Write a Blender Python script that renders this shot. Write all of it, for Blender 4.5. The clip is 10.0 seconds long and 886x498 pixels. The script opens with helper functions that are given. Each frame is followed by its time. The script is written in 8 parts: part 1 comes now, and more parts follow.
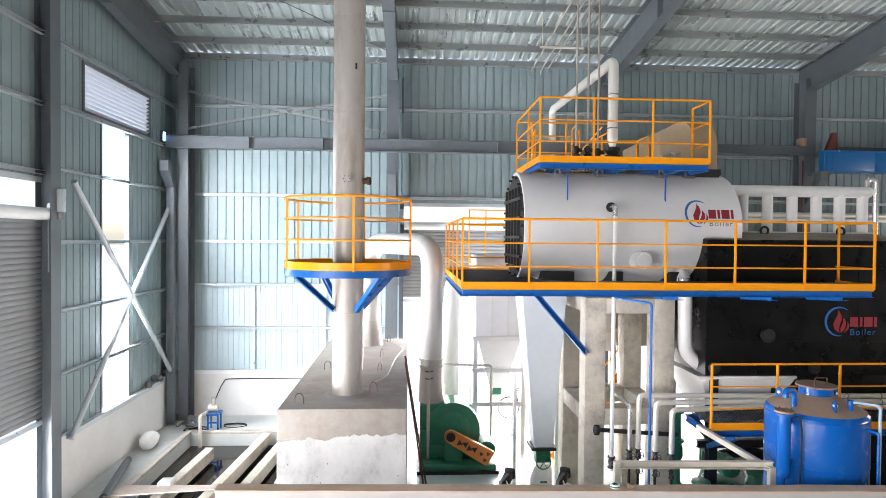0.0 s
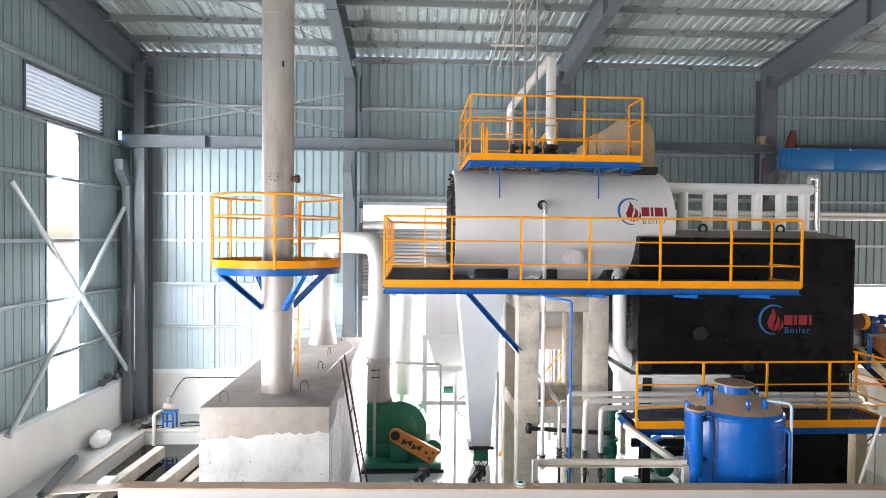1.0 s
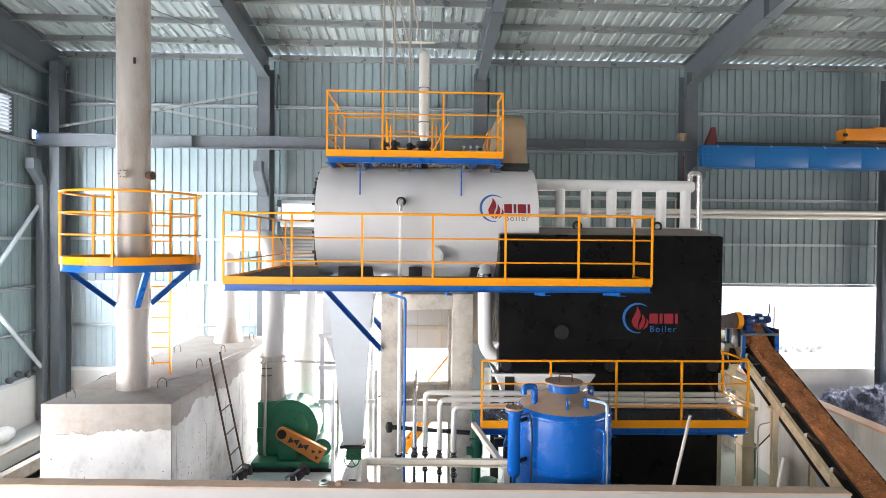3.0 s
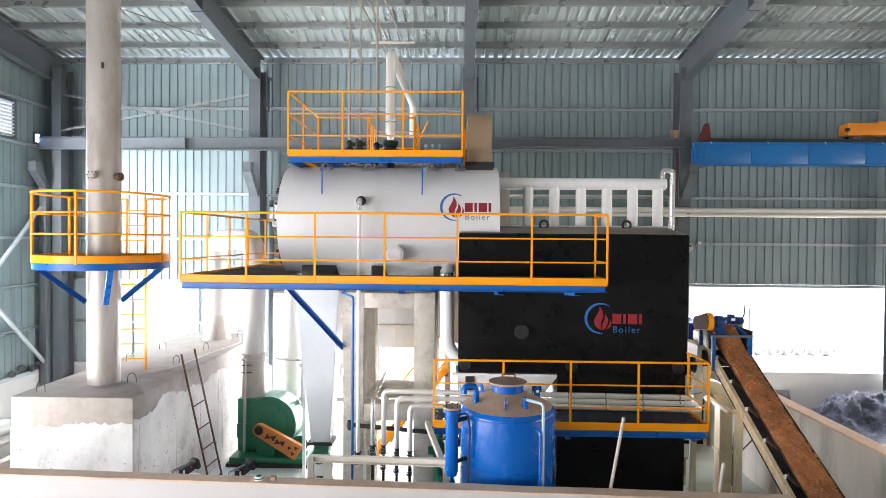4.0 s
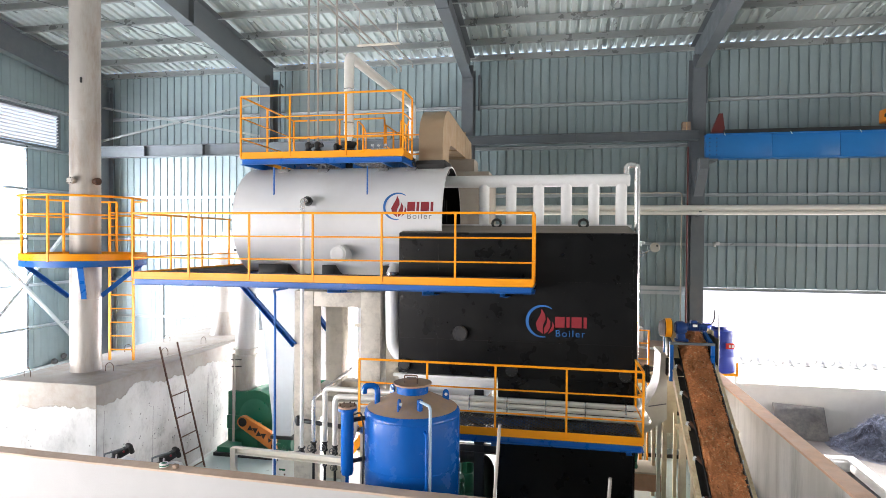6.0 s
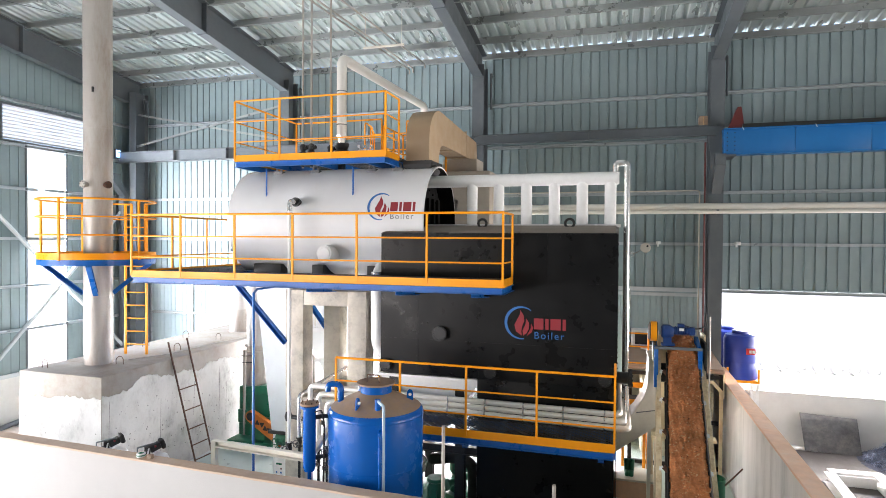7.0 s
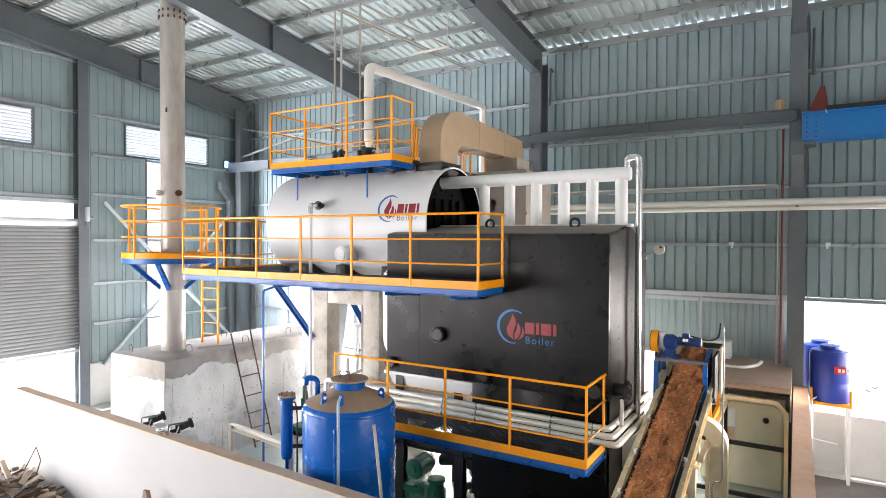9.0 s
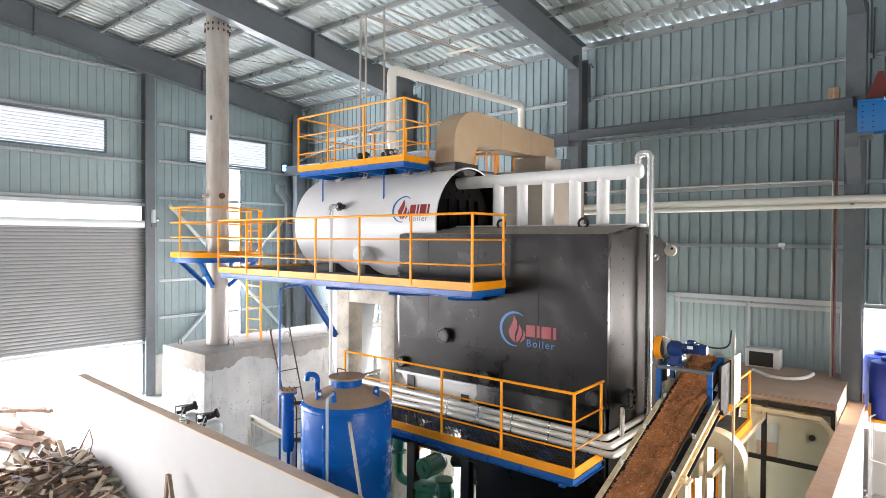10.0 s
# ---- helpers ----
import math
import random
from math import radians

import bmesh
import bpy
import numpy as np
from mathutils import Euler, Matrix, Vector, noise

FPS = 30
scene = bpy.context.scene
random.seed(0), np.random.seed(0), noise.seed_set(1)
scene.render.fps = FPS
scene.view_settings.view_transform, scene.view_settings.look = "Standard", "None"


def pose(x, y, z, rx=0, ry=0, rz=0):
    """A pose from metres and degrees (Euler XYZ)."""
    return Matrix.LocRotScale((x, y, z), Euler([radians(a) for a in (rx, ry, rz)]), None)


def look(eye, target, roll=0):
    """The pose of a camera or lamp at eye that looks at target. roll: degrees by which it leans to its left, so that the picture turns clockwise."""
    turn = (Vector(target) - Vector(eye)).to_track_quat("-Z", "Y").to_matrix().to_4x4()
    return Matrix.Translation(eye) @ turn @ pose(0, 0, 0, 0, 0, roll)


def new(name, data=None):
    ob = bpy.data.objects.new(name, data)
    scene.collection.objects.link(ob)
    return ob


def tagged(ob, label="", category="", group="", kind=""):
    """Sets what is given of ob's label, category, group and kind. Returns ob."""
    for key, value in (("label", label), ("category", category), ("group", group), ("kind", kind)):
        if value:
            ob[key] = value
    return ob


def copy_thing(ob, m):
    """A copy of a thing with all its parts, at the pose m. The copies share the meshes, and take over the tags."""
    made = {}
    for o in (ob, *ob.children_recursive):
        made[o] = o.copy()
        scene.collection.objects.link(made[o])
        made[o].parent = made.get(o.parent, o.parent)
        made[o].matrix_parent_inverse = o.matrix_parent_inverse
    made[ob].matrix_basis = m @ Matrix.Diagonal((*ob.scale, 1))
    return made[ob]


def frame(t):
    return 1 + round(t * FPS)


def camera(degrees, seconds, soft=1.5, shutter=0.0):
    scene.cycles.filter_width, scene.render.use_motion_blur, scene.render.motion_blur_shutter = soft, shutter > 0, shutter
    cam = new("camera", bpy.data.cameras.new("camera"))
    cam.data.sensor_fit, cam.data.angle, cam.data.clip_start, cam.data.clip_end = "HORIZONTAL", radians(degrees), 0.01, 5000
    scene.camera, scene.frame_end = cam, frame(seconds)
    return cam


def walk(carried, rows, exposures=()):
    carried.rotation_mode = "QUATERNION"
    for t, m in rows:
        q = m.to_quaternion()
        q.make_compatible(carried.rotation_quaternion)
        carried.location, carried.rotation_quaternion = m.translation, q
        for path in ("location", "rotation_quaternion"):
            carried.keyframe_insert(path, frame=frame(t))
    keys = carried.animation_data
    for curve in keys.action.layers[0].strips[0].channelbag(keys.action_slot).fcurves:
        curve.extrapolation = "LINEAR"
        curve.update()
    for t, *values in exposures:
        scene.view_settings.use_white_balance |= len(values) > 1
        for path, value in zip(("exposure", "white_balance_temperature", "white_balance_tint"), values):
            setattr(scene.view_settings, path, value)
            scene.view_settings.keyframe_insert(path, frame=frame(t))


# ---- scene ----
cam = camera(74.1, 10.0, soft=0.45)
METRES, EYE, TILT, LEAN, TURN = 13.0, 5.1, 0.0, 0.0, -3.3
ROWS = [
    (0.0, 0.0, 0.0, 0.0, 0.01, -1.07, -0.56),
    (0.5, 0.0453, 0.0005, -0.0006, 0.14, -1.08, -0.52),
    (1.0, 0.0972, 0.0018, -0.0016, 0.31, -1.09, -0.5),
    (1.5, 0.1495, 0.0041, -0.0035, 0.46, -1.03, -0.52),
    (2.0, 0.1978, 0.0059, -0.0047, 0.54, -0.99, -0.52),
    (2.5, 0.2502, 0.0087, -0.0047, 0.66, -1.01, -0.52),
    (4.0, 0.401, 0.0174, -0.0058, 4.75, -1.02, -0.47),
    (4.5, 0.4524, 0.024, -0.0061, 7.06, -1.02, -0.43),
    (5.0, 0.5042, 0.0331, -0.0067, 9.39, -0.97, -0.41),
    (5.5, 0.5522, 0.0449, -0.0077, 11.55, -0.92, -0.42),
    (7.0, 0.6987, 0.09, -0.0065, 19.83, -0.97, -0.39),
    (7.5, 0.7429, 0.1085, -0.0061, 22.89, -0.98, -0.37),
    (8.0, 0.7879, 0.1295, -0.0054, 26.43, -1.0, -0.31),
    (8.5, 0.8313, 0.1536, -0.0053, 30.49, -0.98, -0.24),
    (9.0, 0.8706, 0.1787, -0.005, 34.38, -0.98, -0.25),
    (9.5, 0.9105, 0.2095, -0.0049, 38.57, -0.96, -0.27),
    (10.0, 0.9457, 0.2407, -0.0048, 42.48, -0.95, -0.32),
]
walk(cam, [(t, pose(0, 0, EYE, TILT, LEAN, TURN) @ pose(METRES * x, METRES * y, METRES * z, 90 + pitch, roll, yaw)) for t, x, y, z, yaw, pitch, roll in ROWS], exposures=[(0.0, 0.94, 6440, 16), (2.5, 1.15, 6440, 16), (5.0, 1.38, 6440, 16), (8.0, 1.47, 6440, 16), (10.0, 1.54, 6440, 16)])

# ---- light ----
SUN_EL, SUN_AZ = 84.0, -20.0
world = bpy.data.worlds.new("sky")
scene.world = world
world.use_nodes = True
wn = world.node_tree
sky = wn.nodes.new("ShaderNodeTexSky")
sky.sky_type, sky.sun_disc = "NISHITA", False
sky.sun_elevation, sky.sun_rotation = radians(SUN_EL), radians(SUN_AZ)
wn.links.new(sky.outputs[0], wn.nodes["Background"].inputs[0])
wn.nodes["Background"].inputs[1].default_value = 0.15

sun_data = bpy.data.lights.new("sun", "SUN")
sun_data.energy, sun_data.angle, sun_data.color = 3.4, radians(0.5), (1.0, 0.95, 0.88)
sun = new("sun", sun_data)
sun_way = Vector((math.sin(radians(SUN_AZ)) * math.cos(radians(SUN_EL)), math.cos(radians(SUN_AZ)) * math.cos(radians(SUN_EL)), math.sin(radians(SUN_EL))))
sun.matrix_world = look(sun_way * 60, (0, 0, 0))


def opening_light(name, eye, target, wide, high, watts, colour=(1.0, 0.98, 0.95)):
    """Area lamp for skylight that falls in and down through an opening, seen or added."""
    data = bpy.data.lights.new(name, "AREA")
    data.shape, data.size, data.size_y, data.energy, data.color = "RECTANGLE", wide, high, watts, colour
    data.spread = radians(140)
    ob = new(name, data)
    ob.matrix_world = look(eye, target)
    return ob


EAST = 35.4
# south, southwest and east lamps shine through unseen openings added to brighten the hall
opening_light("added_daylight_south", (-4.3, -14.6, 2.3), (5, 10, 0.5), 4.5, 4.4, 230, (1.0, 0.95, 0.88))
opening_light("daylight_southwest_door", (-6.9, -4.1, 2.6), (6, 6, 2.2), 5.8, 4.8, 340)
opening_light("added_daylight_southwest", (-6.9, 2.2, 2.6), (6, 7.5, 0.2), 5.2, 5.0, 300)
opening_light("daylight_west", (-6.9, 8.2, 0.9), (3, 8.6, 0.6), 5.0, 1.6, 500, (0.94, 0.98, 1.0))
opening_light("daylight_north", (2.6, 17.5, 1.65), (0.2, 8, 0.8), 5.2, 3.2, 600)
opening_light("daylight_northeast", (17.0, 17.6, 2.5), (9, 8, 0.2), 11.0, 2.3, 900, (1.0, 0.95, 0.87))
opening_light("daylight_north_side", (7.7, 17.4, 1.15), (9.0, 10, 0.3), 2.3, 2.1, 150)
opening_light("added_daylight_east", (EAST - 0.1, 3.0, 2.6), (8, 7.0, -0.5), 16.0, 4.0, 760, (1.0, 0.94, 0.84))
opening_light("daylight_slot", (-7.0, 13.6, 4.4), (-0.5, 16.4, 3.2), 1.15, 6.0, 690, (0.9, 0.97, 1.0))


# ---- materials ----
def mat(name, colour, rough=0.5, metal=0.0, var=0.12, scale=6.0, bump=0.0, bump_scale=60.0, dirt=None, dirt_amount=0.0, dirt_scale=2.0, spec=0.5, stretch=(1, 1, 1), coat=0.0, rough_var=0.12):
    """A node material: base colour varied at two scales, blotches of dirt, fine relief."""
    m = bpy.data.materials.new(name)
    m.use_nodes = True
    nt = m.node_tree
    n, l = nt.nodes, nt.links
    bsdf = n["Principled BSDF"]
    tc = n.new("ShaderNodeTexCoord")
    mp = n.new("ShaderNodeMapping")
    mp.inputs["Scale"].default_value = stretch
    geo = n.new("ShaderNodeNewGeometry")
    l.new(geo.outputs["Position"], mp.inputs[0])

    def tex(sc, detail, rgh=0.6):
        t = n.new("ShaderNodeTexNoise")
        t.inputs["Scale"].default_value, t.inputs["Detail"].default_value, t.inputs["Roughness"].default_value = sc, detail, rgh
        l.new(mp.outputs[0], t.inputs["Vector"])
        return t.outputs["Fac"]

    def ramp(src, lo, hi, a, b):
        r = n.new("ShaderNodeMapRange")
        r.inputs[1].default_value, r.inputs[2].default_value, r.inputs[3].default_value, r.inputs[4].default_value = lo, hi, a, b
        l.new(src, r.inputs[0])
        return r.outputs[0]

    def mul(a, b):
        x = n.new("ShaderNodeMath")
        x.operation = "MULTIPLY"
        l.new(a, x.inputs[0]), l.new(b, x.inputs[1])
        return x.outputs[0]

    big, fine = tex(scale * 0.25, 3), tex(scale * 3, 5)
    v = mul(ramp(big, 0.3, 0.7, 1 - var, 1 + var), ramp(fine, 0.3, 0.7, 1 - var * 0.6, 1 + var * 0.6))
    oi = n.new("ShaderNodeObjectInfo")
    v = mul(v, ramp(oi.outputs["Random"], 0, 1, 1 - var * 0.35, 1 + var * 0.35))
    hsv = n.new("ShaderNodeHueSaturation")
    hsv.inputs["Color"].default_value = (*colour, 1)
    l.new(v, hsv.inputs["Value"])
    out = hsv.outputs[0]
    if dirt is not None:
        mix = n.new("ShaderNodeMix")
        mix.data_type = "RGBA"
        mix.inputs[7].default_value = (*dirt, 1)
        l.new(out, mix.inputs[6])
        l.new(mul(ramp(tex(dirt_scale, 6, 0.7), 0.45, 0.72, 0, dirt_amount), ramp(tex(dirt_scale * 7, 4), 0.3, 0.6, 0.4, 1)), mix.inputs[0])
        out = mix.outputs[2]
    l.new(out, bsdf.inputs["Base Color"])
    l.new(ramp(tex(scale * 1.5, 4), 0.3, 0.7, max(rough - rough_var, 0.03), min(rough + rough_var, 1)), bsdf.inputs["Roughness"])
    bsdf.inputs["Metallic"].default_value = metal
    bsdf.inputs["Specular IOR Level"].default_value = spec
    bsdf.inputs["Coat Weight"].default_value = coat
    if bump:
        b = n.new("ShaderNodeBump")
        b.inputs["Strength"].default_value, b.inputs["Distance"].default_value = bump, 0.01
        l.new(tex(bump_scale, 6), b.inputs["Height"])
        l.new(b.outputs[0], bsdf.inputs["Normal"])
    return m


M_SHEET = mat("wall_sheet_blue_grey", (0.238, 0.308, 0.32), 0.42, 0.0, 0.07, 1.2, 0.05, 30, (0.30, 0.36, 0.38), 0.35, 0.6)
M_SHEET_LOW = mat("wall_sheet_pale", (0.43, 0.53, 0.57), 0.4, 0.0, 0.05, 1.2, 0.05, 30, (0.42, 0.48, 0.5), 0.3, 0.6)
M_STOREWALL = mat("store_whitewash", (0.43, 0.418, 0.405), 0.85, 0.0, 0.04, 1.5, 0.25, 60, (0.42, 0.395, 0.37), 0.5, 0.6)
M_PALEBLUE = mat("pale_blue_pipe", (0.34, 0.45, 0.56), 0.45, 0.0, 0.08, 3.0)
M_CABIN = mat("cabin_cream", (0.84, 0.78, 0.60), 0.6, 0.0, 0.05, 3.0)
M_ROOF = mat("roof_sheet_galvanised", (0.6, 0.66, 0.65), 0.32, 0.4, 0.06, 1.0, 0.0, 9, (0.40, 0.44, 0.43), 0.15, 0.7, stretch=(1, 0.25, 1))
M_STEEL = mat("frame_steel_grey_paint", (0.108, 0.125, 0.138), 0.45, 0.0, 0.07, 2.0, 0.06, 40, (0.2, 0.2, 0.2), 0.3, 1.5)
M_PURLIN = mat("purlin_galvanised", (0.38, 0.40, 0.395), 0.34, 0.45, 0.08, 2.0, 0.04, 40, (0.3, 0.32, 0.32), 0.3, 2.0)
M_GIRT = mat("girt_galvanised", (0.52, 0.56, 0.58), 0.38, 0.3, 0.06, 2.0, 0.04, 40)
M_WHITEWALL = mat("white_plaster", (0.72, 0.71, 0.69), 0.8, 0.0, 0.05, 1.5, 0.2, 60, (0.56, 0.53, 0.48), 0.45, 0.7)
M_FLOOR = mat("floor_concrete", (0.50, 0.51, 0.49), 0.55, 0.0, 0.10, 1.0, 0.15, 50, (0.30, 0.29, 0.27), 0.5, 0.7)
M_FLOOR_GREEN = mat("floor_paint_pale_green", (0.52, 0.60, 0.56), 0.35, 0.0, 0.06, 1.0, 0.05, 50, (0.35, 0.36, 0.33), 0.4, 0.9)
M_FLOOR_DARK = mat("oily_dark_floor", (0.065, 0.056, 0.05), 0.6, 0.0, 0.2, 1.0, 0.15, 50, (0.18, 0.165, 0.15), 0.5, 1.2)
M_GROUND = mat("yard_concrete", (0.66, 0.65, 0.62), 0.8, 0.0, 0.08, 0.4, 0.1, 40)
M_PILLAR = mat("raw_concrete_beige", (0.58, 0.53, 0.45), 0.85, 0.0, 0.16, 2.0, 0.5, 45, (0.2, 0.175, 0.15), 0.8, 2.4)
M_CONC = mat("raw_concrete", (0.38, 0.36, 0.335), 0.85, 0.0, 0.12, 2.0, 0.5, 45, (0.25, 0.24, 0.22), 0.55, 1.6)
M_COPING = mat("brown_coping", (0.49, 0.36, 0.27), 0.85, 0.0, 0.14, 2.0, 0.4, 40, (0.55, 0.49, 0.43), 0.5, 1.5)
M_COPING_ORANGE = mat("orange_brown_coping", (0.60, 0.37, 0.25), 0.85, 0.0, 0.16, 2.0, 0.4, 40, (0.55, 0.42, 0.33), 0.6, 1.8)
M_RENDER = mat("stained_render", (0.53, 0.52, 0.50), 0.85, 0.0, 0.14, 2.0, 0.35, 50, (0.17, 0.162, 0.148), 0.9, 1.5, stretch=(1, 1, 0.7))
M_ORANGE = mat("orange_paint", (0.90, 0.33, 0.005), 0.38, 0.0, 0.05, 4.0, 0.03, 60, (0.6, 0.22, 0.02), 0.2, 3.0, spec=0.3)
M_BLUE = mat("blue_paint", (0.005, 0.105, 0.38), 0.35, 0.0, 0.08, 4.0, 0.03, 60, (0.04, 0.12, 0.33), 0.3, 3.0, spec=0.35)
M_TANKBLUE = mat("tank_blue_gloss", (0.001, 0.092, 0.39), 0.22, 0.0, 0.04, 3.0, 0.02, 30, spec=0.35)
M_CLAD = mat("drum_grey_white_cladding", (0.66, 0.66, 0.665), 0.45, 0.0, 0.05, 2.0, 0.05, 12, (0.5, 0.48, 0.45), 0.3, 1.5)
M_WHITEPIPE = mat("white_pipe_paint", (0.76, 0.76, 0.75), 0.4, 0.0, 0.04, 3.0, 0.03, 30, (0.5, 0.48, 0.44), 0.25, 3.0)
M_BLACK = mat("black_cladding", (0.005, 0.005, 0.0053), 0.33, 0.0, 0.25, 1.6, 0.3, 2.2, (0.016, 0.015, 0.014), 0.5, 1.1, spec=0.185)
# black steel, coloured darker still for the shade inside the drum end
M_SHADEBLACK = mat("shade_black_steel", (0.004, 0.004, 0.004), 0.85, 0.0, 0.2, 5.0, 0.1, 60, spec=0.1)
M_TOPDUST = mat("brown_dust_on_steel", (0.26, 0.22, 0.19), 0.9, 0.0, 0.12, 2.0, 0.2, 60, (0.16, 0.13, 0.11), 0.5, 1.5)
M_SHEET_DARKER = mat("wall_sheet_darker", (0.34, 0.43, 0.455), 0.45, 0.0, 0.05, 1.2, 0.05, 30, (0.26, 0.31, 0.32), 0.4, 0.6)
M_FLUE = mat("dusty_flue_concrete", (0.33, 0.305, 0.275), 0.9, 0.0, 0.12, 1.5, 0.4, 45, (0.25, 0.185, 0.14), 0.85, 1.3)
M_PITCONC = mat("dirty_beige_concrete", (0.46, 0.42, 0.36), 0.85, 0.0, 0.15, 2.0, 0.4, 45, (0.22, 0.18, 0.14), 0.75, 1.8)
M_BLACKPART = mat("black_fittings", (0.012, 0.012, 0.012), 0.5, 0.0, 0.2, 5.0, 0.1, 60)
M_STACK = mat("stack_steel_stained", (0.42, 0.395, 0.36), 0.45, 0.2, 0.1, 2.0, 0.05, 40, (0.24, 0.17, 0.12), 0.6, 3.2, stretch=(1, 1, 0.25))
# casing black made paler: the opening's reflection is put into the colour
M_BLACKSIDE = mat("satin_black_reflection_grey", (0.02, 0.0185, 0.017), 0.42, 0.0, 0.15, 2.0, 0.06, 4, (0.012, 0.011, 0.01), 0.5, 1.0, spec=0.07, rough_var=0.05, stretch=(1, 1, 0.4))
M_ECON = mat("dull_beige_casing", (0.36, 0.32, 0.27), 0.55, 0.0, 0.08, 3.0, 0.04, 50, (0.26, 0.21, 0.16), 0.4, 2.0)
M_CHUTE = mat("cream_chute_paint", (0.80, 0.75, 0.64), 0.5, 0.0, 0.05, 3.0, 0.03, 50, (0.5, 0.4, 0.28), 0.35, 2.5)
M_HOPPER = mat("pale_blue_grey_hopper", (0.62, 0.665, 0.70), 0.45, 0.0, 0.04, 2.0, 0.03, 30, (0.5, 0.5, 0.48), 0.3, 2.0)
M_DUCT = mat("weathered_duct_paint", (0.50, 0.49, 0.47), 0.45, 0.1, 0.08, 2.0, 0.04, 30, (0.34, 0.29, 0.24), 0.5, 2.2, stretch=(1, 1, 0.3))
M_JACKET = mat("pale_pipe_jacket", (0.80, 0.765, 0.71), 0.34, 0.4, 0.02, 3.0, 0.0, 10, rough_var=0.02)
M_SIDEWALL = mat("streaked_render", (0.50, 0.49, 0.465), 0.85, 0.0, 0.16, 2.0, 0.35, 50, (0.25, 0.24, 0.22), 0.8, 2.2, stretch=(1, 1, 0.16))
M_ALU = mat("aluminium_cladding", (0.72, 0.71, 0.70), 0.25, 0.8, 0.02, 3.0, 0.0, 10, rough_var=0.03)
M_GREEN = mat("green_machine_paint", (0.012, 0.155, 0.08), 0.38, 0.0, 0.1, 4.0, 0.05, 60, (0.05, 0.1, 0.07), 0.3, 3.0)
M_CREAM = mat("cream_paint", (0.76, 0.65, 0.45), 0.45, 0.0, 0.06, 3.0, 0.04, 50, (0.45, 0.27, 0.13), 0.5, 3.0)
M_TAN = mat("tan_duct_paint", (0.33, 0.235, 0.145), 0.5, 0.0, 0.06, 3.0, 0.04, 50, (0.45, 0.36, 0.25), 0.35, 2.0)
M_CREAMGREY = mat("pale_beige_paint", (0.62, 0.58, 0.50), 0.5, 0.0, 0.06, 3.0, 0.04, 50, (0.45, 0.36, 0.25), 0.3, 2.0)
M_CRANE = mat("crane_blue", (0.01, 0.15, 0.42), 0.4, 0.0, 0.05, 3.0, 0.03, 40)
M_MOTOR = mat("navy_motor_paint", (0.012, 0.04, 0.15), 0.4, 0.0, 0.1, 4.0, 0.03, 60, spec=0.35)
M_HELMET = mat("yellow_plastic", (0.72, 0.47, 0.06), 0.4, 0.0, 0.04)
M_GUARD = mat("dull_orange_guard", (0.55, 0.17, 0.025), 0.5, 0.0, 0.12, 4.0, 0.05, 50, (0.3, 0.1, 0.03), 0.4, 3.0)
M_HOIST = mat("hoist_orange", (0.75, 0.25, 0.02), 0.4, 0.0, 0.06, 3.0)
M_REDSTEEL = mat("red_oxide_paint", (0.11, 0.016, 0.014), 0.5, 0.0, 0.1, 3.0)
M_RUST = mat("rusty_steel", (0.10, 0.05, 0.035), 0.75, 0.2, 0.2, 6.0, 0.3, 60, (0.18, 0.08, 0.03), 0.6, 6.0)
M_DUST = mat("brown_dust", (0.33, 0.225, 0.15), 0.9, 0.0, 0.12, 4.0, 0.3, 70, (0.02, 0.10, 0.35), 0.25, 5.0)
M_SAWDUST = mat("wood_chip_fuel", (0.5, 0.195, 0.07), 0.95, 0.0, 0.3, 12.0, 0.9, 60, (0.2, 0.075, 0.03), 0.5, 9.0)
M_RAILDUST = mat("dusty_cream_paint", (0.76, 0.62, 0.40), 0.6, 0.0, 0.1, 4.0, 0.1, 50, (0.36, 0.17, 0.07), 0.8, 5.0)
M_LABELRED = mat("label_red", (0.62, 0.03, 0.03), 0.5, 0.0, 0.03)
M_BARK = mat("dark_bark", (0.2, 0.07, 0.03), 0.95, 0.0, 0.3, 12.0)
M_CHIP = mat("pale_wood_chip", (0.58, 0.38, 0.2), 0.9, 0.0, 0.3, 12.0)
M_WOOD = mat("weathered_offcut_wood", (0.29, 0.2, 0.14), 0.85, 0.0, 0.35, 5.0, 0.3, 50, (0.4, 0.34, 0.28), 0.5, 3.0)
M_WOOD_PALE = mat("pale_split_wood", (0.52, 0.43, 0.34), 0.85, 0.0, 0.25, 5.0, 0.3, 50, (0.3, 0.22, 0.15), 0.5, 4.0)
M_WOOD_RED = mat("reddish_timber", (0.2, 0.105, 0.065), 0.85, 0.0, 0.3, 5.0, 0.3, 50, (0.16, 0.08, 0.05), 0.5, 4.0)
M_WOOD_DARK = mat("dark_wet_timber", (0.075, 0.055, 0.045), 0.8, 0.0, 0.3, 5.0, 0.3, 50, (0.16, 0.12, 0.1), 0.5, 4.0)
M_RUBBER = mat("black_rubber", (0.018, 0.017, 0.016), 0.8, 0.0, 0.2, 6.0, 0.2, 50)
M_GRATE = mat("dark_grating", (0.07, 0.07, 0.07), 0.6, 0.3, 0.2, 5.0, 0.3, 60, (0.14, 0.11, 0.08), 0.5, 4.0)
M_SHUTTER = mat("shutter_slat_grey", (0.25, 0.255, 0.26), 0.42, 0.2, 0.05, 2.0, 0.03, 40)
M_SLAT = mat("louvre_slat_grey", (0.66, 0.67, 0.68), 0.5, 0.1, 0.04, 2.0)
M_ROOFDUST = mat("brown_dusty_sheet", (0.42, 0.30, 0.23), 0.85, 0.0, 0.1, 2.0, 0.2, 50, (0.3, 0.22, 0.17), 0.5, 1.5)
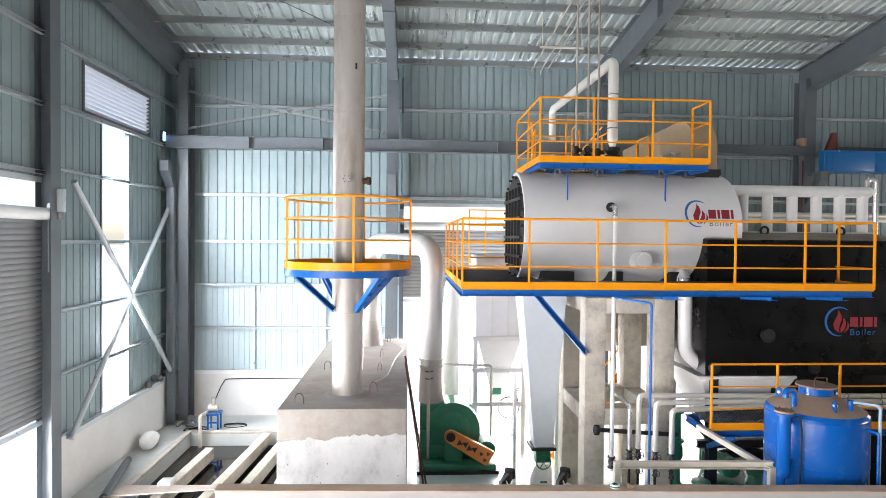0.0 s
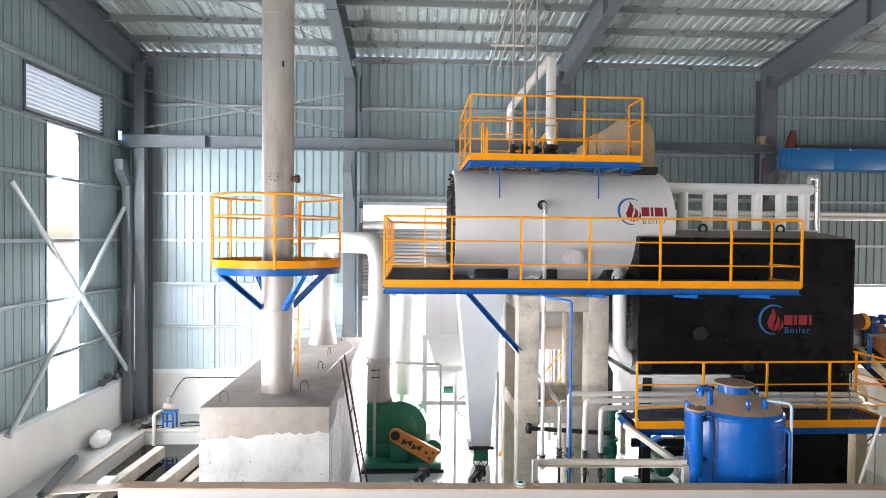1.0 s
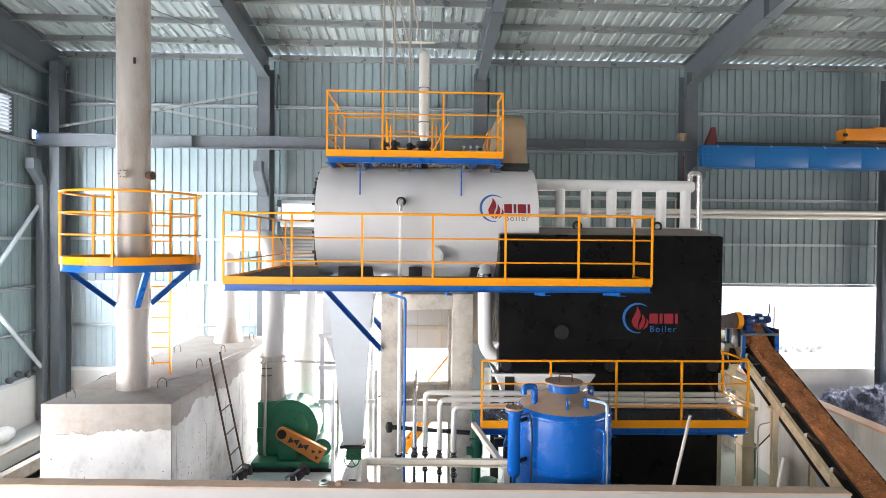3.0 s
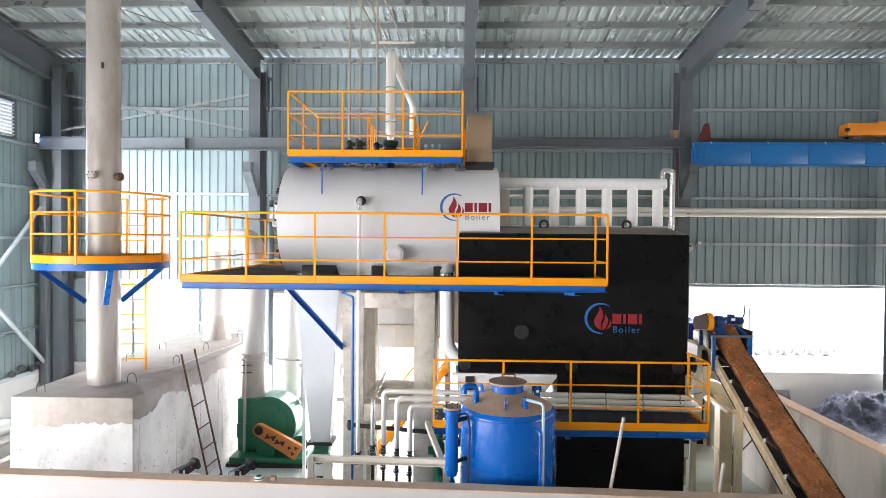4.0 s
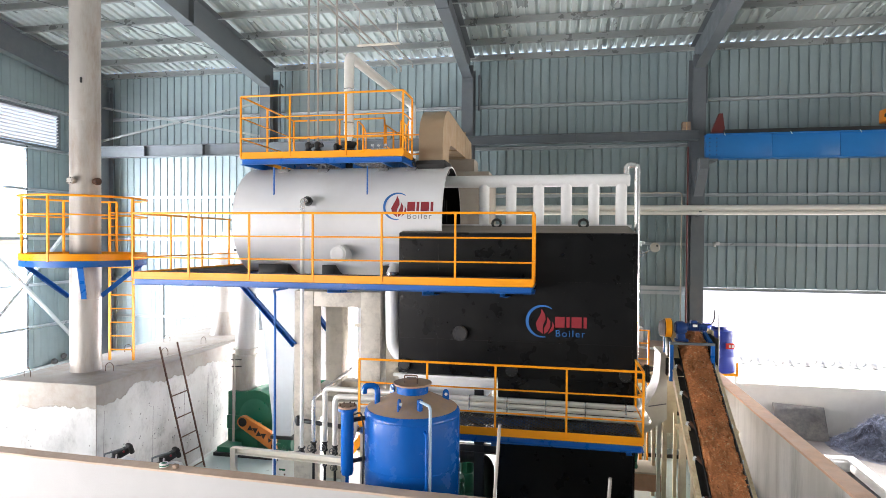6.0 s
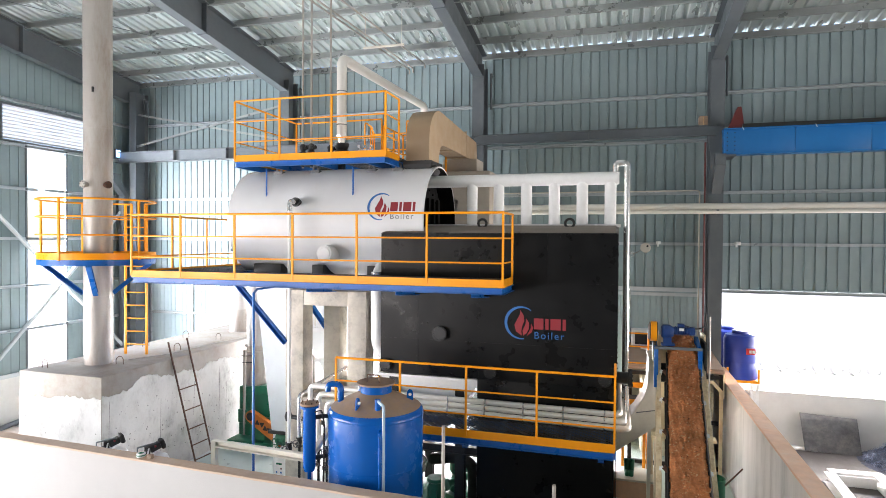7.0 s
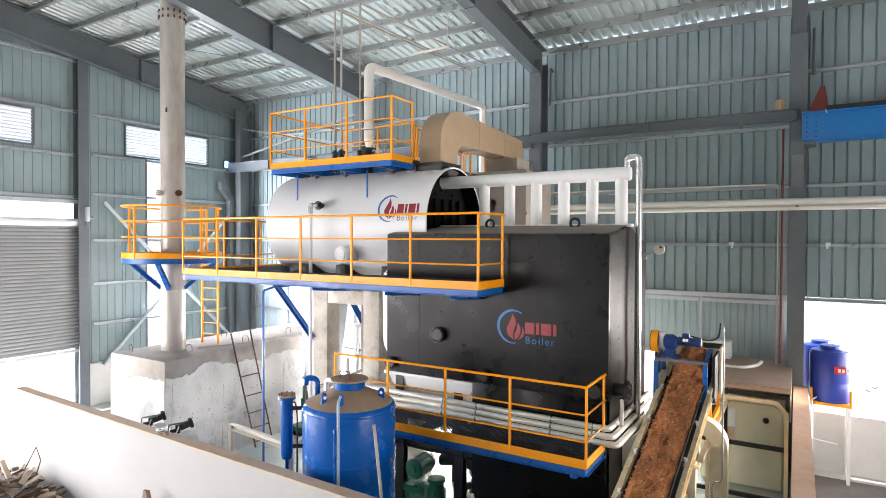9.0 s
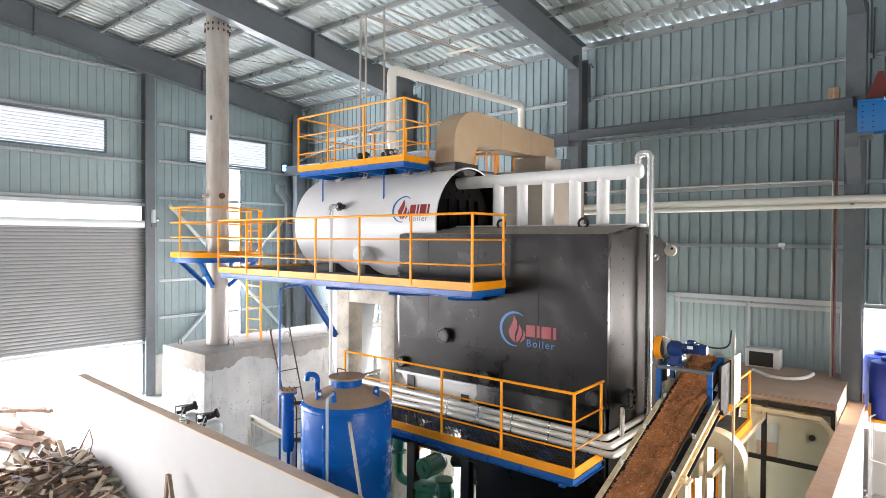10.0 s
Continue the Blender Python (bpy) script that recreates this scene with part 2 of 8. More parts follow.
M_LOUVRE = mat("louvre_white", (0.8, 0.82, 0.82), 0.5, 0.0, 0.03, 2.0)
M_LOGOBLUE = mat("decal_blue", (0.02, 0.13, 0.38), 0.45, 0.0, 0.03)
M_LOGORED = mat("decal_red", (0.24, 0.014, 0.022), 0.45, 0.0, 0.03)
M_SACK = mat("white_woven_sack", (0.8, 0.8, 0.78), 0.8, 0.0, 0.05, 6.0, 0.3, 80)
# white wrap, greyed in colour to stand for its backlit shade
M_ROLL = mat("shade_grey_roll_wrap", (0.6, 0.6, 0.59), 0.8, 0.0, 0.05, 6.0)
M_SWARF = mat("steel_swarf", (0.27, 0.31, 0.42), 0.4, 0.5, 0.4, 8.0, 0.3, 60)
# swarf darkened in colour for the shade in gaps between the curls
M_SWARF_BED = mat("matted_swarf_gap_shade", (0.09, 0.10, 0.135), 0.7, 0.3, 0.5, 14.0, 0.6, 40)
M_BOARD = mat("grey_pink_board", (0.5, 0.42, 0.37), 0.85, 0.0, 0.15, 5.0, 0.2, 50, (0.3, 0.26, 0.22), 0.4, 3.0)
M_PLASTICBLUE = mat("blue_plastic", (0.02, 0.045, 0.32), 0.4, 0.0, 0.05, 3.0)
M_DARKPLATE = mat("dark_steel_plate", (0.13, 0.13, 0.135), 0.6, 0.3, 0.35, 5.0, 0.2, 40, (0.3, 0.28, 0.26), 0.7, 3.0)
M_WATER = mat("dark_water", (0.012, 0.011, 0.01), 0.06, 0.0, 0.15, 2.0, 0.03, 4, rough_var=0.02)


# ---- mesh helpers ----
ORIGIN = {}


def thing(name, at=(0, 0, 0), label="", category="", group="", kind=""):
    ob = new(name)
    ob.location = at
    ob.empty_display_size = 0.1
    ORIGIN[ob] = Vector(at)
    return tagged(ob, label, category, group, kind)


def finish(bm, material, smooth=True):
    me = bpy.data.meshes.new("mesh")
    bmesh.ops.recalc_face_normals(bm, faces=bm.faces)
    bm.to_mesh(me)
    bm.free()
    me.materials.append(material)
    if smooth:
        me.shade_smooth()
        me.set_sharp_from_angle(angle=radians(35))
    return me


def part(name, bm, material, parent, label=""):
    """Links a mesh, modelled in world metres, as one object under a thing or a part."""
    base = ORIGIN[parent]
    bmesh.ops.translate(bm, vec=-base, verts=bm.verts)
    ob = new(name, finish(bm, material))
    ob.parent = parent
    ORIGIN[ob] = base
    return tagged(ob, label)


def solo(name, bm, material, label="", category="", group="", kind="", at=None):
    """A thing of one mesh, modelled in world metres."""
    base = Vector(at) if at is not None else Vector((0, 0, 0))
    bmesh.ops.translate(bm, vec=-base, verts=bm.verts)
    ob = new(name, finish(bm, material))
    ob.location = base
    ORIGIN[ob] = base
    return tagged(ob, label, category, group, kind)


def box(bm, x0, x1, y0, y1, z0, z1, bevel=0.0):
    vs = [bm.verts.new((x, y, z)) for z in (z0, z1) for y in (y0, y1) for x in (x0, x1)]
    fs = [bm.faces.new([vs[i] for i in f]) for f in ((0, 2, 3, 1), (4, 5, 7, 6), (0, 1, 5, 4), (2, 6, 7, 3), (0, 4, 6, 2), (1, 3, 7, 5))]
    if bevel:
        es = list({e for f in fs for e in f.edges})
        bmesh.ops.bevel(bm, geom=es, offset=bevel, segments=2, affect="EDGES", profile=0.5)
    return bm


def boxed(*a, **k):
    return box(bmesh.new(), *a, **k)


def axes_of(p, q, up=(0, 0, 1)):
    d = (Vector(q) - Vector(p)).normalized()
    u = Vector(up)
    if abs(d.dot(u)) > 0.99:
        u = Vector((0, 1, 0))
    s = d.cross(u).normalized()
    return d, s, s.cross(d).normalized()


def bar(bm, p, q, wide, high, up=(0, 0, 1)):
    """A square bar from p to q."""
    p, q = Vector(p), Vector(q)
    d, s, u = axes_of(p, q, up)
    vs = [bm.verts.new(c + s * a * wide / 2 + u * b * high / 2) for c in (p, q) for a, b in ((-1, -1), (1, -1), (1, 1), (-1, 1))]
    for f in ((0, 1, 2, 3), (7, 6, 5, 4), (0, 4, 5, 1), (1, 5, 6, 2), (2, 6, 7, 3), (3, 7, 4, 0)):
        bm.faces.new([vs[i] for i in f])
    return bm


def section(bm, p, q, pts, up=(0, 0, 1)):
    """An outline of (side, up) points drawn out from p to q."""
    p, q = Vector(p), Vector(q)
    d, s, u = axes_of(p, q, up)
    a = [bm.verts.new(p + s * x + u * y) for x, y in pts]
    b = [bm.verts.new(q + s * x + u * y) for x, y in pts]
    n = len(pts)
    bm.faces.new(a), bm.faces.new(b[::-1])
    for i in range(n):
        bm.faces.new((a[i], a[(i + 1) % n], b[(i + 1) % n], b[i]))
    return bm


def h_outline(w, h, tw=0.012, tf=0.016):
    return [(-w / 2, -h / 2), (w / 2, -h / 2), (w / 2, -h / 2 + tf), (tw / 2, -h / 2 + tf), (tw / 2, h / 2 - tf), (w / 2, h / 2 - tf), (w / 2, h / 2), (-w / 2, h / 2), (-w / 2, h / 2 - tf), (-tw / 2, h / 2 - tf), (-tw / 2, -h / 2 + tf), (-w / 2, -h / 2 + tf)]


def c_outline(w, h, t=0.006):
    return [(-w / 2, -h / 2), (w / 2, -h / 2), (w / 2, -h / 2 + t), (-w / 2 + t, -h / 2 + t), (-w / 2 + t, h / 2 - t), (w / 2, h / 2 - t), (w / 2, h / 2), (-w / 2, h / 2)]


def rod(bm, p, q, r, r2=None, n=14, caps=True):
    """A round bar or cone from p to q."""
    p, q = Vector(p), Vector(q)
    r2 = r if r2 is None else r2
    d, s, u = axes_of(p, q)
    ring = lambda c, rr: [bm.verts.new(c + (s * math.cos(2 * math.pi * i / n) + u * math.sin(2 * math.pi * i / n)) * rr) for i in range(n)]
    a, b = ring(p, r), ring(q, r2)
    for i in range(n):
        bm.faces.new((a[i], a[(i + 1) % n], b[(i + 1) % n], b[i]))
    if caps:
        bm.faces.new(a[::-1]), bm.faces.new(b)
    return bm


def rounded(points, bend, steps=5):
    """A polyline whose corners are rounded."""
    pts = [Vector(p) for p in points]
    out = [pts[0]]
    for a, b, c in zip(pts, pts[1:], pts[2:]):
        u, v = (a - b).normalized(), (c - b).normalized()
        cut = min(bend, (a - b).length * 0.49, (c - b).length * 0.49)
        for i in range(steps + 1):
            t = i / steps
            out.append((b + u * cut) * (1 - t) ** 2 + b * 2 * t * (1 - t) + (b + v * cut) * t**2)
    return out + [pts[-1]]


def tube(bm, points, r, bend=0.0, n=12, caps=True, steps=5):
    """A round pipe along a polyline."""
    pts = rounded(points, bend, steps) if bend else [Vector(p) for p in points]
    d0 = (pts[1] - pts[0]).normalized()
    u = Vector((0, 0, 1)) if abs(d0.z) < 0.95 else Vector((0, 1, 0))
    rings = []
    for i, p in enumerate(pts):
        a = (p - pts[i - 1]).normalized() if i else d0
        b = (pts[i + 1] - p).normalized() if i + 1 < len(pts) else a
        d = (a + b).normalized()
        s = d.cross(u).normalized()
        u = s.cross(d).normalized()
        k = 1 / max(a.dot(d), 0.5)
        side = d.cross(a.cross(b)) if a.cross(b).length > 1e-4 else None
        ring = []
        for j in range(n):
            w = (s * math.cos(2 * math.pi * j / n) + u * math.sin(2 * math.pi * j / n)) * r
            if side is not None and not bend:
                o = side.normalized()
                w += o * w.dot(o) * (k - 1)
            ring.append(bm.verts.new(p + w))
        rings.append(ring)
    for a, b in zip(rings, rings[1:]):
        for j in range(n):
            bm.faces.new((a[j], a[(j + 1) % n], b[(j + 1) % n], b[j]))
    if caps:
        bm.faces.new(rings[0][::-1]), bm.faces.new(rings[-1])
    return bm


def lathe(bm, centre, profile, n=32, axis="z"):
    """(radius, height) points turned round an axis through centre."""
    c = Vector(centre)
    turn = {"z": lambda x, y, h: Vector((x, y, h)), "x": lambda x, y, h: Vector((h, x, y)), "y": lambda x, y, h: Vector((x, h, y))}[axis]
    rings = []
    for r, h in profile:
        if r < 1e-5:
            rings.append([bm.verts.new(c + turn(0, 0, h))])
        else:
            rings.append([bm.verts.new(c + turn(r * math.cos(2 * math.pi * i / n), r * math.sin(2 * math.pi * i / n), h)) for i in range(n)])
    for a, b in zip(rings, rings[1:]):
        for i in range(n):
            j = (i + 1) % n
            if len(a) == 1 and len(b) > 1:
                bm.faces.new((a[0], b[j], b[i]))
            elif len(b) == 1 and len(a) > 1:
                bm.faces.new((a[i], a[j], b[0]))
            elif len(a) > 1:
                bm.faces.new((a[i], a[j], b[j], b[i]))
    return bm


def plate(bm, pts, thick):
    """A flat outline of 3D points, made thick along its normal."""
    pts = [Vector(p) for p in pts]
    nrm = sum(((pts[i] - pts[0]).cross(pts[i + 1] - pts[0]) for i in range(1, len(pts) - 1)), Vector()).normalized() * thick
    a = [bm.verts.new(p) for p in pts]
    b = [bm.verts.new(p + nrm) for p in pts]
    bm.faces.new(a[::-1]), bm.faces.new(b)
    for i in range(len(pts)):
        j = (i + 1) % len(pts)
        bm.faces.new((a[i], a[j], b[j], b[i]))
    return bm


def ribbed(bm, p, along, up, length, z_lo, z_hi, inward, pitch=0.24, rib=0.046, deep=0.03, back=0.07):
    """Ribbed sheet: ribs stand back from the inner face; z_lo and z_hi may be functions of the distance along."""
    p, along, up, inward = Vector(p), Vector(along), Vector(up), Vector(inward)
    zl = z_lo if callable(z_lo) else (lambda s: z_lo)
    zh = z_hi if callable(z_hi) else (lambda s: z_hi)
    prof, s = [], 0.0
    while s < length - 1e-6:
        e = min(s + pitch, length)
        prof += [(s, 0.0), (max(s, e - rib), 0.0)]
        if e - s > rib:
            prof += [(e - rib * 0.85, -deep), (e - rib * 0.15, -deep)]
        s = e
    prof.append((length, 0.0))
    lo = [bm.verts.new(p + along * a + inward * d + up * zl(a)) for a, d in prof]
    hi = [bm.verts.new(p + along * a + inward * d + up * zh(a)) for a, d in prof]
    lo2 = [bm.verts.new(p + along * a - inward * back + up * zl(a)) for a in (0, length)]
    hi2 = [bm.verts.new(p + along * a - inward * back + up * zh(a)) for a in (0, length)]
    for i in range(len(prof) - 1):
        bm.faces.new((lo[i], lo[i + 1], hi[i + 1], hi[i]))
    bm.faces.new((lo2[0], lo2[1], hi2[1], hi2[0]))
    bm.faces.new((lo[0], lo2[0], hi2[0], hi[0])), bm.faces.new((lo[-1], hi[-1], hi2[1], lo2[1]))
    bm.faces.new(lo[::-1] + lo2), bm.faces.new(hi + hi2[::-1])
    return bm


# ---- the hall ----
WX, NY, SLOPE, EAVE, RIDGE = -6.6, 17.0, 0.13, 10.24, 1.0
SOUTH = -15.0
BAYS = [-6.3, -0.48, 5.48, 11.43, 17.4, 23.4, 29.4]


def roof_z(y):
    """The roof sheet's underside."""
    return EAVE + SLOPE * (NY - y if y > RIDGE else (NY - RIDGE) - (RIDGE - y))


# ground and floor, with the sunken water pit left open
PIT = (-5.55, -2.75, 11.0, 15.3)
solo("ground", boxed(-400, 400, -400, 400, -1.7, -1.62), M_GROUND, "sunlit pale concrete yard round the hall", "ground", kind="structure")
for x0, x1, y0, y1 in ((-60, WX - 0.1, -40, 60), (WX - 0.1, EAST, NY + 0.1, 60), (EAST, 80, -40, 60)):
    solo("yard", boxed(x0, x1, y0, y1, -1.6, -0.02), M_GROUND, "bright concrete yard outside the doors", "yard", kind="structure")
bm = bmesh.new()
xs, ys = [WX - 0.1, PIT[0], PIT[1], EAST], [SOUTH - 5, PIT[2], PIT[3], NY + 0.1]
for i in range(3):
    for j in range(3):
        if (i, j) != (1, 1):
            box(bm, xs[i], xs[i + 1], ys[j], ys[j + 1], -1.6, 0)
solo("floor", bm, M_FLOOR, "grey concrete factory floor", "floor", kind="structure")
solo("pit_water", boxed(PIT[0], PIT[1], PIT[2], PIT[3], -1.5, -0.3), M_WATER, "dark still water in the open settling pit", "water", kind="structure")

# north wall, with a side doorway behind the furnace
SIDE_DOOR = (6.5, 8.95, 2.3)
bm = bmesh.new()
ribbed(bm, (WX, NY, 0), (1, 0, 0), (0, 0, 1), 6.4, 3.72, 10.226, (0, -1, 0))
ribbed(bm, (-0.2, NY, 0), (1, 0, 0), (0, 0, 1), 5.5, 6.1, 10.226, (0, -1, 0))
ribbed(bm, (5.3, NY, 0), (1, 0, 0), (0, 0, 1), 6.1, 3.72, 10.226, (0, -1, 0))
ribbed(bm, (11.4, NY, 0), (1, 0, 0), (0, 0, 1), EAST - 11.4, 3.78, 10.226, (0, -1, 0))
solo("wall_north", bm, M_SHEET, "blue-grey ribbed steel wall sheeting", "wall", kind="structure")
bm = bmesh.new()
ribbed(bm, (WX, NY + 0.03, 0), (1, 0, 0), (0, 0, 1), 6.4, 1.28, 3.72, (0, -1, 0), 0.15, 0.04, 0.012)
solo("wall_north_lower", bm, M_SHEET_LOW, "pale blue lower wall sheeting", "wall", kind="structure")
# lower sheeting east of the roller door, coloured in a darker tone
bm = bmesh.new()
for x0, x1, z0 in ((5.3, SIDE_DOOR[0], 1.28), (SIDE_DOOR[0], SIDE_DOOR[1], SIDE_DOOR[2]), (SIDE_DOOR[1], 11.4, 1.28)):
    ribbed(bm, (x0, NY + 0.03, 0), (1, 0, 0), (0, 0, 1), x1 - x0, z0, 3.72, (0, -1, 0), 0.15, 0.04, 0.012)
solo("wall_north_lower", bm, M_SHEET_DARKER, "darker blue-grey ribbed lower wall sheeting", "wall", kind="structure")
bm = bmesh.new()
box(bm, WX, -0.2, NY - 0.1, NY + 0.1, 0, 1.28)
box(bm, 5.3, SIDE_DOOR[0], NY - 0.1, NY + 0.1, 0, 1.28)
box(bm, SIDE_DOOR[1], EAST, NY - 0.1, NY + 0.1, 0, 1.28)
solo("wall_north_base", bm, M_WHITEWALL, "white plastered base wall", "wall", kind="structure")

# west wall with door, light slot and louvre openings
bm = bmesh.new()
east = (1, 0, 0)


def west(y0, y1, lo, hi=None):
    top = (lambda s: roof_z(y0 + s) + 0.02) if hi is None else hi
    ribbed(bm, (WX, y0, 0), (0, 1, 0), (0, 0, 1), y1 - y0, lo, top, east, 0.24, 0.05, 0.014)


LOUVRES = [(12.3, 15.3), (5.4, 9.7), (-0.5, 3.8)]
west(15.3, 17.0, 1.28), west(14.2, 15.3, 1.28, 7.6), west(12.3, 13.0, 1.28, 7.6), west(11.0, 12.3, 1.28)
west(12.3, 15.3, 8.58)
west(9.7, 11.0, 6.12), west(5.4, 9.7, 8.58), west(5.4, 9.7, 6.12, 7.6), west(3.8, 5.4, 6.12)
# unseen bay y -0.5 to 5.2 left open low to let key light in
west(-0.5, 3.8, 8.58), west(-0.5, 3.8, 5.2, 7.6), west(3.8, 5.2, 5.2, 6.12), west(-1.0, -0.5, 1.28), west(-7.2, -1.0, 5.2), west(SOUTH, -7.2, 1.28)
solo("wall_west", bm, M_SHEET, "blue-grey ribbed steel wall sheeting", "wall", kind="structure")
bm = bmesh.new()
box(bm, WX - 0.1, WX + 0.1, 11.02, NY - 0.1, 0, 1.28)
box(bm, WX - 0.1, WX + 0.1, SOUTH, -7.2, 0, 1.28)
box(bm, WX - 0.1, WX + 0.1, -1.0, -0.5, 0, 1.28)
solo("wall_west_base", bm, M_WHITEWALL, "white plastered base wall", "wall", kind="structure")

# unseen far walls that close the hall; gaps are added to let light in
bm = bmesh.new()
ribbed(bm, (EAST, SOUTH, 0), (0, 1, 0), (0, 0, 1), NY - SOUTH, 5.2, lambda s: roof_z(SOUTH + s), (-1, 0, 0), 0.6, 0.14)
ribbed(bm, (EAST, SOUTH, 0), (0, 1, 0), (0, 0, 1), -5.0 - SOUTH, 0, 5.2, (-1, 0, 0), 0.6, 0.14)
ribbed(bm, (EAST, 11.2, 0), (0, 1, 0), (0, 0, 1), NY - 11.2, 0, 5.2, (-1, 0, 0), 0.6, 0.14)
solo("wall_east", bm, M_SHEET, "blue-grey ribbed steel wall sheeting", "wall", kind="structure")
bm = bmesh.new()
ribbed(bm, (WX, SOUTH, 0), (1, 0, 0), (0, 0, 1), EAST - WX, 4.6, roof_z(SOUTH), (0, 1, 0), 0.6, 0.14)
ribbed(bm, (-2.0, SOUTH, 0), (1, 0, 0), (0, 0, 1), EAST + 2.0, 0, 4.6, (0, 1, 0), 0.6, 0.14)
solo("wall_south", bm, M_SHEET, "unseen blue-grey ribbed steel wall with a gap added for light", "wall", kind="structure")

# roof sheet, ribs running down the slope
bm = bmesh.new()
for y0, y1 in ((RIDGE, NY), (SOUTH - 0.2, RIDGE)):
    a, b = Vector((WX - 0.2, y0, roof_z(y0))), Vector((WX - 0.2, y1, roof_z(y1)))
    run = (b - a)
    up = Vector((0, -run.z, run.y)).normalized()
    s, x, xend = 0, WX - 0.2, EAST + 0.2
    prof = []
    while x < xend:
        prof += [(x, 0), (x + 0.12, 0), (x + 0.145, 0.052), (x + 0.225, 0.052)]
        x += 0.25
    lo = [bm.verts.new(Vector((px, a.y, a.z)) + up * h) for px, h in prof]
    hi = [bm.verts.new(Vector((px, b.y, b.z)) + up * h) for px, h in prof]
    for i in range(len(prof) - 1):
        bm.faces.new((lo[i], lo[i + 1], hi[i + 1], hi[i]))
    c = [bm.verts.new(Vector((px, v.y, v.z)) + up * 0.1) for v in (a, b) for px in (WX - 0.2, xend)]
    bm.faces.new((c[0], c[1], c[3], c[2]))
solo("roof", bm, M_ROOF, "galvanised trapezoid roof sheeting", "roof", kind="structure")

# frames: columns with crane corbels, tapered rafters
for k, x in enumerate(BAYS):
    fr = thing("portal_frame", (x, 16.45, 0), "grey painted steel portal frame", "frame", "portal frames", "structure")
    bm = bmesh.new()
    xc = x if k else x + 0.2
    section(bm, (xc, 16.47, 0.06), (xc, 16.47, 9.75), h_outline(0.32 if k else 0.26, 0.52), up=(0, 1, 0))
    part("column", bm, M_STEEL, fr)
    if k == 0:
        part("front_post", boxed(-6.45, -6.25, 15.98, 16.18, 0.06, 6.4, bevel=0.008), M_STEEL, fr)
    if k < 5:
        bm = bmesh.new()
        xb = x - 0.11 if k else -6.46
        pts = [(xb, 15.87, 7.05), (xb, 15.6, 7.05), (xb, 15.6, 6.78), (xb, 16.2, 6.15), (xb, 16.2, 6.42), (xb, 15.87, 6.8)]
        plate(bm, pts, 0.22)
        part("corbel", bm, M_STEEL, fr)
    bm = bmesh.new()
    box(bm, x - 0.25, x + 0.25, 16.1, 16.85, 0, 0.08)
    part("base_plate", bm, M_CONC, fr)
    bm = bmesh.new()
    yb = RIDGE
    for u, v, w in (((16.2, 9.42), (yb, 9.42 + SLOPE * (16.2 - yb) + 0.1), 0.26), ((16.7, roof_z(16.7) - 0.17), (yb, roof_z(yb) - 0.17), 0.26)):
        bar(bm, (x, u[0], u[1]), (x, v[0], v[1]), w, 0.018)
    plate(bm, [(x - 0.006, 16.72, 9.3), (x - 0.006, 16.2, 9.42), (x - 0.006, yb, 9.42 + SLOPE * (16.2 - yb) + 0.1), (x - 0.006, yb, roof_z(yb) - 0.17), (x - 0.006, 16.72, roof_z(16.72) - 0.17)], 0.012)
    part("rafter", bm, M_STEEL, fr)
    bm = bmesh.new()
    plate(bm, [(x - 0.006, yb, roof_z(yb) - 0.9), (x - 0.006, yb, roof_z(yb) - 0.17), (x - 0.006, SOUTH, roof_z(SOUTH) - 0.17), (x - 0.006, SOUTH, roof_z(SOUTH) - 0.9)], 0.012)
    bar(bm, (x, yb, roof_z(yb) - 0.9), (x, SOUTH, roof_z(SOUTH) - 0.9), 0.26, 0.018)
    part("rafter", bm, M_STEEL, fr)
    for d in (3.6, 8.4):
        y = 16.2 - d
        bm = boxed(x - 0.13, x + 0.13, y - 0.02, y + 0.02, 9.42 + SLOPE * d, roof_z(y) - 0.18)
        part("splice_plate", bm, M_STEEL, fr)

# purlins
y, n = 16.93, 0
while y > SOUTH + 0.5:
    z = roof_z(y) - 0.1
    bm = section(bmesh.new(), (WX, y, z), (EAST, y, z), c_outline(0.07, 0.165))
    bar(bm, (WX, y - 0.037, z - 0.066), (EAST, y - 0.037, z - 0.066), 0.006, 0.022)
    bar(bm, (WX, y - 0.037, z + 0.066), (EAST, y - 0.037, z + 0.066), 0.006, 0.022)
    solo("purlin", bm, M_PURLIN, "galvanised roof purlin", "purlin", "roof purlins", "structure", at=(WX, y, z))
    y -= 0.97 if n == 0 else (1.08 if n < 15 else 1.5)
    n += 1

# girts
for x0, x1, z in ((WX, EAST, 8.76), (WX, EAST, 7.58), (WX, -0.5, 6.27), (-0.5, EAST, 6.24), (WX, -0.4, 4.95), (5.5, EAST, 4.93), (WX, -0.4, 3.72), (5.5, EAST, 3.74), (WX, -0.4, 2.49)):
    bm = section(bmesh.new(), (x0, NY - 0.06, z), (x1, NY - 0.06, z), c_outline(0.1, 0.075))
    solo("girt", bm, M_GIRT, "galvanised wall girt", "girt", "wall girts", "structure", at=(x0, NY - 0.06, z))
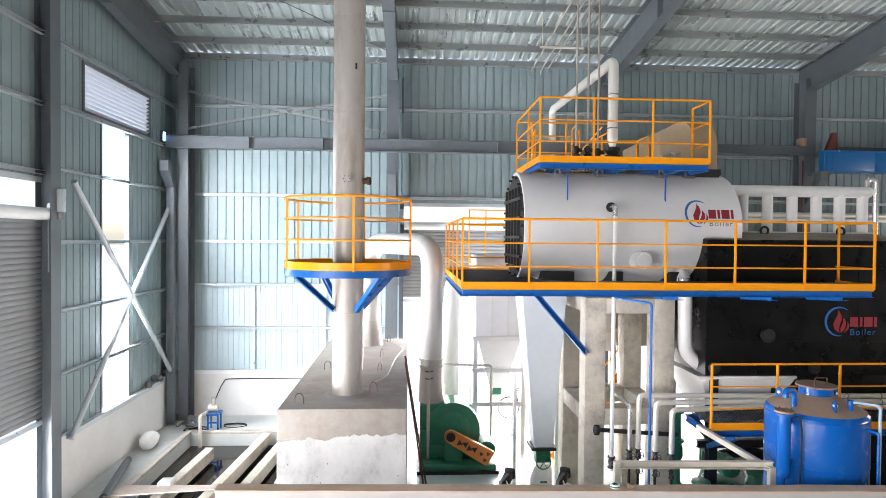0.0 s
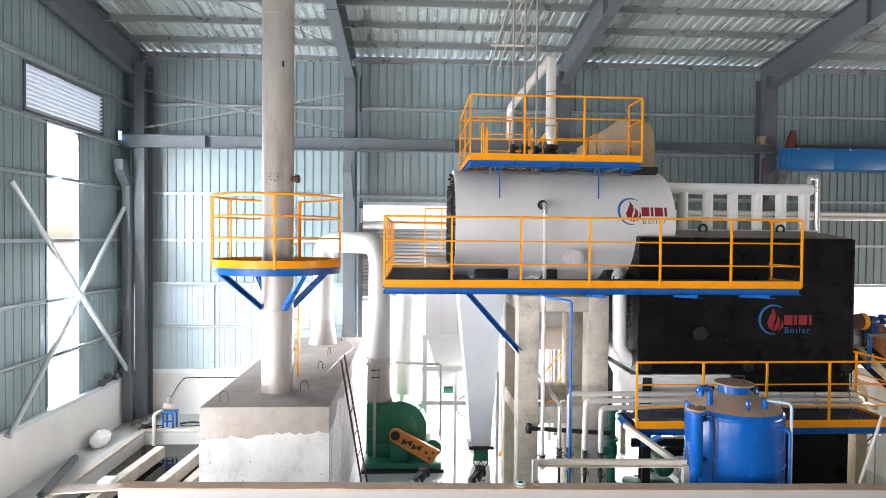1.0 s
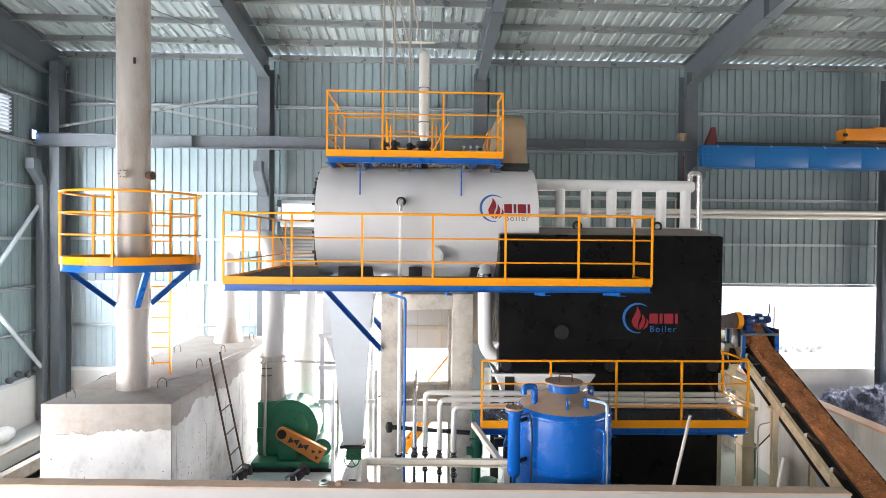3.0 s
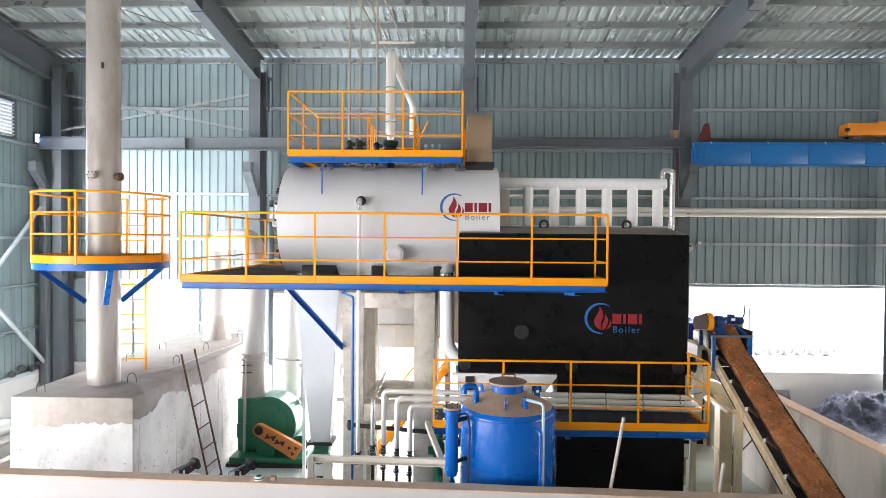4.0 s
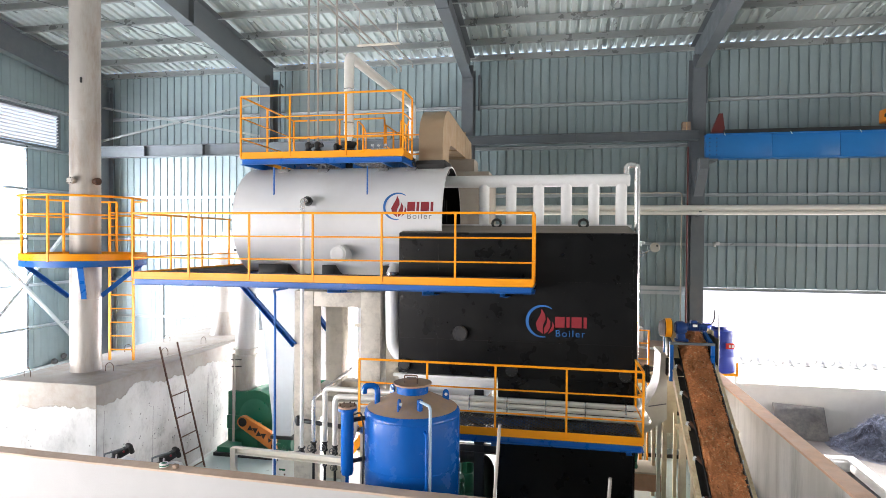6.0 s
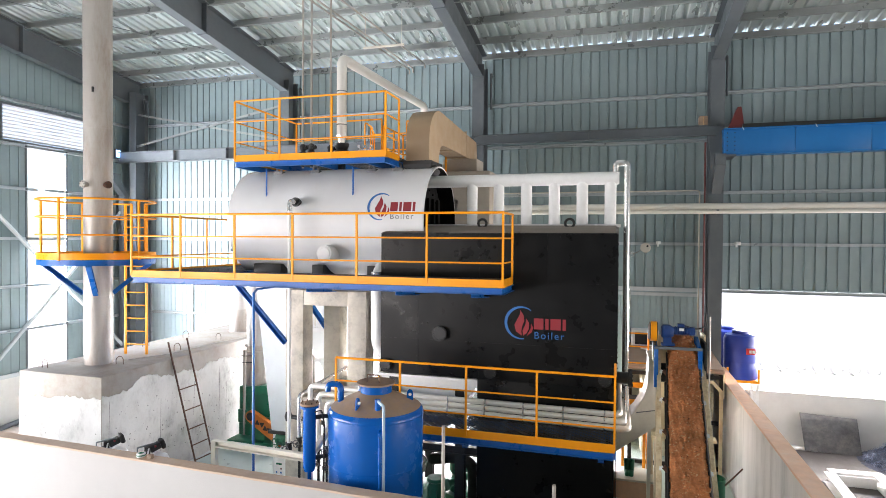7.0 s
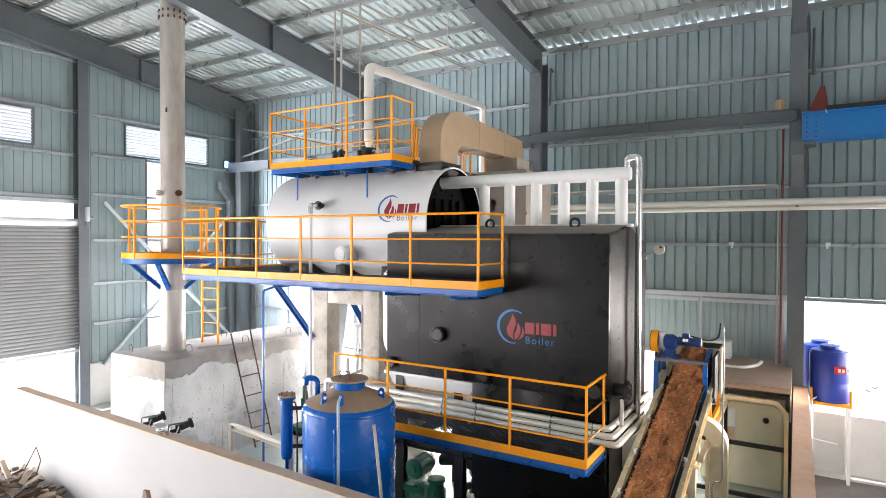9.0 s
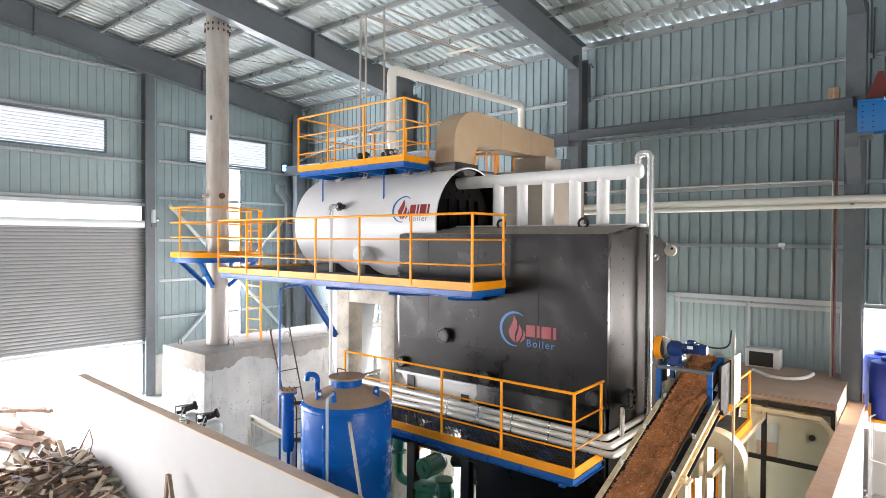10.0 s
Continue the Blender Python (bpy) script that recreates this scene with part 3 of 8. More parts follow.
for y0, y1, z in ((11.3, 16.9, 8.68), (11.3, 16.9, 7.5), (11.3, 16.9, 6.32), (11.3, 16.9, 4.95), (11.3, 16.9, 3.65), (11.3, 16.9, 2.45), (SOUTH, 11.1, 7.42), (SOUTH, 11.1, 8.68), (SOUTH, 11.1, 6.2), (SOUTH, 11.1, 10.15)):
    bm = section(bmesh.new(), (WX + 0.06, y0, z), (WX + 0.06, y1, z), c_outline(0.1, 0.075))
    solo("girt", bm, M_GIRT, "galvanised wall girt", "girt", "wall girts", "structure", at=(WX + 0.06, y0, z))

# gable columns on the west wall
for y in (10.9, 5.0, -0.9):
    bm = section(bmesh.new(), (WX + 0.145, y, 0.05), (WX + 0.145, y, roof_z(y) - 0.5), h_outline(0.3, 0.27), up=(1, 0, 0))
    solo("gable_column", bm, M_STEEL, "grey painted steel column of the end wall", "column", "end wall columns", "structure", at=(WX + 0.145, y, 0))

# runway beam along the north columns
bm = section(bmesh.new(), (WX, 16.1, 7.6), (5.42, 16.1, 7.6), h_outline(0.22, 0.34))
rb = thing("runway_beam", (0, 16.1, 7.48), "grey steel beam along the wall columns", "beam", kind="structure")
part("beam", bm, M_STEEL, rb)
part("beam", section(bmesh.new(), (5.43, 16.1, 7.68), (11.4, 16.1, 7.68), h_outline(0.2, 0.24)), M_STEEL, rb)
for x in (-4.3, -2.35, 2.4):
    part("stiffener", boxed(x - 0.01, x + 0.01, 15.98, 16.22, 7.45, 7.75), M_STEEL, rb)
part("stiffener", boxed(8.39, 8.41, 15.99, 16.21, 7.58, 7.78), M_STEEL, rb)

# floor paint round the machines
solo("floor_paint", boxed(0.1, 11.38, 7.42, 16.85, 0.0, 0.004), M_FLOOR_GREEN, "worn pale green paint on the concrete floor", "floor", kind="structure")


# ---- doors, louvres and bracing ----
def slat_mesh(length, high, deep, material):
    """One curved shutter slat along x, hung from its top edge."""
    bm = bmesh.new()
    pts = [(0, 0), (-deep * 0.9, -high * 0.25), (-deep, -high * 0.55), (-deep * 0.55, -high * 0.85), (0, -high)]
    a = [bm.verts.new((0, y, z)) for y, z in pts] + [bm.verts.new((0, y + 0.01, z)) for y, z in pts[::-1]]
    b = [bm.verts.new((length, v.co.y, v.co.z)) for v in a]
    n = len(a)
    for i in range(n):
        bm.faces.new((a[i], a[(i + 1) % n], b[(i + 1) % n], b[i]))
    bm.faces.new(a[::-1]), bm.faces.new(b)
    return finish(bm, material)


def shutter(name, origin, turn, wide, top, bottom, label, box_high=0.6):
    """A roller door: slats, bottom bar, roller drum with end brackets, guide rails."""
    base = pose(*origin, 0, 0, turn)
    sh = new(name)
    sh.matrix_world = base
    tagged(sh, label, "roller door", kind="structure")
    ORIGIN[sh] = Vector((0, 0, 0))
    me, pitch = slat_mesh(wide, 0.1, 0.018, M_SHUTTER), 0.1
    n = int((top - box_high - bottom) / pitch)
    for i in range(n):
        ob = new("slat", me)
        ob.parent, ob.location = sh, (0, 0, top - box_high - i * pitch)
    part("bottom_bar", boxed(0, wide, -0.03, 0.03, bottom - 0.06, bottom + 0.03), M_GIRT, sh)
    part("roller", rod(bmesh.new(), (0.05, -0.13, top - 0.66), (wide - 0.05, -0.13, top - 0.66), 0.11, n=20), M_LOUVRE, sh, "wound slat roller")
    for x in (-0.02, wide + 0.02):
        part("guide_rail", boxed(x - 0.06, x + 0.06, -0.07, 0.05, 0, top), M_STEEL, sh)
        part("bracket", boxed(x - 0.05, x + 0.05, -0.38, -0.0, top - 0.62, top - 0.2, bevel=0.02), M_GIRT, sh)
    part("gearbox", boxed(wide - 0.02, wide + 0.14, -0.3, -0.06, top - 0.76, top - 0.56, bevel=0.03), M_DARKPLATE, sh, "dark drive gearbox")
    part("drive_motor", rod(bmesh.new(), (wide - 0.12, -0.2, top - 0.52), (wide + 0.22, -0.2, top - 0.52), 0.06, n=14), M_ALU, sh, "bare metal drive motor")
    part("pull_chain", rod(bmesh.new(), (wide - 0.1, -0.16, top - 1.7), (wide - 0.1, -0.16, top - 0.7), 0.012, n=6), M_GIRT, sh)
    part("head_beam", boxed(-0.05, wide + 0.05, -0.02, 0.08, top - 0.1, top - 0.0), M_GIRT, sh)
    return sh


shutter("door_1", (WX + 0.02, 5.45, 0), 90, 5.5, 6.12, 1.74, "tall grey steel roller door, half raised", 0.72)
shutter("door_2", (-0.2, NY - 0.02, 0), 0, 5.5, 6.1, 3.3, "grey steel roller door, half raised", 0.62)

for k, (y0, y1) in enumerate(LOUVRES):
    lv = thing("window_%d" % (k + 1), (WX, y0, 7.6), "white louvred ventilation window", "louvre window", "louvre windows", "structure")
    for a, b, c, d in ((y0, y1, 7.57, 7.62), (y0, y1, 8.55, 8.6), (y0 - 0.04, y0 + 0.02, 7.57, 8.6), (y1 - 0.02, y1 + 0.04, 7.57, 8.6)):
        part("frame", boxed(WX - 0.06, WX + 0.03, a, b, c, d), M_STEEL, lv)
    bm = bar(bmesh.new(), (0, y0, 0), (0, y1, 0), 0.085, 0.012)
    bmesh.ops.rotate(bm, cent=(0, 0, 0), matrix=Matrix.Rotation(radians(-28), 3, "Y"), verts=bm.verts)
    bmesh.ops.translate(bm, vec=(0, -y0, 0), verts=bm.verts)
    me = finish(bm, M_SLAT)
    for i in range(10):
        ob = new("slat", me)
        ob.parent, ob.location = lv, (-0.02, 0, 0.07 + i * 0.094)

bm = boxed(WX - 0.03, WX + 0.02, 12.95, 13.01, 1.28, 7.56)
box(bm, WX - 0.03, WX + 0.02, 14.19, 14.25, 1.28, 7.56)
solo("window_4", bm, M_STEEL, "narrow full-height light slot in the end wall", "window", kind="structure")

# wall bracing
for p, q in (((WX + 0.2, 11.5, 1.2), (WX + 0.2, 16.3, 6.1)), ((WX + 0.26, 11.5, 6.1), (WX + 0.26, 16.3, 1.2))):
    solo("wall_brace", rod(bmesh.new(), p, q, 0.055, n=10), M_GIRT, "galvanised tube brace on the end wall", "brace", "end wall braces", "structure", at=p)
for p, q in (((-6.1, 16.45, 9.05), (-0.6, 16.45, 8.0)), ((-6.1, 16.4, 8.0), (-0.6, 16.4, 9.05))):
    solo("wall_brace", bar(bmesh.new(), p, q, 0.05, 0.06), M_PURLIN, "galvanised angle brace high on the back wall", "brace", "back wall braces", "structure", at=p)
for ya, yb in ((10.0, 16.0), (4.0, 10.0)):
    p, q = (-6.3, ya, roof_z(ya) - 0.3), (-0.48, yb, roof_z(yb) - 0.3)
    solo("roof_tie", rod(bmesh.new(), p, q, 0.009, n=6), M_STEEL, "thin grey steel tie rod under the roof", "tie rod", "roof tie rods", "structure", at=p)
# frames of the lower sheeting, window sill strips
for xs in ((-6.1, -4.4, -2.4), (5.8, 7.95, 9.47, 11.2)):
    for x in xs:
        solo("sheet_post", boxed(x - 0.025, x + 0.025, NY - 0.03, NY + 0.025, 2.4 if SIDE_DOOR[0] < x < SIDE_DOOR[1] else 1.3, 3.68), M_GIRT, "pale post of the lower wall sheeting", "post", "sheeting posts", "structure", at=(x, NY, 1.3))
for x0, x1 in ((WX + 0.1, -0.25), (5.35, SIDE_DOOR[0] - 0.05), (SIDE_DOOR[1] + 0.05, 11.3)):
    solo("sill", boxed(x0, x1, NY - 0.14, NY - 0.101, 1.2, 1.3), M_LOUVRE, "pale metal sill strip", "sill", kind="structure", at=(x0, NY, 1.2))
solo("sill", boxed(WX + 0.101, WX + 0.14, 11.5, NY - 0.2, 1.2, 1.3), M_GIRT, "pale metal sill strip", "sill", kind="structure", at=(WX, 11.5, 1.2))


for z0, z1 in ((3.58, 3.66), (3.7, 3.8)):
    solo("head_rail", boxed(7.9, 11.3, NY - 0.16, NY - 0.115, z0, z1), M_GIRT, "pale metal head rail over the lower sheeting", "rail", kind="structure", at=(7.9, NY - 0.14, z0))

d3 = thing("door_3", (7.7, NY, 0), "open side doorway with a pale steel frame", "doorway", kind="structure")
for x in SIDE_DOOR[:2]:
    part("jamb", boxed(x - 0.04, x + 0.04, NY - 0.13, NY + 0.13, 0, SIDE_DOOR[2] + 0.04), M_GIRT, d3)
part("head", boxed(SIDE_DOOR[0] + 0.04, SIDE_DOOR[1] - 0.04, NY - 0.13, NY + 0.13, SIDE_DOOR[2] - 0.04, SIDE_DOOR[2] + 0.04), M_GIRT, d3)


# ---- boiler ----
def walkway(name, at, label, outline, z, posts, rails, height, brackets=()):
    """A steel walkway: mesh deck on bearers, blue edge channel, orange kick plate, posts and rails. posts: plan points; rails: polylines of plan points."""
    w = thing(name, at, label, "walkway", "walkways")
    x0, x1 = min(p[0] for p in outline), max(p[0] for p in outline)
    y0, y1 = min(p[1] for p in outline), max(p[1] for p in outline)

    def inside(x, y):
        hit = False
        for (ax, ay), (bx, by) in zip(outline, outline[1:] + outline[:1]):
            if (ay > y) != (by > y) and x < (bx - ax) * (y - ay) / (by - ay) + ax:
                hit = not hit
        return hit

    bm = bmesh.new()
    step = 0.075
    for sgn in (1, -1):
        for i in range(int((x1 - x0 + y1 - y0) / step) + 1):
            s = x0 - (y1 - y0) + i * step if sgn > 0 else x0 + i * step
            run, last = None, None
            m = int((y1 - y0) / 0.05)
            for j in range(m + 1):
                y = y0 + (j + 0.5) * (y1 - y0) / (m + 1)
                x = s + sgn * (y - y0)
                ok = inside(x, y)
                if ok and run is None:
                    run = (x, y)
                if (not ok or j == m) and run is not None:
                    end = last if not ok else (x, y)
                    if end and end != run:
                        bar(bm, (*run, z - 0.006), (*end, z - 0.006), 0.012, 0.008)
                    run = None
                last = (x, y)
    tagged(part("deck", bm, M_GRATE, w, "dark expanded metal deck"), kind="stuff")
    for line in rails:
        for (ax, ay), (bx, by) in zip(line, line[1:]):
            bm = bar(bmesh.new(), (ax, ay, z - 0.028), (bx, by, z - 0.028), 0.01, 0.122)
            part("kick_plate", bm, M_ORANGE, w)
        for h in (height, height * 0.63, height * 0.27):
            bm = tube(bmesh.new(), [(x, y, z + h) for x, y in line], 0.0185 if h == height else 0.0125, bend=0.03, n=8, steps=3)
            part("rail", bm, M_ORANGE, w)
    for (ax, ay), (bx, by) in zip(outline, outline[1:] + outline[:1]):
        d = (Vector((bx, by, 0)) - Vector((ax, ay, 0))).normalized() * 0.02
        bm = section(bmesh.new(), (ax + d.x, ay + d.y, z - 0.14), (bx - d.x, by - d.y, z - 0.14), c_outline(0.05, 0.098, 0.007))
        part("edge_channel", bm, M_BLUE, w)
    xb = x0 + 0.6
    while xb < x1 - 0.2:
        part("bearer", boxed(xb - 0.02, xb + 0.02, y0 + 0.03, min(y1, y0 + 2.1) - 0.03 if len(outline) == 4 else 9.95, z - 0.17, z - 0.012), M_BLUE, w)
        xb += 1.0
    for x, y in posts:
        bm = boxed(x - 0.015, x + 0.015, y - 0.015, y + 0.015, z - 0.06, z + height - 0.01)
        part("post", bm, M_ORANGE, w)
    for p, q, r in brackets:
        part("bracket", section(bmesh.new(), p, q, c_outline(r, r, 0.01)), M_BLUE, w)
    return w


DX0, DX1, DY, DZ, DR = 2.02, 5.95, 11.22, 5.33, 1.04


def on_drum(x, z):
    return Vector((x, DY - math.sqrt((DR + 0.004) ** 2 - (z - DZ) ** 2), z))


def decal(parent, spot, x0, zc, s, word_mat):
    """A round emblem with a flame, colour bars for the name, and the word under it. spot maps (x, z) to the surface."""
    bm = bmesh.new()
    pts, n = [], 30
    for i in range(n + 1):
        a = radians(52 + i * (282 - 52) / n)
        w = 0.014 + 0.036 * math.sin(math.pi * i / n)
        pts.append(((x0 + 0.28 * s + 0.28 * s * math.cos(a), zc + 0.28 * s * math.sin(a)), (x0 + 0.28 * s + (0.28 - w) * s * math.cos(a), zc + (0.28 - w) * s * math.sin(a))))
    a = [(bm.verts.new(spot(*p)), bm.verts.new(spot(*q))) for p, q in pts]
    for (p, q), (r, t) in zip(a, a[1:]):
        bm.faces.new((p, q, t, r))
    part("emblem_ring", bm, M_LOGOBLUE, parent, "blue open ring decal")
    for flame in (((0.30, -0.22), (0.20, -0.15), (0.17, -0.04), (0.22, 0.06), (0.26, 0.14), (0.27, 0.22), (0.33, 0.12), (0.34, 0.03), (0.30, -0.06), (0.29, -0.14)),
                  ((0.32, -0.22), (0.31, -0.13), (0.36, -0.02), (0.37, 0.08), (0.42, 0.0), (0.42, -0.09), (0.38, -0.17)),
                  ((0.38, -0.22), (0.41, -0.16), (0.45, -0.08), (0.45, 0.0), (0.49, -0.07), (0.47, -0.15))):
        bm = bmesh.new()
        bm.faces.new([bm.verts.new((u, v, 0)) for u, v in flame])
        bmesh.ops.triangulate(bm, faces=bm.faces)
        bmesh.ops.subdivide_edges(bm, edges=bm.edges, cuts=3, use_grid_fill=True)
        for v in bm.verts:
            v.co = spot(x0 + v.co.x * s, zc + v.co.y * s)
        part("flame", bm, M_LOGORED, parent, "red flame decal")
    x = x0 + 0.5 * s
    for w in (0.16, 0.055, 0.17, 0.055):
        bm = bmesh.new()
        q = [bm.verts.new(spot(x + i * w * s, zc + j * s)) for i, j in ((0, -0.10), (1, -0.10), (1, 0.085), (0, 0.085))]
        bm.faces.new(q)
        part("name_bar", bm, M_LOGORED, parent, "dark red name bar")
        x += (w + 0.03) * s
    cu = bpy.data.curves.new("word", "FONT")
    cu.body, cu.size, cu.space_character = "Boiler", 0.165 * s, 1.25
    tmp = new("word", cu)
    me = bpy.data.meshes.new_from_object(tmp.evaluated_get(bpy.context.evaluated_depsgraph_get()))
    bpy.data.objects.remove(tmp)
    bm = bmesh.new()
    bm.from_mesh(me)
    for v in bm.verts:
        v.co = spot(x0 + 0.5 * s + v.co.x, zc - 0.255 * s + v.co.y)
    part("word", bm, word_mat, parent, "the word Boiler in small letters")


def bolts(bm, centre, r, n, axis, size=0.014, out=0.02):
    """A ring of bolt heads."""
    c = Vector(centre)
    for i in range(n):
        a = 2 * math.pi * i / n
        o = {"x": Vector((0, math.cos(a), math.sin(a))), "y": Vector((math.cos(a), 0, math.sin(a))), "z": Vector((math.cos(a), math.sin(a), 0))}[axis] * r
        d = {"x": Vector((1, 0, 0)), "y": Vector((0, -1, 0)), "z": Vector((0, 0, 1))}[axis] * out
        rod(bm, c + o, c + o + d, size, n=6)
    return bm


def flange(parent, centre, r, axis, material=None, out=0.1):
    """A blind flange on a stub, with its bolts."""
    c = Vector(centre)
    d = {"x": Vector((1, 0, 0)), "y": Vector((0, -1, 0)), "z": Vector((0, 0, 1))}[axis]
    bm = rod(bmesh.new(), c, c + d * out, r * 0.66, n=20)
    rod(bm, c + d * (out - 0.03), c + d * out, r, n=24)
    rod(bm, c + d * (out + 0.003), c + d * (out + 0.03), r, n=24)
    f = part("flange", bm, material or M_BLACKPART, parent, "bolted black blind flange")
    tagged(part("bolts", bolts(bmesh.new(), c + d * (out + 0.028), r * 0.8, 10, axis), M_BLACKPART, f), kind="stuff")
    return f


def valve(parent, at, r=0.05, wheel=M_DARKPLATE):
    """A small globe valve on an upright pipe, its wheel to the front."""
    x, y, z = at
    bm = lathe(bmesh.new(), (x, y, z), [(r * 0.9, -r * 2.2), (r * 1.5, -r * 2.2), (r * 1.5, -r * 1.7), (r, -r * 1.5), (r * 1.3, 0), (r, r * 1.5), (r * 1.5, r * 1.7), (r * 1.5, r * 2.2), (r * 0.9, r * 2.2)], 12)
    rod(bm, (x, y, z), (x, y - r * 3, z), r * 0.5, n=8)
    v = part("valve", bm, M_BLACKPART, parent, "dark flanged valve")
    bm = bmesh.new()
    tube(bm, [(x + r * 1.6 * math.cos(i * math.pi / 6), y - r * 3, z + r * 1.6 * math.sin(i * math.pi / 6)) for i in range(13)], r * 0.22, n=6)
    bar(bm, (x - r * 1.6, y - r * 3, z), (x + r * 1.6, y - r * 3, z), r * 0.3, r * 0.3)
    part("hand_wheel", bm, wheel, v)


# steam drum
drum = thing("steam_drum", (4.0, DY, DZ - DR), "horizontal steam drum in pale grey cladding with a decal", "boiler drum")
bm = lathe(bmesh.new(), (0, DY, DZ), [(DR - 0.06, DX0), (DR, DX0 + 0.004), (DR, DX1), (DR - 0.03, DX1 + 0.002)], 96, "x")
part("cladding", bm, M_CLAD, drum)
# shade in the open drum end is put into the near-black colour
part("end_lining", lathe(bmesh.new(), (0, DY, DZ), [(DR - 0.03, DX1), (DR - 0.035, DX1 - 0.32)], 96, "x"), M_SHADEBLACK, drum, "black inside of the cladding")
part("end_plate", lathe(bmesh.new(), (0, DY, DZ), [(0.0, DX1 - 0.26), (0.5, DX1 - 0.26), (DR - 0.04, DX1 - 0.31)], 64, "x"), M_SHADEBLACK, drum, "black end plate")
front = part("end_plate", lathe(bmesh.new(), (0, DY, DZ), [(DR - 0.06, DX0 + 0.02), (DR - 0.065, DX0 - 0.01), (0.0, DX0 - 0.01)], 64, "x"), M_BLACKPART, drum, "black hinged smoke-box front")
for y in (DY - 0.62, DY - 0.3, DY + 0.02, DY + 0.34, DY + 0.66):
    part("door_bar", bar(bmesh.new(), (DX0 - 0.04, y, DZ - 0.72), (DX0 - 0.04, y, DZ + 0.72), 0.05, 0.05, up=(1, 0, 0)), M_BLACKPART, front)
for z in (-0.55, -0.2, 0.15, 0.5):
    part("door_clamp", bar(bmesh.new(), (DX0 - 0.045, DY - 0.85, DZ + z), (DX0 - 0.045, DY + 0.85, DZ + z), 0.04, 0.05), M_BLACKPART, front)
for i in range(20):
    a = i * math.pi / 10
    p = Vector((DX0 - 0.06, DY + 0.95 * math.cos(a), DZ + 0.95 * math.sin(a)))
    part("door_latch", rod(bmesh.new(), p, p + Vector((0.06, 0, 0)), 0.026, n=6), M_BLACKPART, front)
tagged(part("end_bolts", bolts(bmesh.new(), (DX1 - 0.27, DY, DZ), 0.62, 18, "x", 0.02, 0.03), M_SHADEBLACK, drum), kind="stuff")
for a in range(5):
    part("end_stay", boxed(DX1 - 0.25, DX1 - 0.2, DY - 0.7 + a * 0.3, DY - 0.62 + a * 0.3, DZ - 0.6, DZ + 0.45), M_SHADEBLACK, drum, "black end stay")
for x in (2.7, 3.78, 4.9):
    bm = boxed(x - 0.3 if x < 3 else x - 0.12, x + 0.3 if x < 3 else x + 0.12, DY - 0.75, DY + 0.75, 4.2, 4.52, bevel=0.015)
    part("saddle", bm, M_BLACKPART, drum, "black support saddle")
bm = rod(bmesh.new(), (4.12, 10.5, 4.74), (4.12, 10.08, 4.74), 0.15, n=28)
rod(bm, (4.12, 10.09, 4.74), (4.12, 10.06, 4.74), 0.14, 0.11, n=28)
part("nozzle", bm, M_CLAD, drum, "clad stub nozzle")
for x in (2.75, 3.55, 4.72, 5.25):
    bm = bmesh.new()
    tube(bm, [(x + 0.05 * math.cos(i * math.pi / 8), DY - 0.4, DZ + DR - 0.01 + 0.05 * math.sin(i * math.pi / 8)) for i in range(17)], 0.022, n=8)
    box(bm, x - 0.1, x + 0.1, DY - 0.46, DY - 0.34, DZ + DR - 0.12, DZ + DR - 0.05, bevel=0.008)
    part("lifting_lug", bm, M_DARKPLATE, drum)
decal(drum, on_drum, 4.9, 5.58, 0.87, M_DARKPLATE)

# feed pipe from the drum down to the manifold
fp = thing("feed_pipe", (3.53, 9.9, 1.2), "thin white pipe dropping from the drum nozzle", "pipe")
part("pipe", tube(bmesh.new(), [(3.53, 10.22, 5.67), (3.53, 9.91, 5.67), (3.53, 9.91, 1.1)], 0.034, 0.08), M_WHITEPIPE, fp)
part("elbow", tube(bmesh.new(), [(3.53, 10.02, 5.67), (3.53, 9.91, 5.67), (3.53, 9.91, 5.5)], 0.044, 0.08), M_ALU, fp, "bright elbow")
bm = rod(bmesh.new(), (3.53, 10.26, 5.67), (3.53, 10.06, 5.67), 0.05, n=14)
rod(bm, (3.53, 10.14, 5.67), (3.53, 10.1, 5.67), 0.085, n=18)
part("valve", bm, M_BLACKPART, fp, "black nozzle flange")
valve(fp, (3.53, 9.91, 1.25), 0.045)

# furnace casing
FX0, FX1, FY, FB = 5.24, 9.15, 10.03, 12.38
furnace = thing("furnace_casing", (7.2, FY, 0), "tall black-clad furnace casing with a decal", "boiler casing")


def house(bm, x0, x1, pts):
    a = [bm.verts.new((x0, y, z)) for y, z in pts]
    b = [bm.verts.new((x1, y, z)) for y, z in pts]
    n = len(pts)
    bm.faces.new(a), bm.faces.new(b[::-1])
    for i in range(n):
        bm.faces.new((a[i], b[i], b[(i + 1) % n], a[(i + 1) % n]))
    return bm


bm = house(bmesh.new(), FX0, FX1, [(FY, 2.72), (FY, 5.12), (DY, 5.27), (FB, 5.0), (FB, 2.72)])
bmesh.ops.bevel(bm, geom=list(bm.edges), offset=0.012, segments=2, affect="EDGES")
part("upper_casing", bm, M_BLACK, furnace)
part("lower_casing", boxed(6.95, 9.12, FY + 0.01, FB - 0.02, 0, 2.72, bevel=0.01), M_BLACK, furnace)
for x in (5.9, 6.95, 8.05):
    part("panel_seam", boxed(x - 0.03, x + 0.03, FY - 0.003, FY, 2.75, 5.1), M_BLACK, furnace)
for z in (3.3, 4.3):
    part("panel_seam", boxed(FX0 + 0.02, FX1 - 0.02, FY - 0.0045, FY, z - 0.025, z + 0.025), M_BLACK, furnace)
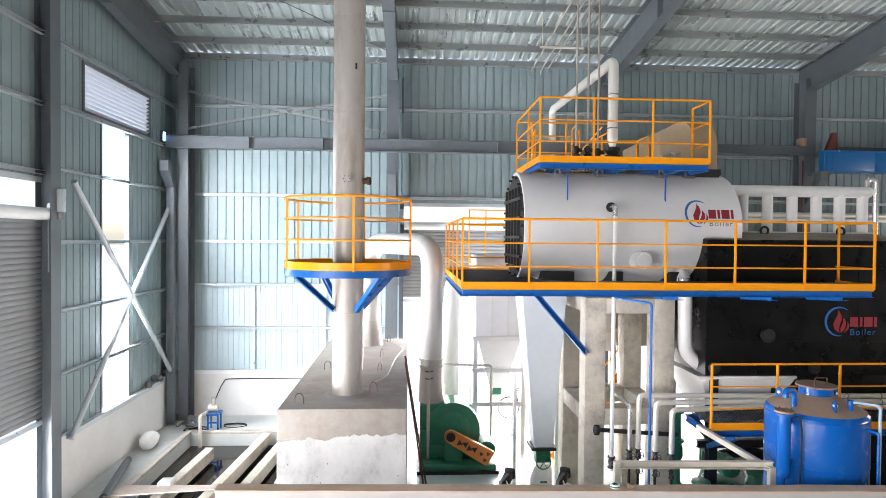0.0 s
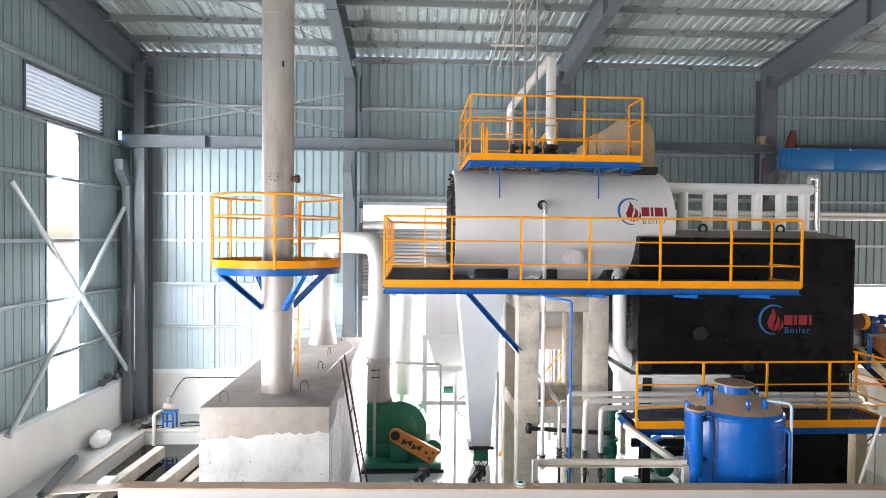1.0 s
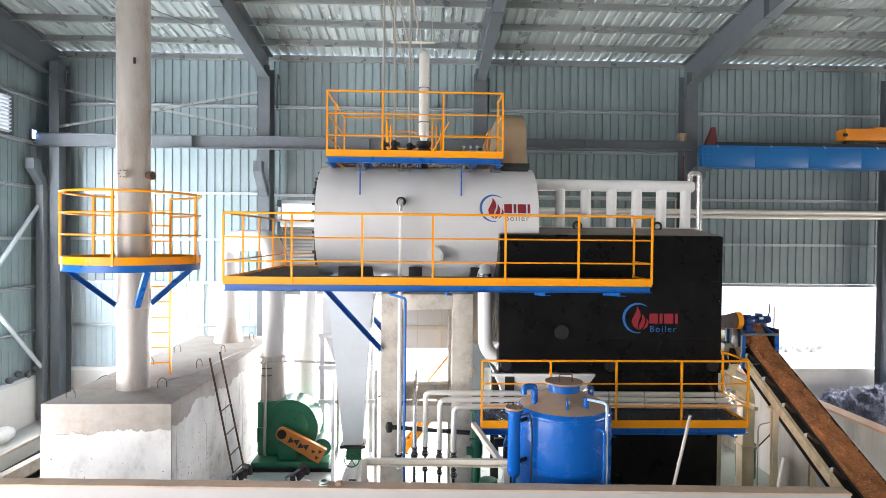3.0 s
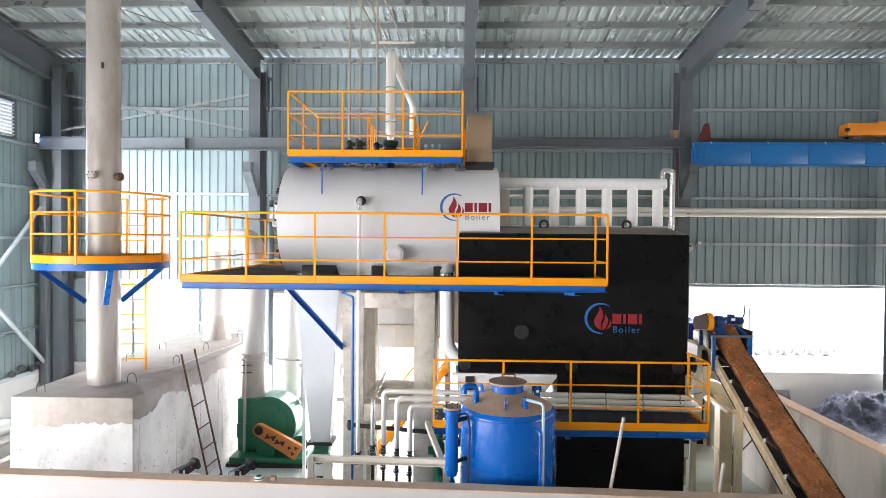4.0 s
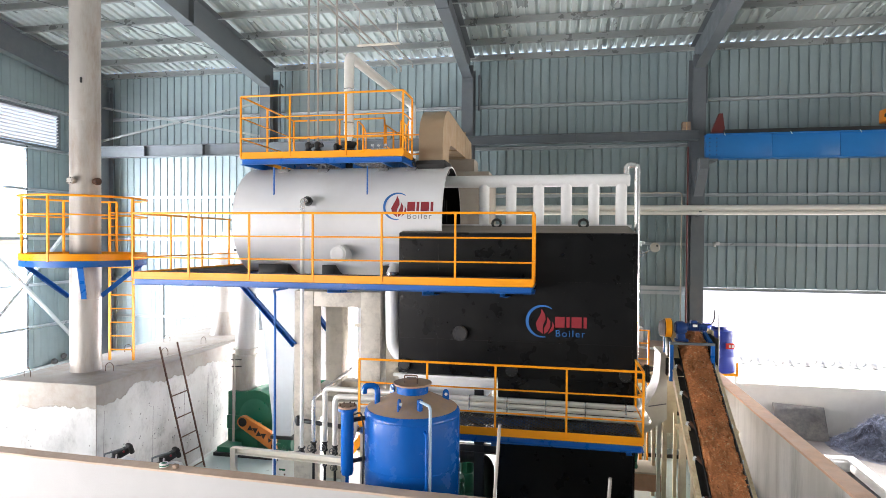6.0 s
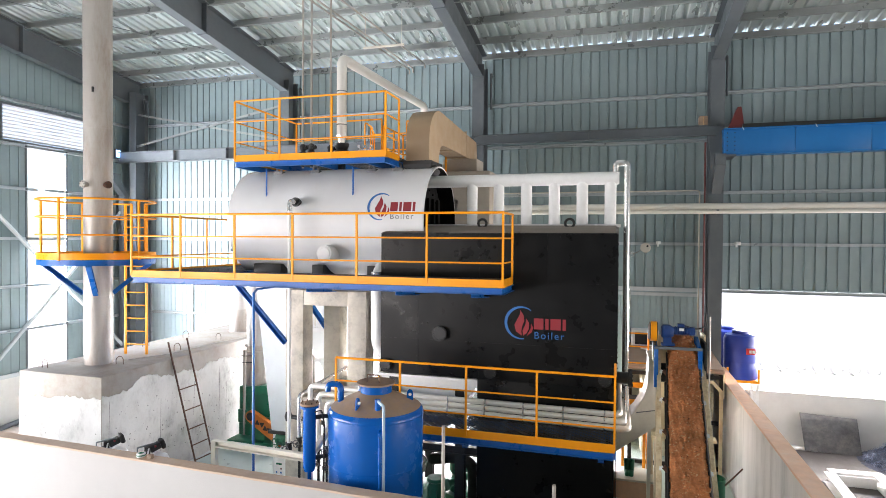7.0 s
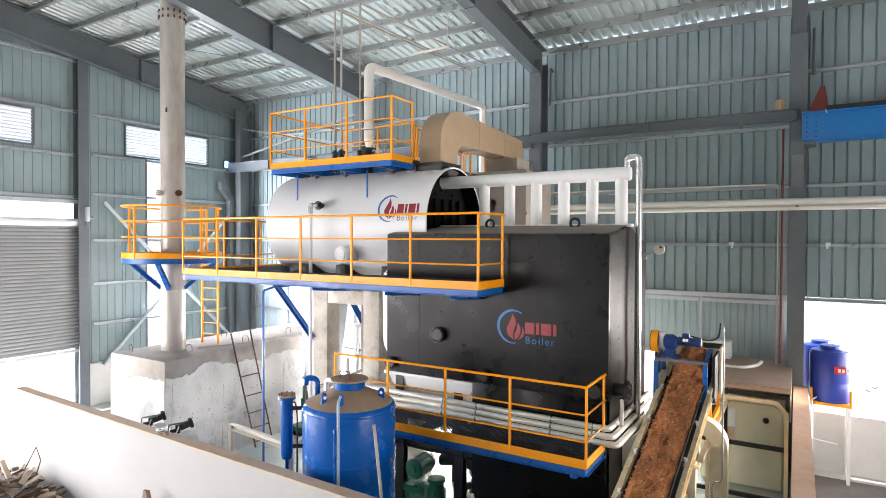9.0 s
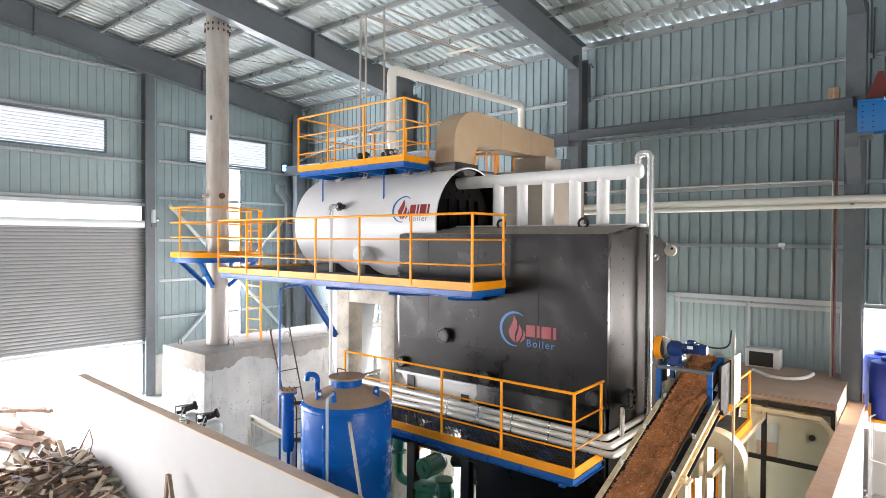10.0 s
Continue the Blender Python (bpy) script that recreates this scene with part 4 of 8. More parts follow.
part("corner_trim", boxed(FX1 - 0.06, FX1 + 0.006, FY - 0.006, FY + 0.07, 2.72, 5.11), M_BLACK, furnace)
# thin sheet added over the east side to carry the paler reflection colour
part("side_panel", house(bmesh.new(), FX1 + 0.001, FX1 + 0.007, [(FY + 0.075, 0.02), (FY + 0.075, 5.1), (DY, 5.24), (FB - 0.01, 4.97), (FB - 0.01, 0.02)]), M_BLACKSIDE, furnace, "satin black side sheet, greyed in colour for reflected light")
bm = bmesh.new()
for x in (5.3, 5.9, 6.95, 8.05, 9.08):
    for i in range(13):
        z = 2.85 + i * 0.185
        rod(bm, (x, FY, z), (x, FY - 0.009, z), 0.0085, n=6)
for y in (10.12, 10.55, 11.0, 11.35, 11.9, 12.3):
    for i in range(13):
        z = 2.85 + i * 0.175
        rod(bm, (FX1, y, z), (FX1 + 0.016, y, z), 0.0085, n=6)
for i in range(20):
    x = 5.35 + i * 0.195
    rod(bm, (x, FY, 5.06), (x, FY - 0.009, 5.06), 0.0085, n=6)
tagged(part("rivets", bm, M_BLACK, furnace, "small rivet heads"), kind="stuff")
for x, z, r in ((6.32, 3.44, 0.125), (5.36, 2.87, 0.1), (7.18, 2.86, 0.1), (8.98, 2.86, 0.1)):
    flange(furnace, (x, FY, z), r, "y", out=0.07)
flange(furnace, (FX1, 10.32, 2.84), 0.145, "x", out=0.2)
part("gauge_glass", rod(bmesh.new(), (9.3, 10.2, 2.35), (9.3, 10.2, 2.75), 0.035, n=14), M_ALU, furnace, "short bright sight tube")
decal(furnace, lambda x, z: Vector((x, FY - 0.007, z)), 7.4, 3.68, 0.95, M_LOGOBLUE)
for x in (6.82, 8.35):
    bm = tube(bmesh.new(), [(x + 0.075 * math.cos(a * math.pi / 8), DY - 0.3, 5.3 + 0.075 * math.sin(a * math.pi / 8)) for a in range(17)], 0.022, n=8)
    part("lifting_ring", bm, M_BLACKPART, furnace)
bm = house(bmesh.new(), FX0 + 0.03, FX1 - 0.03, [(FY + 0.03, 5.127), (FY + 0.03, 5.133), (DY, 5.283), (FB - 0.03, 5.013), (FB - 0.03, 5.007), (DY, 5.277)])
part("dust_layer", bm, M_TOPDUST, furnace, "brown dust lying on the casing top")
part("top_ledge", boxed(FX0 + 0.05, FX1 + 0.04, DY - 0.12, DY + 0.12, 5.24, 5.29), M_CLAD, furnace, "pale ledge under the riser pipes")
# legs and bottom frame of the open end
for x, y in ((5.45, 10.2), (6.62, 10.25), (5.45, 12.2)):
    part("leg", section(bmesh.new(), (x, y, 0), (x, y, 2.72), h_outline(0.16, 0.16, 0.02, 0.02), up=(0, 1, 0)), M_BLACKPART, furnace)
part("cross_beam", section(bmesh.new(), (5.2, 10.2, 1.45), (6.95, 10.2, 1.45), h_outline(0.1, 0.14)), M_BLACKPART, furnace)
part("cross_beam", section(bmesh.new(), (5.0, 10.0, 2.0), (5.5, 10.2, 1.45), h_outline(0.08, 0.1)), M_BLACKPART, furnace)
bm = bmesh.new()
a = [bm.verts.new(p) for p in ((5.2, 10.12, 2.66), (6.98, 10.12, 2.66), (6.98, 11.6, 2.66), (5.2, 11.6, 2.66))]
b = [bm.verts.new(p) for p in ((5.6, 10.35, 1.75), (6.35, 10.35, 1.75), (6.35, 11.3, 1.75), (5.6, 11.3, 1.75))]
bm.faces.new(a), bm.faces.new(b[::-1])
for i in range(4):
    bm.faces.new((a[i], b[i], b[(i + 1) % 4], a[(i + 1) % 4]))
part("ash_bin", bm, M_WHITEPIPE, furnace, "white tapered ash hopper")
part("ash_bin_rim", boxed(5.14, 7.02, 10.08, 10.14, 2.64, 2.69), M_WHITEPIPE, furnace)

# riser header with six legs
hd = thing("riser_header", (7.4, DY, 5.29), "white insulated header pipe with six riser legs on the furnace", "pipe")
part("header", tube(bmesh.new(), [(DX1 - 0.3, DY, 6.09), (9.13, DY, 6.09)], 0.112, n=24), M_WHITEPIPE, hd)
part("header_cap", rod(bmesh.new(), (9.128, DY, 6.09), (9.16, DY, 6.09), 0.116, 0.1, n=24), M_WHITEPIPE, hd)
for x in (6.556, 7.056, 7.56, 8.055, 8.54, 9.016):
    leg = part("riser", rod(bmesh.new(), (x, DY, 5.28), (x, DY, 6.02), 0.098, n=20), M_WHITEPIPE, hd)
    part("joint_band", lathe(bmesh.new(), (x, DY, 0), [(0.098, 5.62), (0.1005, 5.621), (0.1005, 5.639), (0.098, 5.64)], 20), M_WHITEPIPE, leg)
bp = thing("bypass_pipe", (9.28, DY, 2.0), "bright aluminium-clad pipe looping over the header and down", "pipe")
part("pipe", tube(bmesh.new(), [(9.1, DY, 6.15), (9.1, DY, 6.35), (9.29, DY, 6.35), (9.29, DY, 1.9)], 0.052, 0.075, n=14), M_ALU, bp)

part("siphon", tube(bmesh.new(), [(9.32, DY, 4.72), (9.4, DY, 4.74), (9.42, DY + 0.03, 4.8), (9.37, DY + 0.03, 4.83), (9.35, DY, 4.78), (9.44, DY, 4.8), (9.56, DY, 4.87)], 0.008, 0.015, n=6), M_ALU, bp)
gd = part("gauge", lathe(bmesh.new(), (9.6, DY, 4.89), [(0.0, -0.03), (0.078, -0.03), (0.085, -0.024), (0.085, 0.02), (0.0, 0.02)], 24, "y"), M_CREAMGREY, bp, "round dusty pressure gauge")
part("knob", rod(bmesh.new(), (9.63, DY - 0.045, 4.92), (9.63, DY - 0.028, 4.92), 0.018, n=10), M_BLACKPART, gd)

# deck walkways
bpw = walkway("boiler_walkway", (4, 9.2, 4.2), "orange-railed blue steel walkway round the steam drum", [(0.83, 9.1), (7.54, 9.1), (7.54, 9.99), (2.3, 9.99), (2.3, 13.2), (0.83, 13.2)], 4.39,
        [(0.83, 9.1), (1.88, 9.1), (2.97, 9.1), (4.07, 9.1), (5.21, 9.1), (6.37, 9.1), (7.54, 9.1), (7.54, 9.9), (0.83, 10.1), (0.83, 11.1), (0.83, 12.1), (0.83, 13.2), (2.3, 13.2)],
        [[(7.54, 9.96), (7.54, 9.1), (0.83, 9.1), (0.83, 13.2), (2.3, 13.2)]], 1.02,
        [((2.17, 10.2, 4.2), (3.2, 10.33, 3.05), 0.09), ((2.17, 12.2, 4.2), (3.2, 12.0, 3.05), 0.09), ((4.35, 9.15, 4.19), (4.35, 10.03, 4.12), 0.1), ((5.9, 9.15, 4.19), (5.9, 10.03, 4.12), 0.1), ((7.1, 9.15, 4.19), (7.1, 10.03, 4.12), 0.1)])
walkway("drum_top_walkway", (3.8, 11, 6.3), "orange-railed blue steel walkway on top of the steam drum", [(2.25, 10.1), (5.28, 10.1), (5.28, 12.3), (2.25, 12.3)], 6.52,
        [(2.25, 10.1), (3.2, 10.1), (4.25, 10.1), (5.28, 10.1), (2.25, 11.1), (2.25, 12.3), (3.3, 12.3), (4.3, 12.3), (5.28, 10.75)],
        [[(5.28, 10.75), (5.28, 10.1), (2.25, 10.1), (2.25, 12.3), (4.3, 12.3)]], 1.04,
        [((2.8, 10.3, 6.3), (2.8, 10.3, 5.79), 0.022), ((4.58, 10.3, 6.3), (4.58, 10.3, 5.79), 0.022), ((2.8, 12.2, 6.3), (2.8, 12.2, 5.65), 0.035), ((4.58, 12.2, 6.3), (4.58, 12.2, 5.65), 0.035)])
walkway("furnace_walkway", (7, 9.3, 2.0), "orange-railed blue steel walkway along the furnace", [(4.86, 9.1), (9.13, 9.1), (9.13, 9.99), (4.86, 9.99)], 2.14,
        [(4.86, 9.1), (5.95, 9.1), (7.0, 9.1), (8.05, 9.1), (9.13, 9.1), (9.13, 9.9)],
        [[(9.13, 9.96), (9.13, 9.1), (4.86, 9.1)]], 0.98,
        [((8.95, 9.12, 1.93), (8.95, 10.03, 1.9), 0.08), ((6.98, 9.12, 1.93), (6.98, 10.03, 1.9), 0.08), ((5.3, 9.12, 1.93), (5.4, 10.2, 1.4), 0.08)])
part("deck_plate", boxed(0.88, 2.26, 9.16, 13.14, 4.345, 4.365), M_BLUE, bpw, "blue plate under the mesh deck")
# short access rail and steps behind the drum-top walkway
ac = thing("access_rail", (4.9, 12.6, 6.3), "small orange access platform with handrails", "walkway")
part("deck", boxed(4.3, 5.3, 12.35, 13.6, 6.44, 6.48), M_GRATE, ac)
for line in ([(4.3, 12.4), (4.3, 13.6), (5.35, 13.6)], [(5.35, 13.6), (5.35, 12.9)]):
    for h in (0.95, 0.5):
        part("rail", tube(bmesh.new(), [(x, y, 6.48 + h) for x, y in line], 0.017, 0.04, n=8), M_ORANGE, ac)
for x, y in ((4.3, 12.4), (4.3, 13.0), (4.3, 13.6), (5.35, 13.6), (5.35, 12.9)):
    part("post", boxed(x - 0.016, x + 0.016, y - 0.016, y + 0.016, 6.44, 7.43), M_ORANGE, ac)
part("edge_channel", boxed(4.28, 5.38, 13.58, 13.64, 6.32, 6.44), M_ORANGE, ac)
part("stair_deck", boxed(2.95, 4.3, 13.0, 14.85, 6.44, 6.48), M_GRATE, ac)
for x in (3.0, 4.12):
    part("handhold", tube(bmesh.new(), [(x, 14.33, 6.48), (x, 14.33, 7.95), (x, 14.8, 7.9), (x, 14.8, 6.48)], 0.019, 0.09, n=8), M_ORANGE, ac)
    part("handhold", tube(bmesh.new(), [(x + 0.1, 14.45, 6.48), (x + 0.1, 14.45, 7.85), (x + 0.1, 14.7, 7.72), (x + 0.1, 14.7, 6.48)], 0.016, 0.08, n=8), M_ORANGE, ac)
for z in (7.72, 7.3):
    part("rail", rod(bmesh.new(), (3.0, 14.79, z), (4.12, 14.79, z), 0.016, n=8), M_ORANGE, ac)
part("stair_rail", rod(bmesh.new(), (4.12, 14.34, 7.15), (4.5, 13.6, 7.75), 0.017, n=8), M_ORANGE, ac)
part("prop", boxed(3.3, 3.38, 13.2, 13.28, 4.3, 6.44), M_BLUE, ac)
part("prop", boxed(4.75, 4.83, 12.6, 12.68, 6.0, 6.44), M_BLUE, ac)

rp = thing("rear_platform", (2.3, 15.8, 0), "orange-railed steel landing by the back door", "walkway", "walkways")
part("deck", boxed(1.6, 3.3, 15.65, 16.0, 4.5, 4.54), M_GRATE, rp)
part("edge_channel", boxed(1.58, 3.32, 15.6, 15.65, 4.44, 4.56), M_ORANGE, rp)
for x in (1.6, 2.05, 3.28):
    part("post", boxed(x - 0.015, x + 0.015, 15.66, 15.69, 4.54, 5.86), M_ORANGE, rp)
for z in (5.86, 5.45, 5.0):
    part("rail", rod(bmesh.new(), (1.6, 15.675, z), (3.3, 15.675, z), 0.017, n=8), M_ORANGE, rp)
for x in (1.66, 3.24):
    part("leg", boxed(x - 0.04, x + 0.04, 15.8, 15.88, 0, 4.5), M_CLAD, rp)

# steam main and vent pipes above the drum
sm = thing("steam_main", (3.91, 11.19, 6.5), "aluminium-clad steam pipe rising from the drum to the wall", "pipe")
part("pipe", tube(bmesh.new(), [(3.91, 11.19, 7.04), (3.91, 11.19, 8.55), (3.95, 16.2, 8.7), (3.95, 16.2, 6.0)], 0.098, 0.16, n=18), M_JACKET, sm)
bm = lathe(bmesh.new(), (3.91, 11.19, 0), [(0.08, 6.3), (0.08, 6.68), (0.15, 6.69), (0.15, 6.73), (0.1, 6.75), (0.13, 6.8), (0.15, 6.83), (0.15, 6.88), (0.07, 6.89)], 20)
part("valve", bm, M_BLACKPART, sm, "black stop valve")
part("reducer", lathe(bmesh.new(), (3.91, 11.19, 0), [(0.055, 6.89), (0.1, 7.05)], 18), M_JACKET, sm)
for z in (7.25, 7.9):
    part("joint_band", lathe(bmesh.new(), (3.91, 11.19, 0), [(0.099, z - 0.012), (0.1035, z - 0.01), (0.1035, z + 0.01), (0.099, z + 0.012)], 18), M_ALU, sm)
for k, (x, y, top, far) in enumerate(((3.15, 11.02, 9.8, 16.5), (3.36, 10.98, 9.74, 16.2), (3.64, 11.24, 9.9, 16.4))):
    vp = thing("vent_pipe", (x, y, 6.45), "thin pale vent pipe rising from the drum to the roof", "pipe", "vent pipes")
    part("pipe", tube(bmesh.new(), [(x, y, 6.4), (x, y, top), (x + 0.25, far, top + 0.04), (x + 0.25, far, top - 0.08)], 0.022, 0.05, n=8), M_STACK, vp)
    bm = lathe(bmesh.new(), (x, y, 0), [(0.03, 6.42), (0.04, 6.66), (0.075, 6.68), (0.075, 6.71), (0.05, 6.73), (0.065, 6.79), (0.07, 6.83), (0.03, 6.87)], 12)
    rod(bm, (x, y, 6.77), (x + 0.11, y - 0.02, 6.8), 0.035, n=10)
    part("safety_valve", bm, M_BLACKPART, vp, "black safety valve")
hg = thing("pipe_hanger", (3.5, 14.3, 9.7), "pale cross bar hanging under the roof for vent pipes", "hanger")
part("bar", boxed(3.1, 4.15, 13.98, 14.03, 9.68, 9.72), M_CREAMGREY, hg)
for x in (3.15, 4.1):
    part("rod", rod(bmesh.new(), (x, 14.0, 9.7), (x, 14.0, roof_z(14.0)), 0.008, n=6), M_CREAMGREY, hg)
gv = thing("gauge_manifold", (4.75, 10.5, 6.5), "small bright gauge valves on the walkway", "valve")
bm = boxed(4.6, 4.9, 10.45, 10.52, 6.58, 6.63)
part("body", bm, M_ALU, gv)
for x in (4.63, 4.75, 4.87):
    part("gauge", rod(bmesh.new(), (x, 10.45, 6.68), (x, 10.42, 6.68), 0.028, n=16), M_ALU, gv)
    part("stem", rod(bmesh.new(), (x, 10.48, 6.5), (x, 10.48, 6.7), 0.012, n=8), M_ALU, gv)

# flue duct over the drum end
fd = thing("flue_duct", (5.6, 12.5, 6.4), "cream painted sheet-metal flue duct curving back from the drum", "duct")
pts = [(10.86, 6.45), (10.86, 6.8)]
for i in range(9):
    a = math.pi - i * math.pi / 16
    pts.append((11.56 + 0.7 * math.cos(a), 6.82 + 0.66 * math.sin(a)))
pts += [(14.58, 7.36), (14.66, 6.9), (11.76, 6.86), (11.62, 6.82), (11.52, 6.73), (11.48, 6.6), (11.48, 6.45)]
bm = house(bmesh.new(), 5.38, 5.83, pts)
part("duct", bm, M_TAN, fd)
part("collar", boxed(5.34, 5.88, 10.82, 11.52, 6.38, 6.45), M_BLACKPART, fd, "black base collar")
bm = bmesh.new()
a = [bm.verts.new(p) for p in ((5.33, 10.81, 6.38), (5.89, 10.81, 6.38), (5.89, 11.53, 6.38), (5.33, 11.53, 6.38))]
b = [bm.verts.new(p) for p in ((5.4, 10.88, 6.22), (5.82, 10.88, 6.22), (5.82, 11.46, 6.22), (5.4, 11.46, 6.22))]
bm.faces.new(a), bm.faces.new(b[::-1])
for i in range(4):
    bm.faces.new((a[i], b[i], b[(i + 1) % 4], a[(i + 1) % 4]))
part("boot", bm, M_BLACKPART, fd)
for y in (12.4, 13.6):
    part("seam", house(bmesh.new(), 5.375, 5.835, [(y - 0.012, 6.855), (y - 0.012, 7.46), (y + 0.012, 7.46), (y + 0.012, 6.855)]), M_TAN, fd)
ec = thing("economiser", (5.6, 14.2, 0), "tall dull beige economiser casing behind the drum", "economiser")
part("casing", boxed(4.9, 6.4, 13.5, 15.0, 2.6, 6.55, bevel=0.02), M_ECON, ec)
part("neck", boxed(5.2, 6.0, 13.9, 14.6, 6.55, 6.88), M_ECON, ec)
for z in (3.6, 4.6, 5.6):
    part("stiffener", boxed(4.86, 6.44, 13.46, 13.5, z - 0.03, z + 0.03), M_ECON, ec)
for x, y in ((5.0, 13.6), (6.3, 13.6), (5.0, 14.9), (6.3, 14.9)):
    part("leg", boxed(x - 0.06, x + 0.06, y - 0.06, y + 0.06, 0, 2.6), M_ECON, ec)

# concrete trestle under the drum
tr = thing("concrete_trestle", (4.0, 11.2, 0), "raw concrete pillar frame carrying the steam drum", "trestle")
for x in (3.18, 4.45):
    for y in (10.35, 11.85):
        part("pillar", boxed(x, x + 0.37, y, y + 0.37, 0, 4.05, bevel=0.012), M_PILLAR, tr)
for y in (10.36, 11.86):
    part("beam", boxed(3.55, 4.45, y, y + 0.35, 3.77, 4.04, bevel=0.01), M_PILLAR, tr)
    part("beam", boxed(3.55, 4.45, y, y + 0.35, 1.75, 2.05, bevel=0.01), M_PILLAR, tr)
for x in (3.19, 4.46):
    part("beam", boxed(x, x + 0.35, 10.72, 11.85, 3.77, 4.04, bevel=0.01), M_PILLAR, tr)
    part("beam", boxed(x, x + 0.35, 10.72, 11.85, 1.75, 2.05, bevel=0.01), M_PILLAR, tr)
# down pipe beside the trestle
dp = thing("down_pipe", (5.02, 10.4, 2.6), "white insulated pipe from the drum into the furnace", "pipe")
part("pipe", tube(bmesh.new(), [(5.02, 10.6, 4.5), (5.02, 10.4, 4.3), (5.04, 10.4, 3.05), (5.35, 10.42, 2.82)], 0.125, 0.2, n=20), M_WHITEPIPE, dp)
part("collar", rod(bmesh.new(), (5.02, 10.42, 4.36), (5.02, 10.42, 4.42), 0.12, n=18), M_ALU, dp, "bare metal collar")
# white tapered hopper with rotary valve and a sack under it
hp = thing("dust_hopper", (2.6, 11.2, 0.6), "tall white tapered dust hopper under the walkway", "hopper")
bm = bmesh.new()
a = [bm.verts.new(p) for p in ((2.13, 10.92, 4.15), (2.99, 10.92, 4.15), (2.99, 11.75, 4.15), (2.13, 11.75, 4.15))]
b = [bm.verts.new(p) for p in ((2.43, 11.05, 1.1), (2.79, 11.05, 1.1), (2.79, 11.45, 1.1), (2.43, 11.45, 1.1))]
bm.faces.new(a), bm.faces.new(b[::-1])
for i in range(4):
    bm.faces.new((a[i], b[i], b[(i + 1) % 4], a[(i + 1) % 4]))
bmesh.ops.bevel(bm, geom=list(bm.edges), offset=0.01, segments=2, affect="EDGES")
part("bin", bm, M_HOPPER, hp)
part("flange", boxed(2.37, 2.85, 11.02, 11.48, 1.04, 1.1), M_BLACKPART, hp)
part("rotary_valve", rod(bmesh.new(), (2.48, 11.25, 0.9), (2.76, 11.25, 0.9), 0.15, n=18), M_GREEN, hp, "green rotary valve")
bm = tube(bmesh.new(), [(2.6 + 0.14 * math.cos(i * math.pi / 8), 11.0, 0.84 + 0.14 * math.sin(i * math.pi / 8)) for i in range(17)], 0.013, n=6)
for i in range(3):
    a = i * math.pi / 3
    bar(bm, (2.6 - 0.14 * math.cos(a), 11.0, 0.84 - 0.14 * math.sin(a)), (2.6 + 0.14 * math.cos(a), 11.0, 0.84 + 0.14 * math.sin(a)), 0.015, 0.012)
part("hand_wheel", bm, M_GREEN, hp)
for x in (2.15, 3.0):
    part("leg", boxed(x - 0.03, x + 0.03, 11.6, 11.66, 0, 2.4), M_WHITEPIPE, hp)
bm = lathe(bmesh.new(), (2.62, 11.25, 0), [(0.0, 0.0), (0.2, 0.0), (0.24, 0.12), (0.21, 0.4), (0.17, 0.6), (0.12, 0.72), (0.0, 0.73)], 20)
for v in bm.verts:
    v.co += Vector((0.03 * math.sin(9 * v.co.z + 3 * v.co.x), 0.02 * math.sin(11 * v.co.z), 0))
sk = thing("ash_sack", (2.62, 11.25, 0), "white woven sack standing under the hopper valve", "sack")
part("sack", bm, M_SACK, sk)
for z, m in ((0.42, M_GREEN), (0.33, M_REDSTEEL), (0.25, M_LOGOBLUE)):
    part("print_bar", boxed(2.55, 2.68, 11.03, 11.04, z, z + 0.035), m, sk, "faded printed bar")

# aluminium pipes along the furnace, dropping to the valve row
for k, (x, z, y) in enumerate(((3.98, 2.42, 9.86), (4.22, 2.33, 9.72), (4.45, 2.24, 9.6))):
    ap = thing("clad_pipe", (x, y, 0.9), "bright aluminium-clad pipe from the valve row along the furnace", "pipe", "clad pipes")
    e = 9.2 + 0.065 * k
    yb = 9.9 - 0.02 * k
    zz = 2.37 - 0.1 * k
    part("pipe", tube(bmesh.new(), [(x, y, 1.5), (x, y, z), (6.2, yb, z - 0.03), (e, yb, zz), (e, 12.4, zz - 0.05)], 0.046, 0.1, n=14), M_JACKET, ap)
    for i in range(5):
        bx = 6.5 + i * 0.62
        bz = z - 0.03 + (zz - z + 0.03) * (bx - 6.2) / (e - 6.2)
        part("joint_band", rod(bmesh.new(), (bx - 0.012, yb, bz), (bx + 0.012, yb, bz), 0.049, n=14), M_ALU, ap)
    part("joint_band", rod(bmesh.new(), (x, y, 1.8), (x, y, 1.825), 0.044, n=14), M_ALU, ap)
    valve(ap, (x, y, 1.42), 0.036)
    part("link", rod(bmesh.new(), (x, y, 1.2), (x, y, 1.34), 0.024, n=10), M_BLACKPART, ap)
    valve(ap, (x, y, 1.14), 0.03)
    part("hose", tube(bmesh.new(), [(x, y, 1.08), (x, y, 0.3), (x + 0.15, y + 0.3, 0.03)], 0.024, 0.12, n=8), M_RUBBER, ap, "black rubber hose")
ap = thing("clad_pipe", (3.73, 9.8, 0.9), "bright aluminium-clad pipe from the trestle to the valve row", "pipe", "clad pipes")
part("pipe", tube(bmesh.new(), [(3.8, 9.8, 1.5), (3.8, 9.8, 2.25), (3.8, 11.7, 2.35)], 0.038, 0.1, n=14), M_ALU, ap)
valve(ap, (3.8, 9.8, 1.42), 0.038)
part("hose", rod(bmesh.new(), (3.8, 9.8, 0.0), (3.8, 9.8, 1.35), 0.024, n=8), M_RUBBER, ap, "black rubber hose")
hb = thing("header_bar", (3.9, 10.0, 1.6), "black pipe header across the trestle", "pipe")
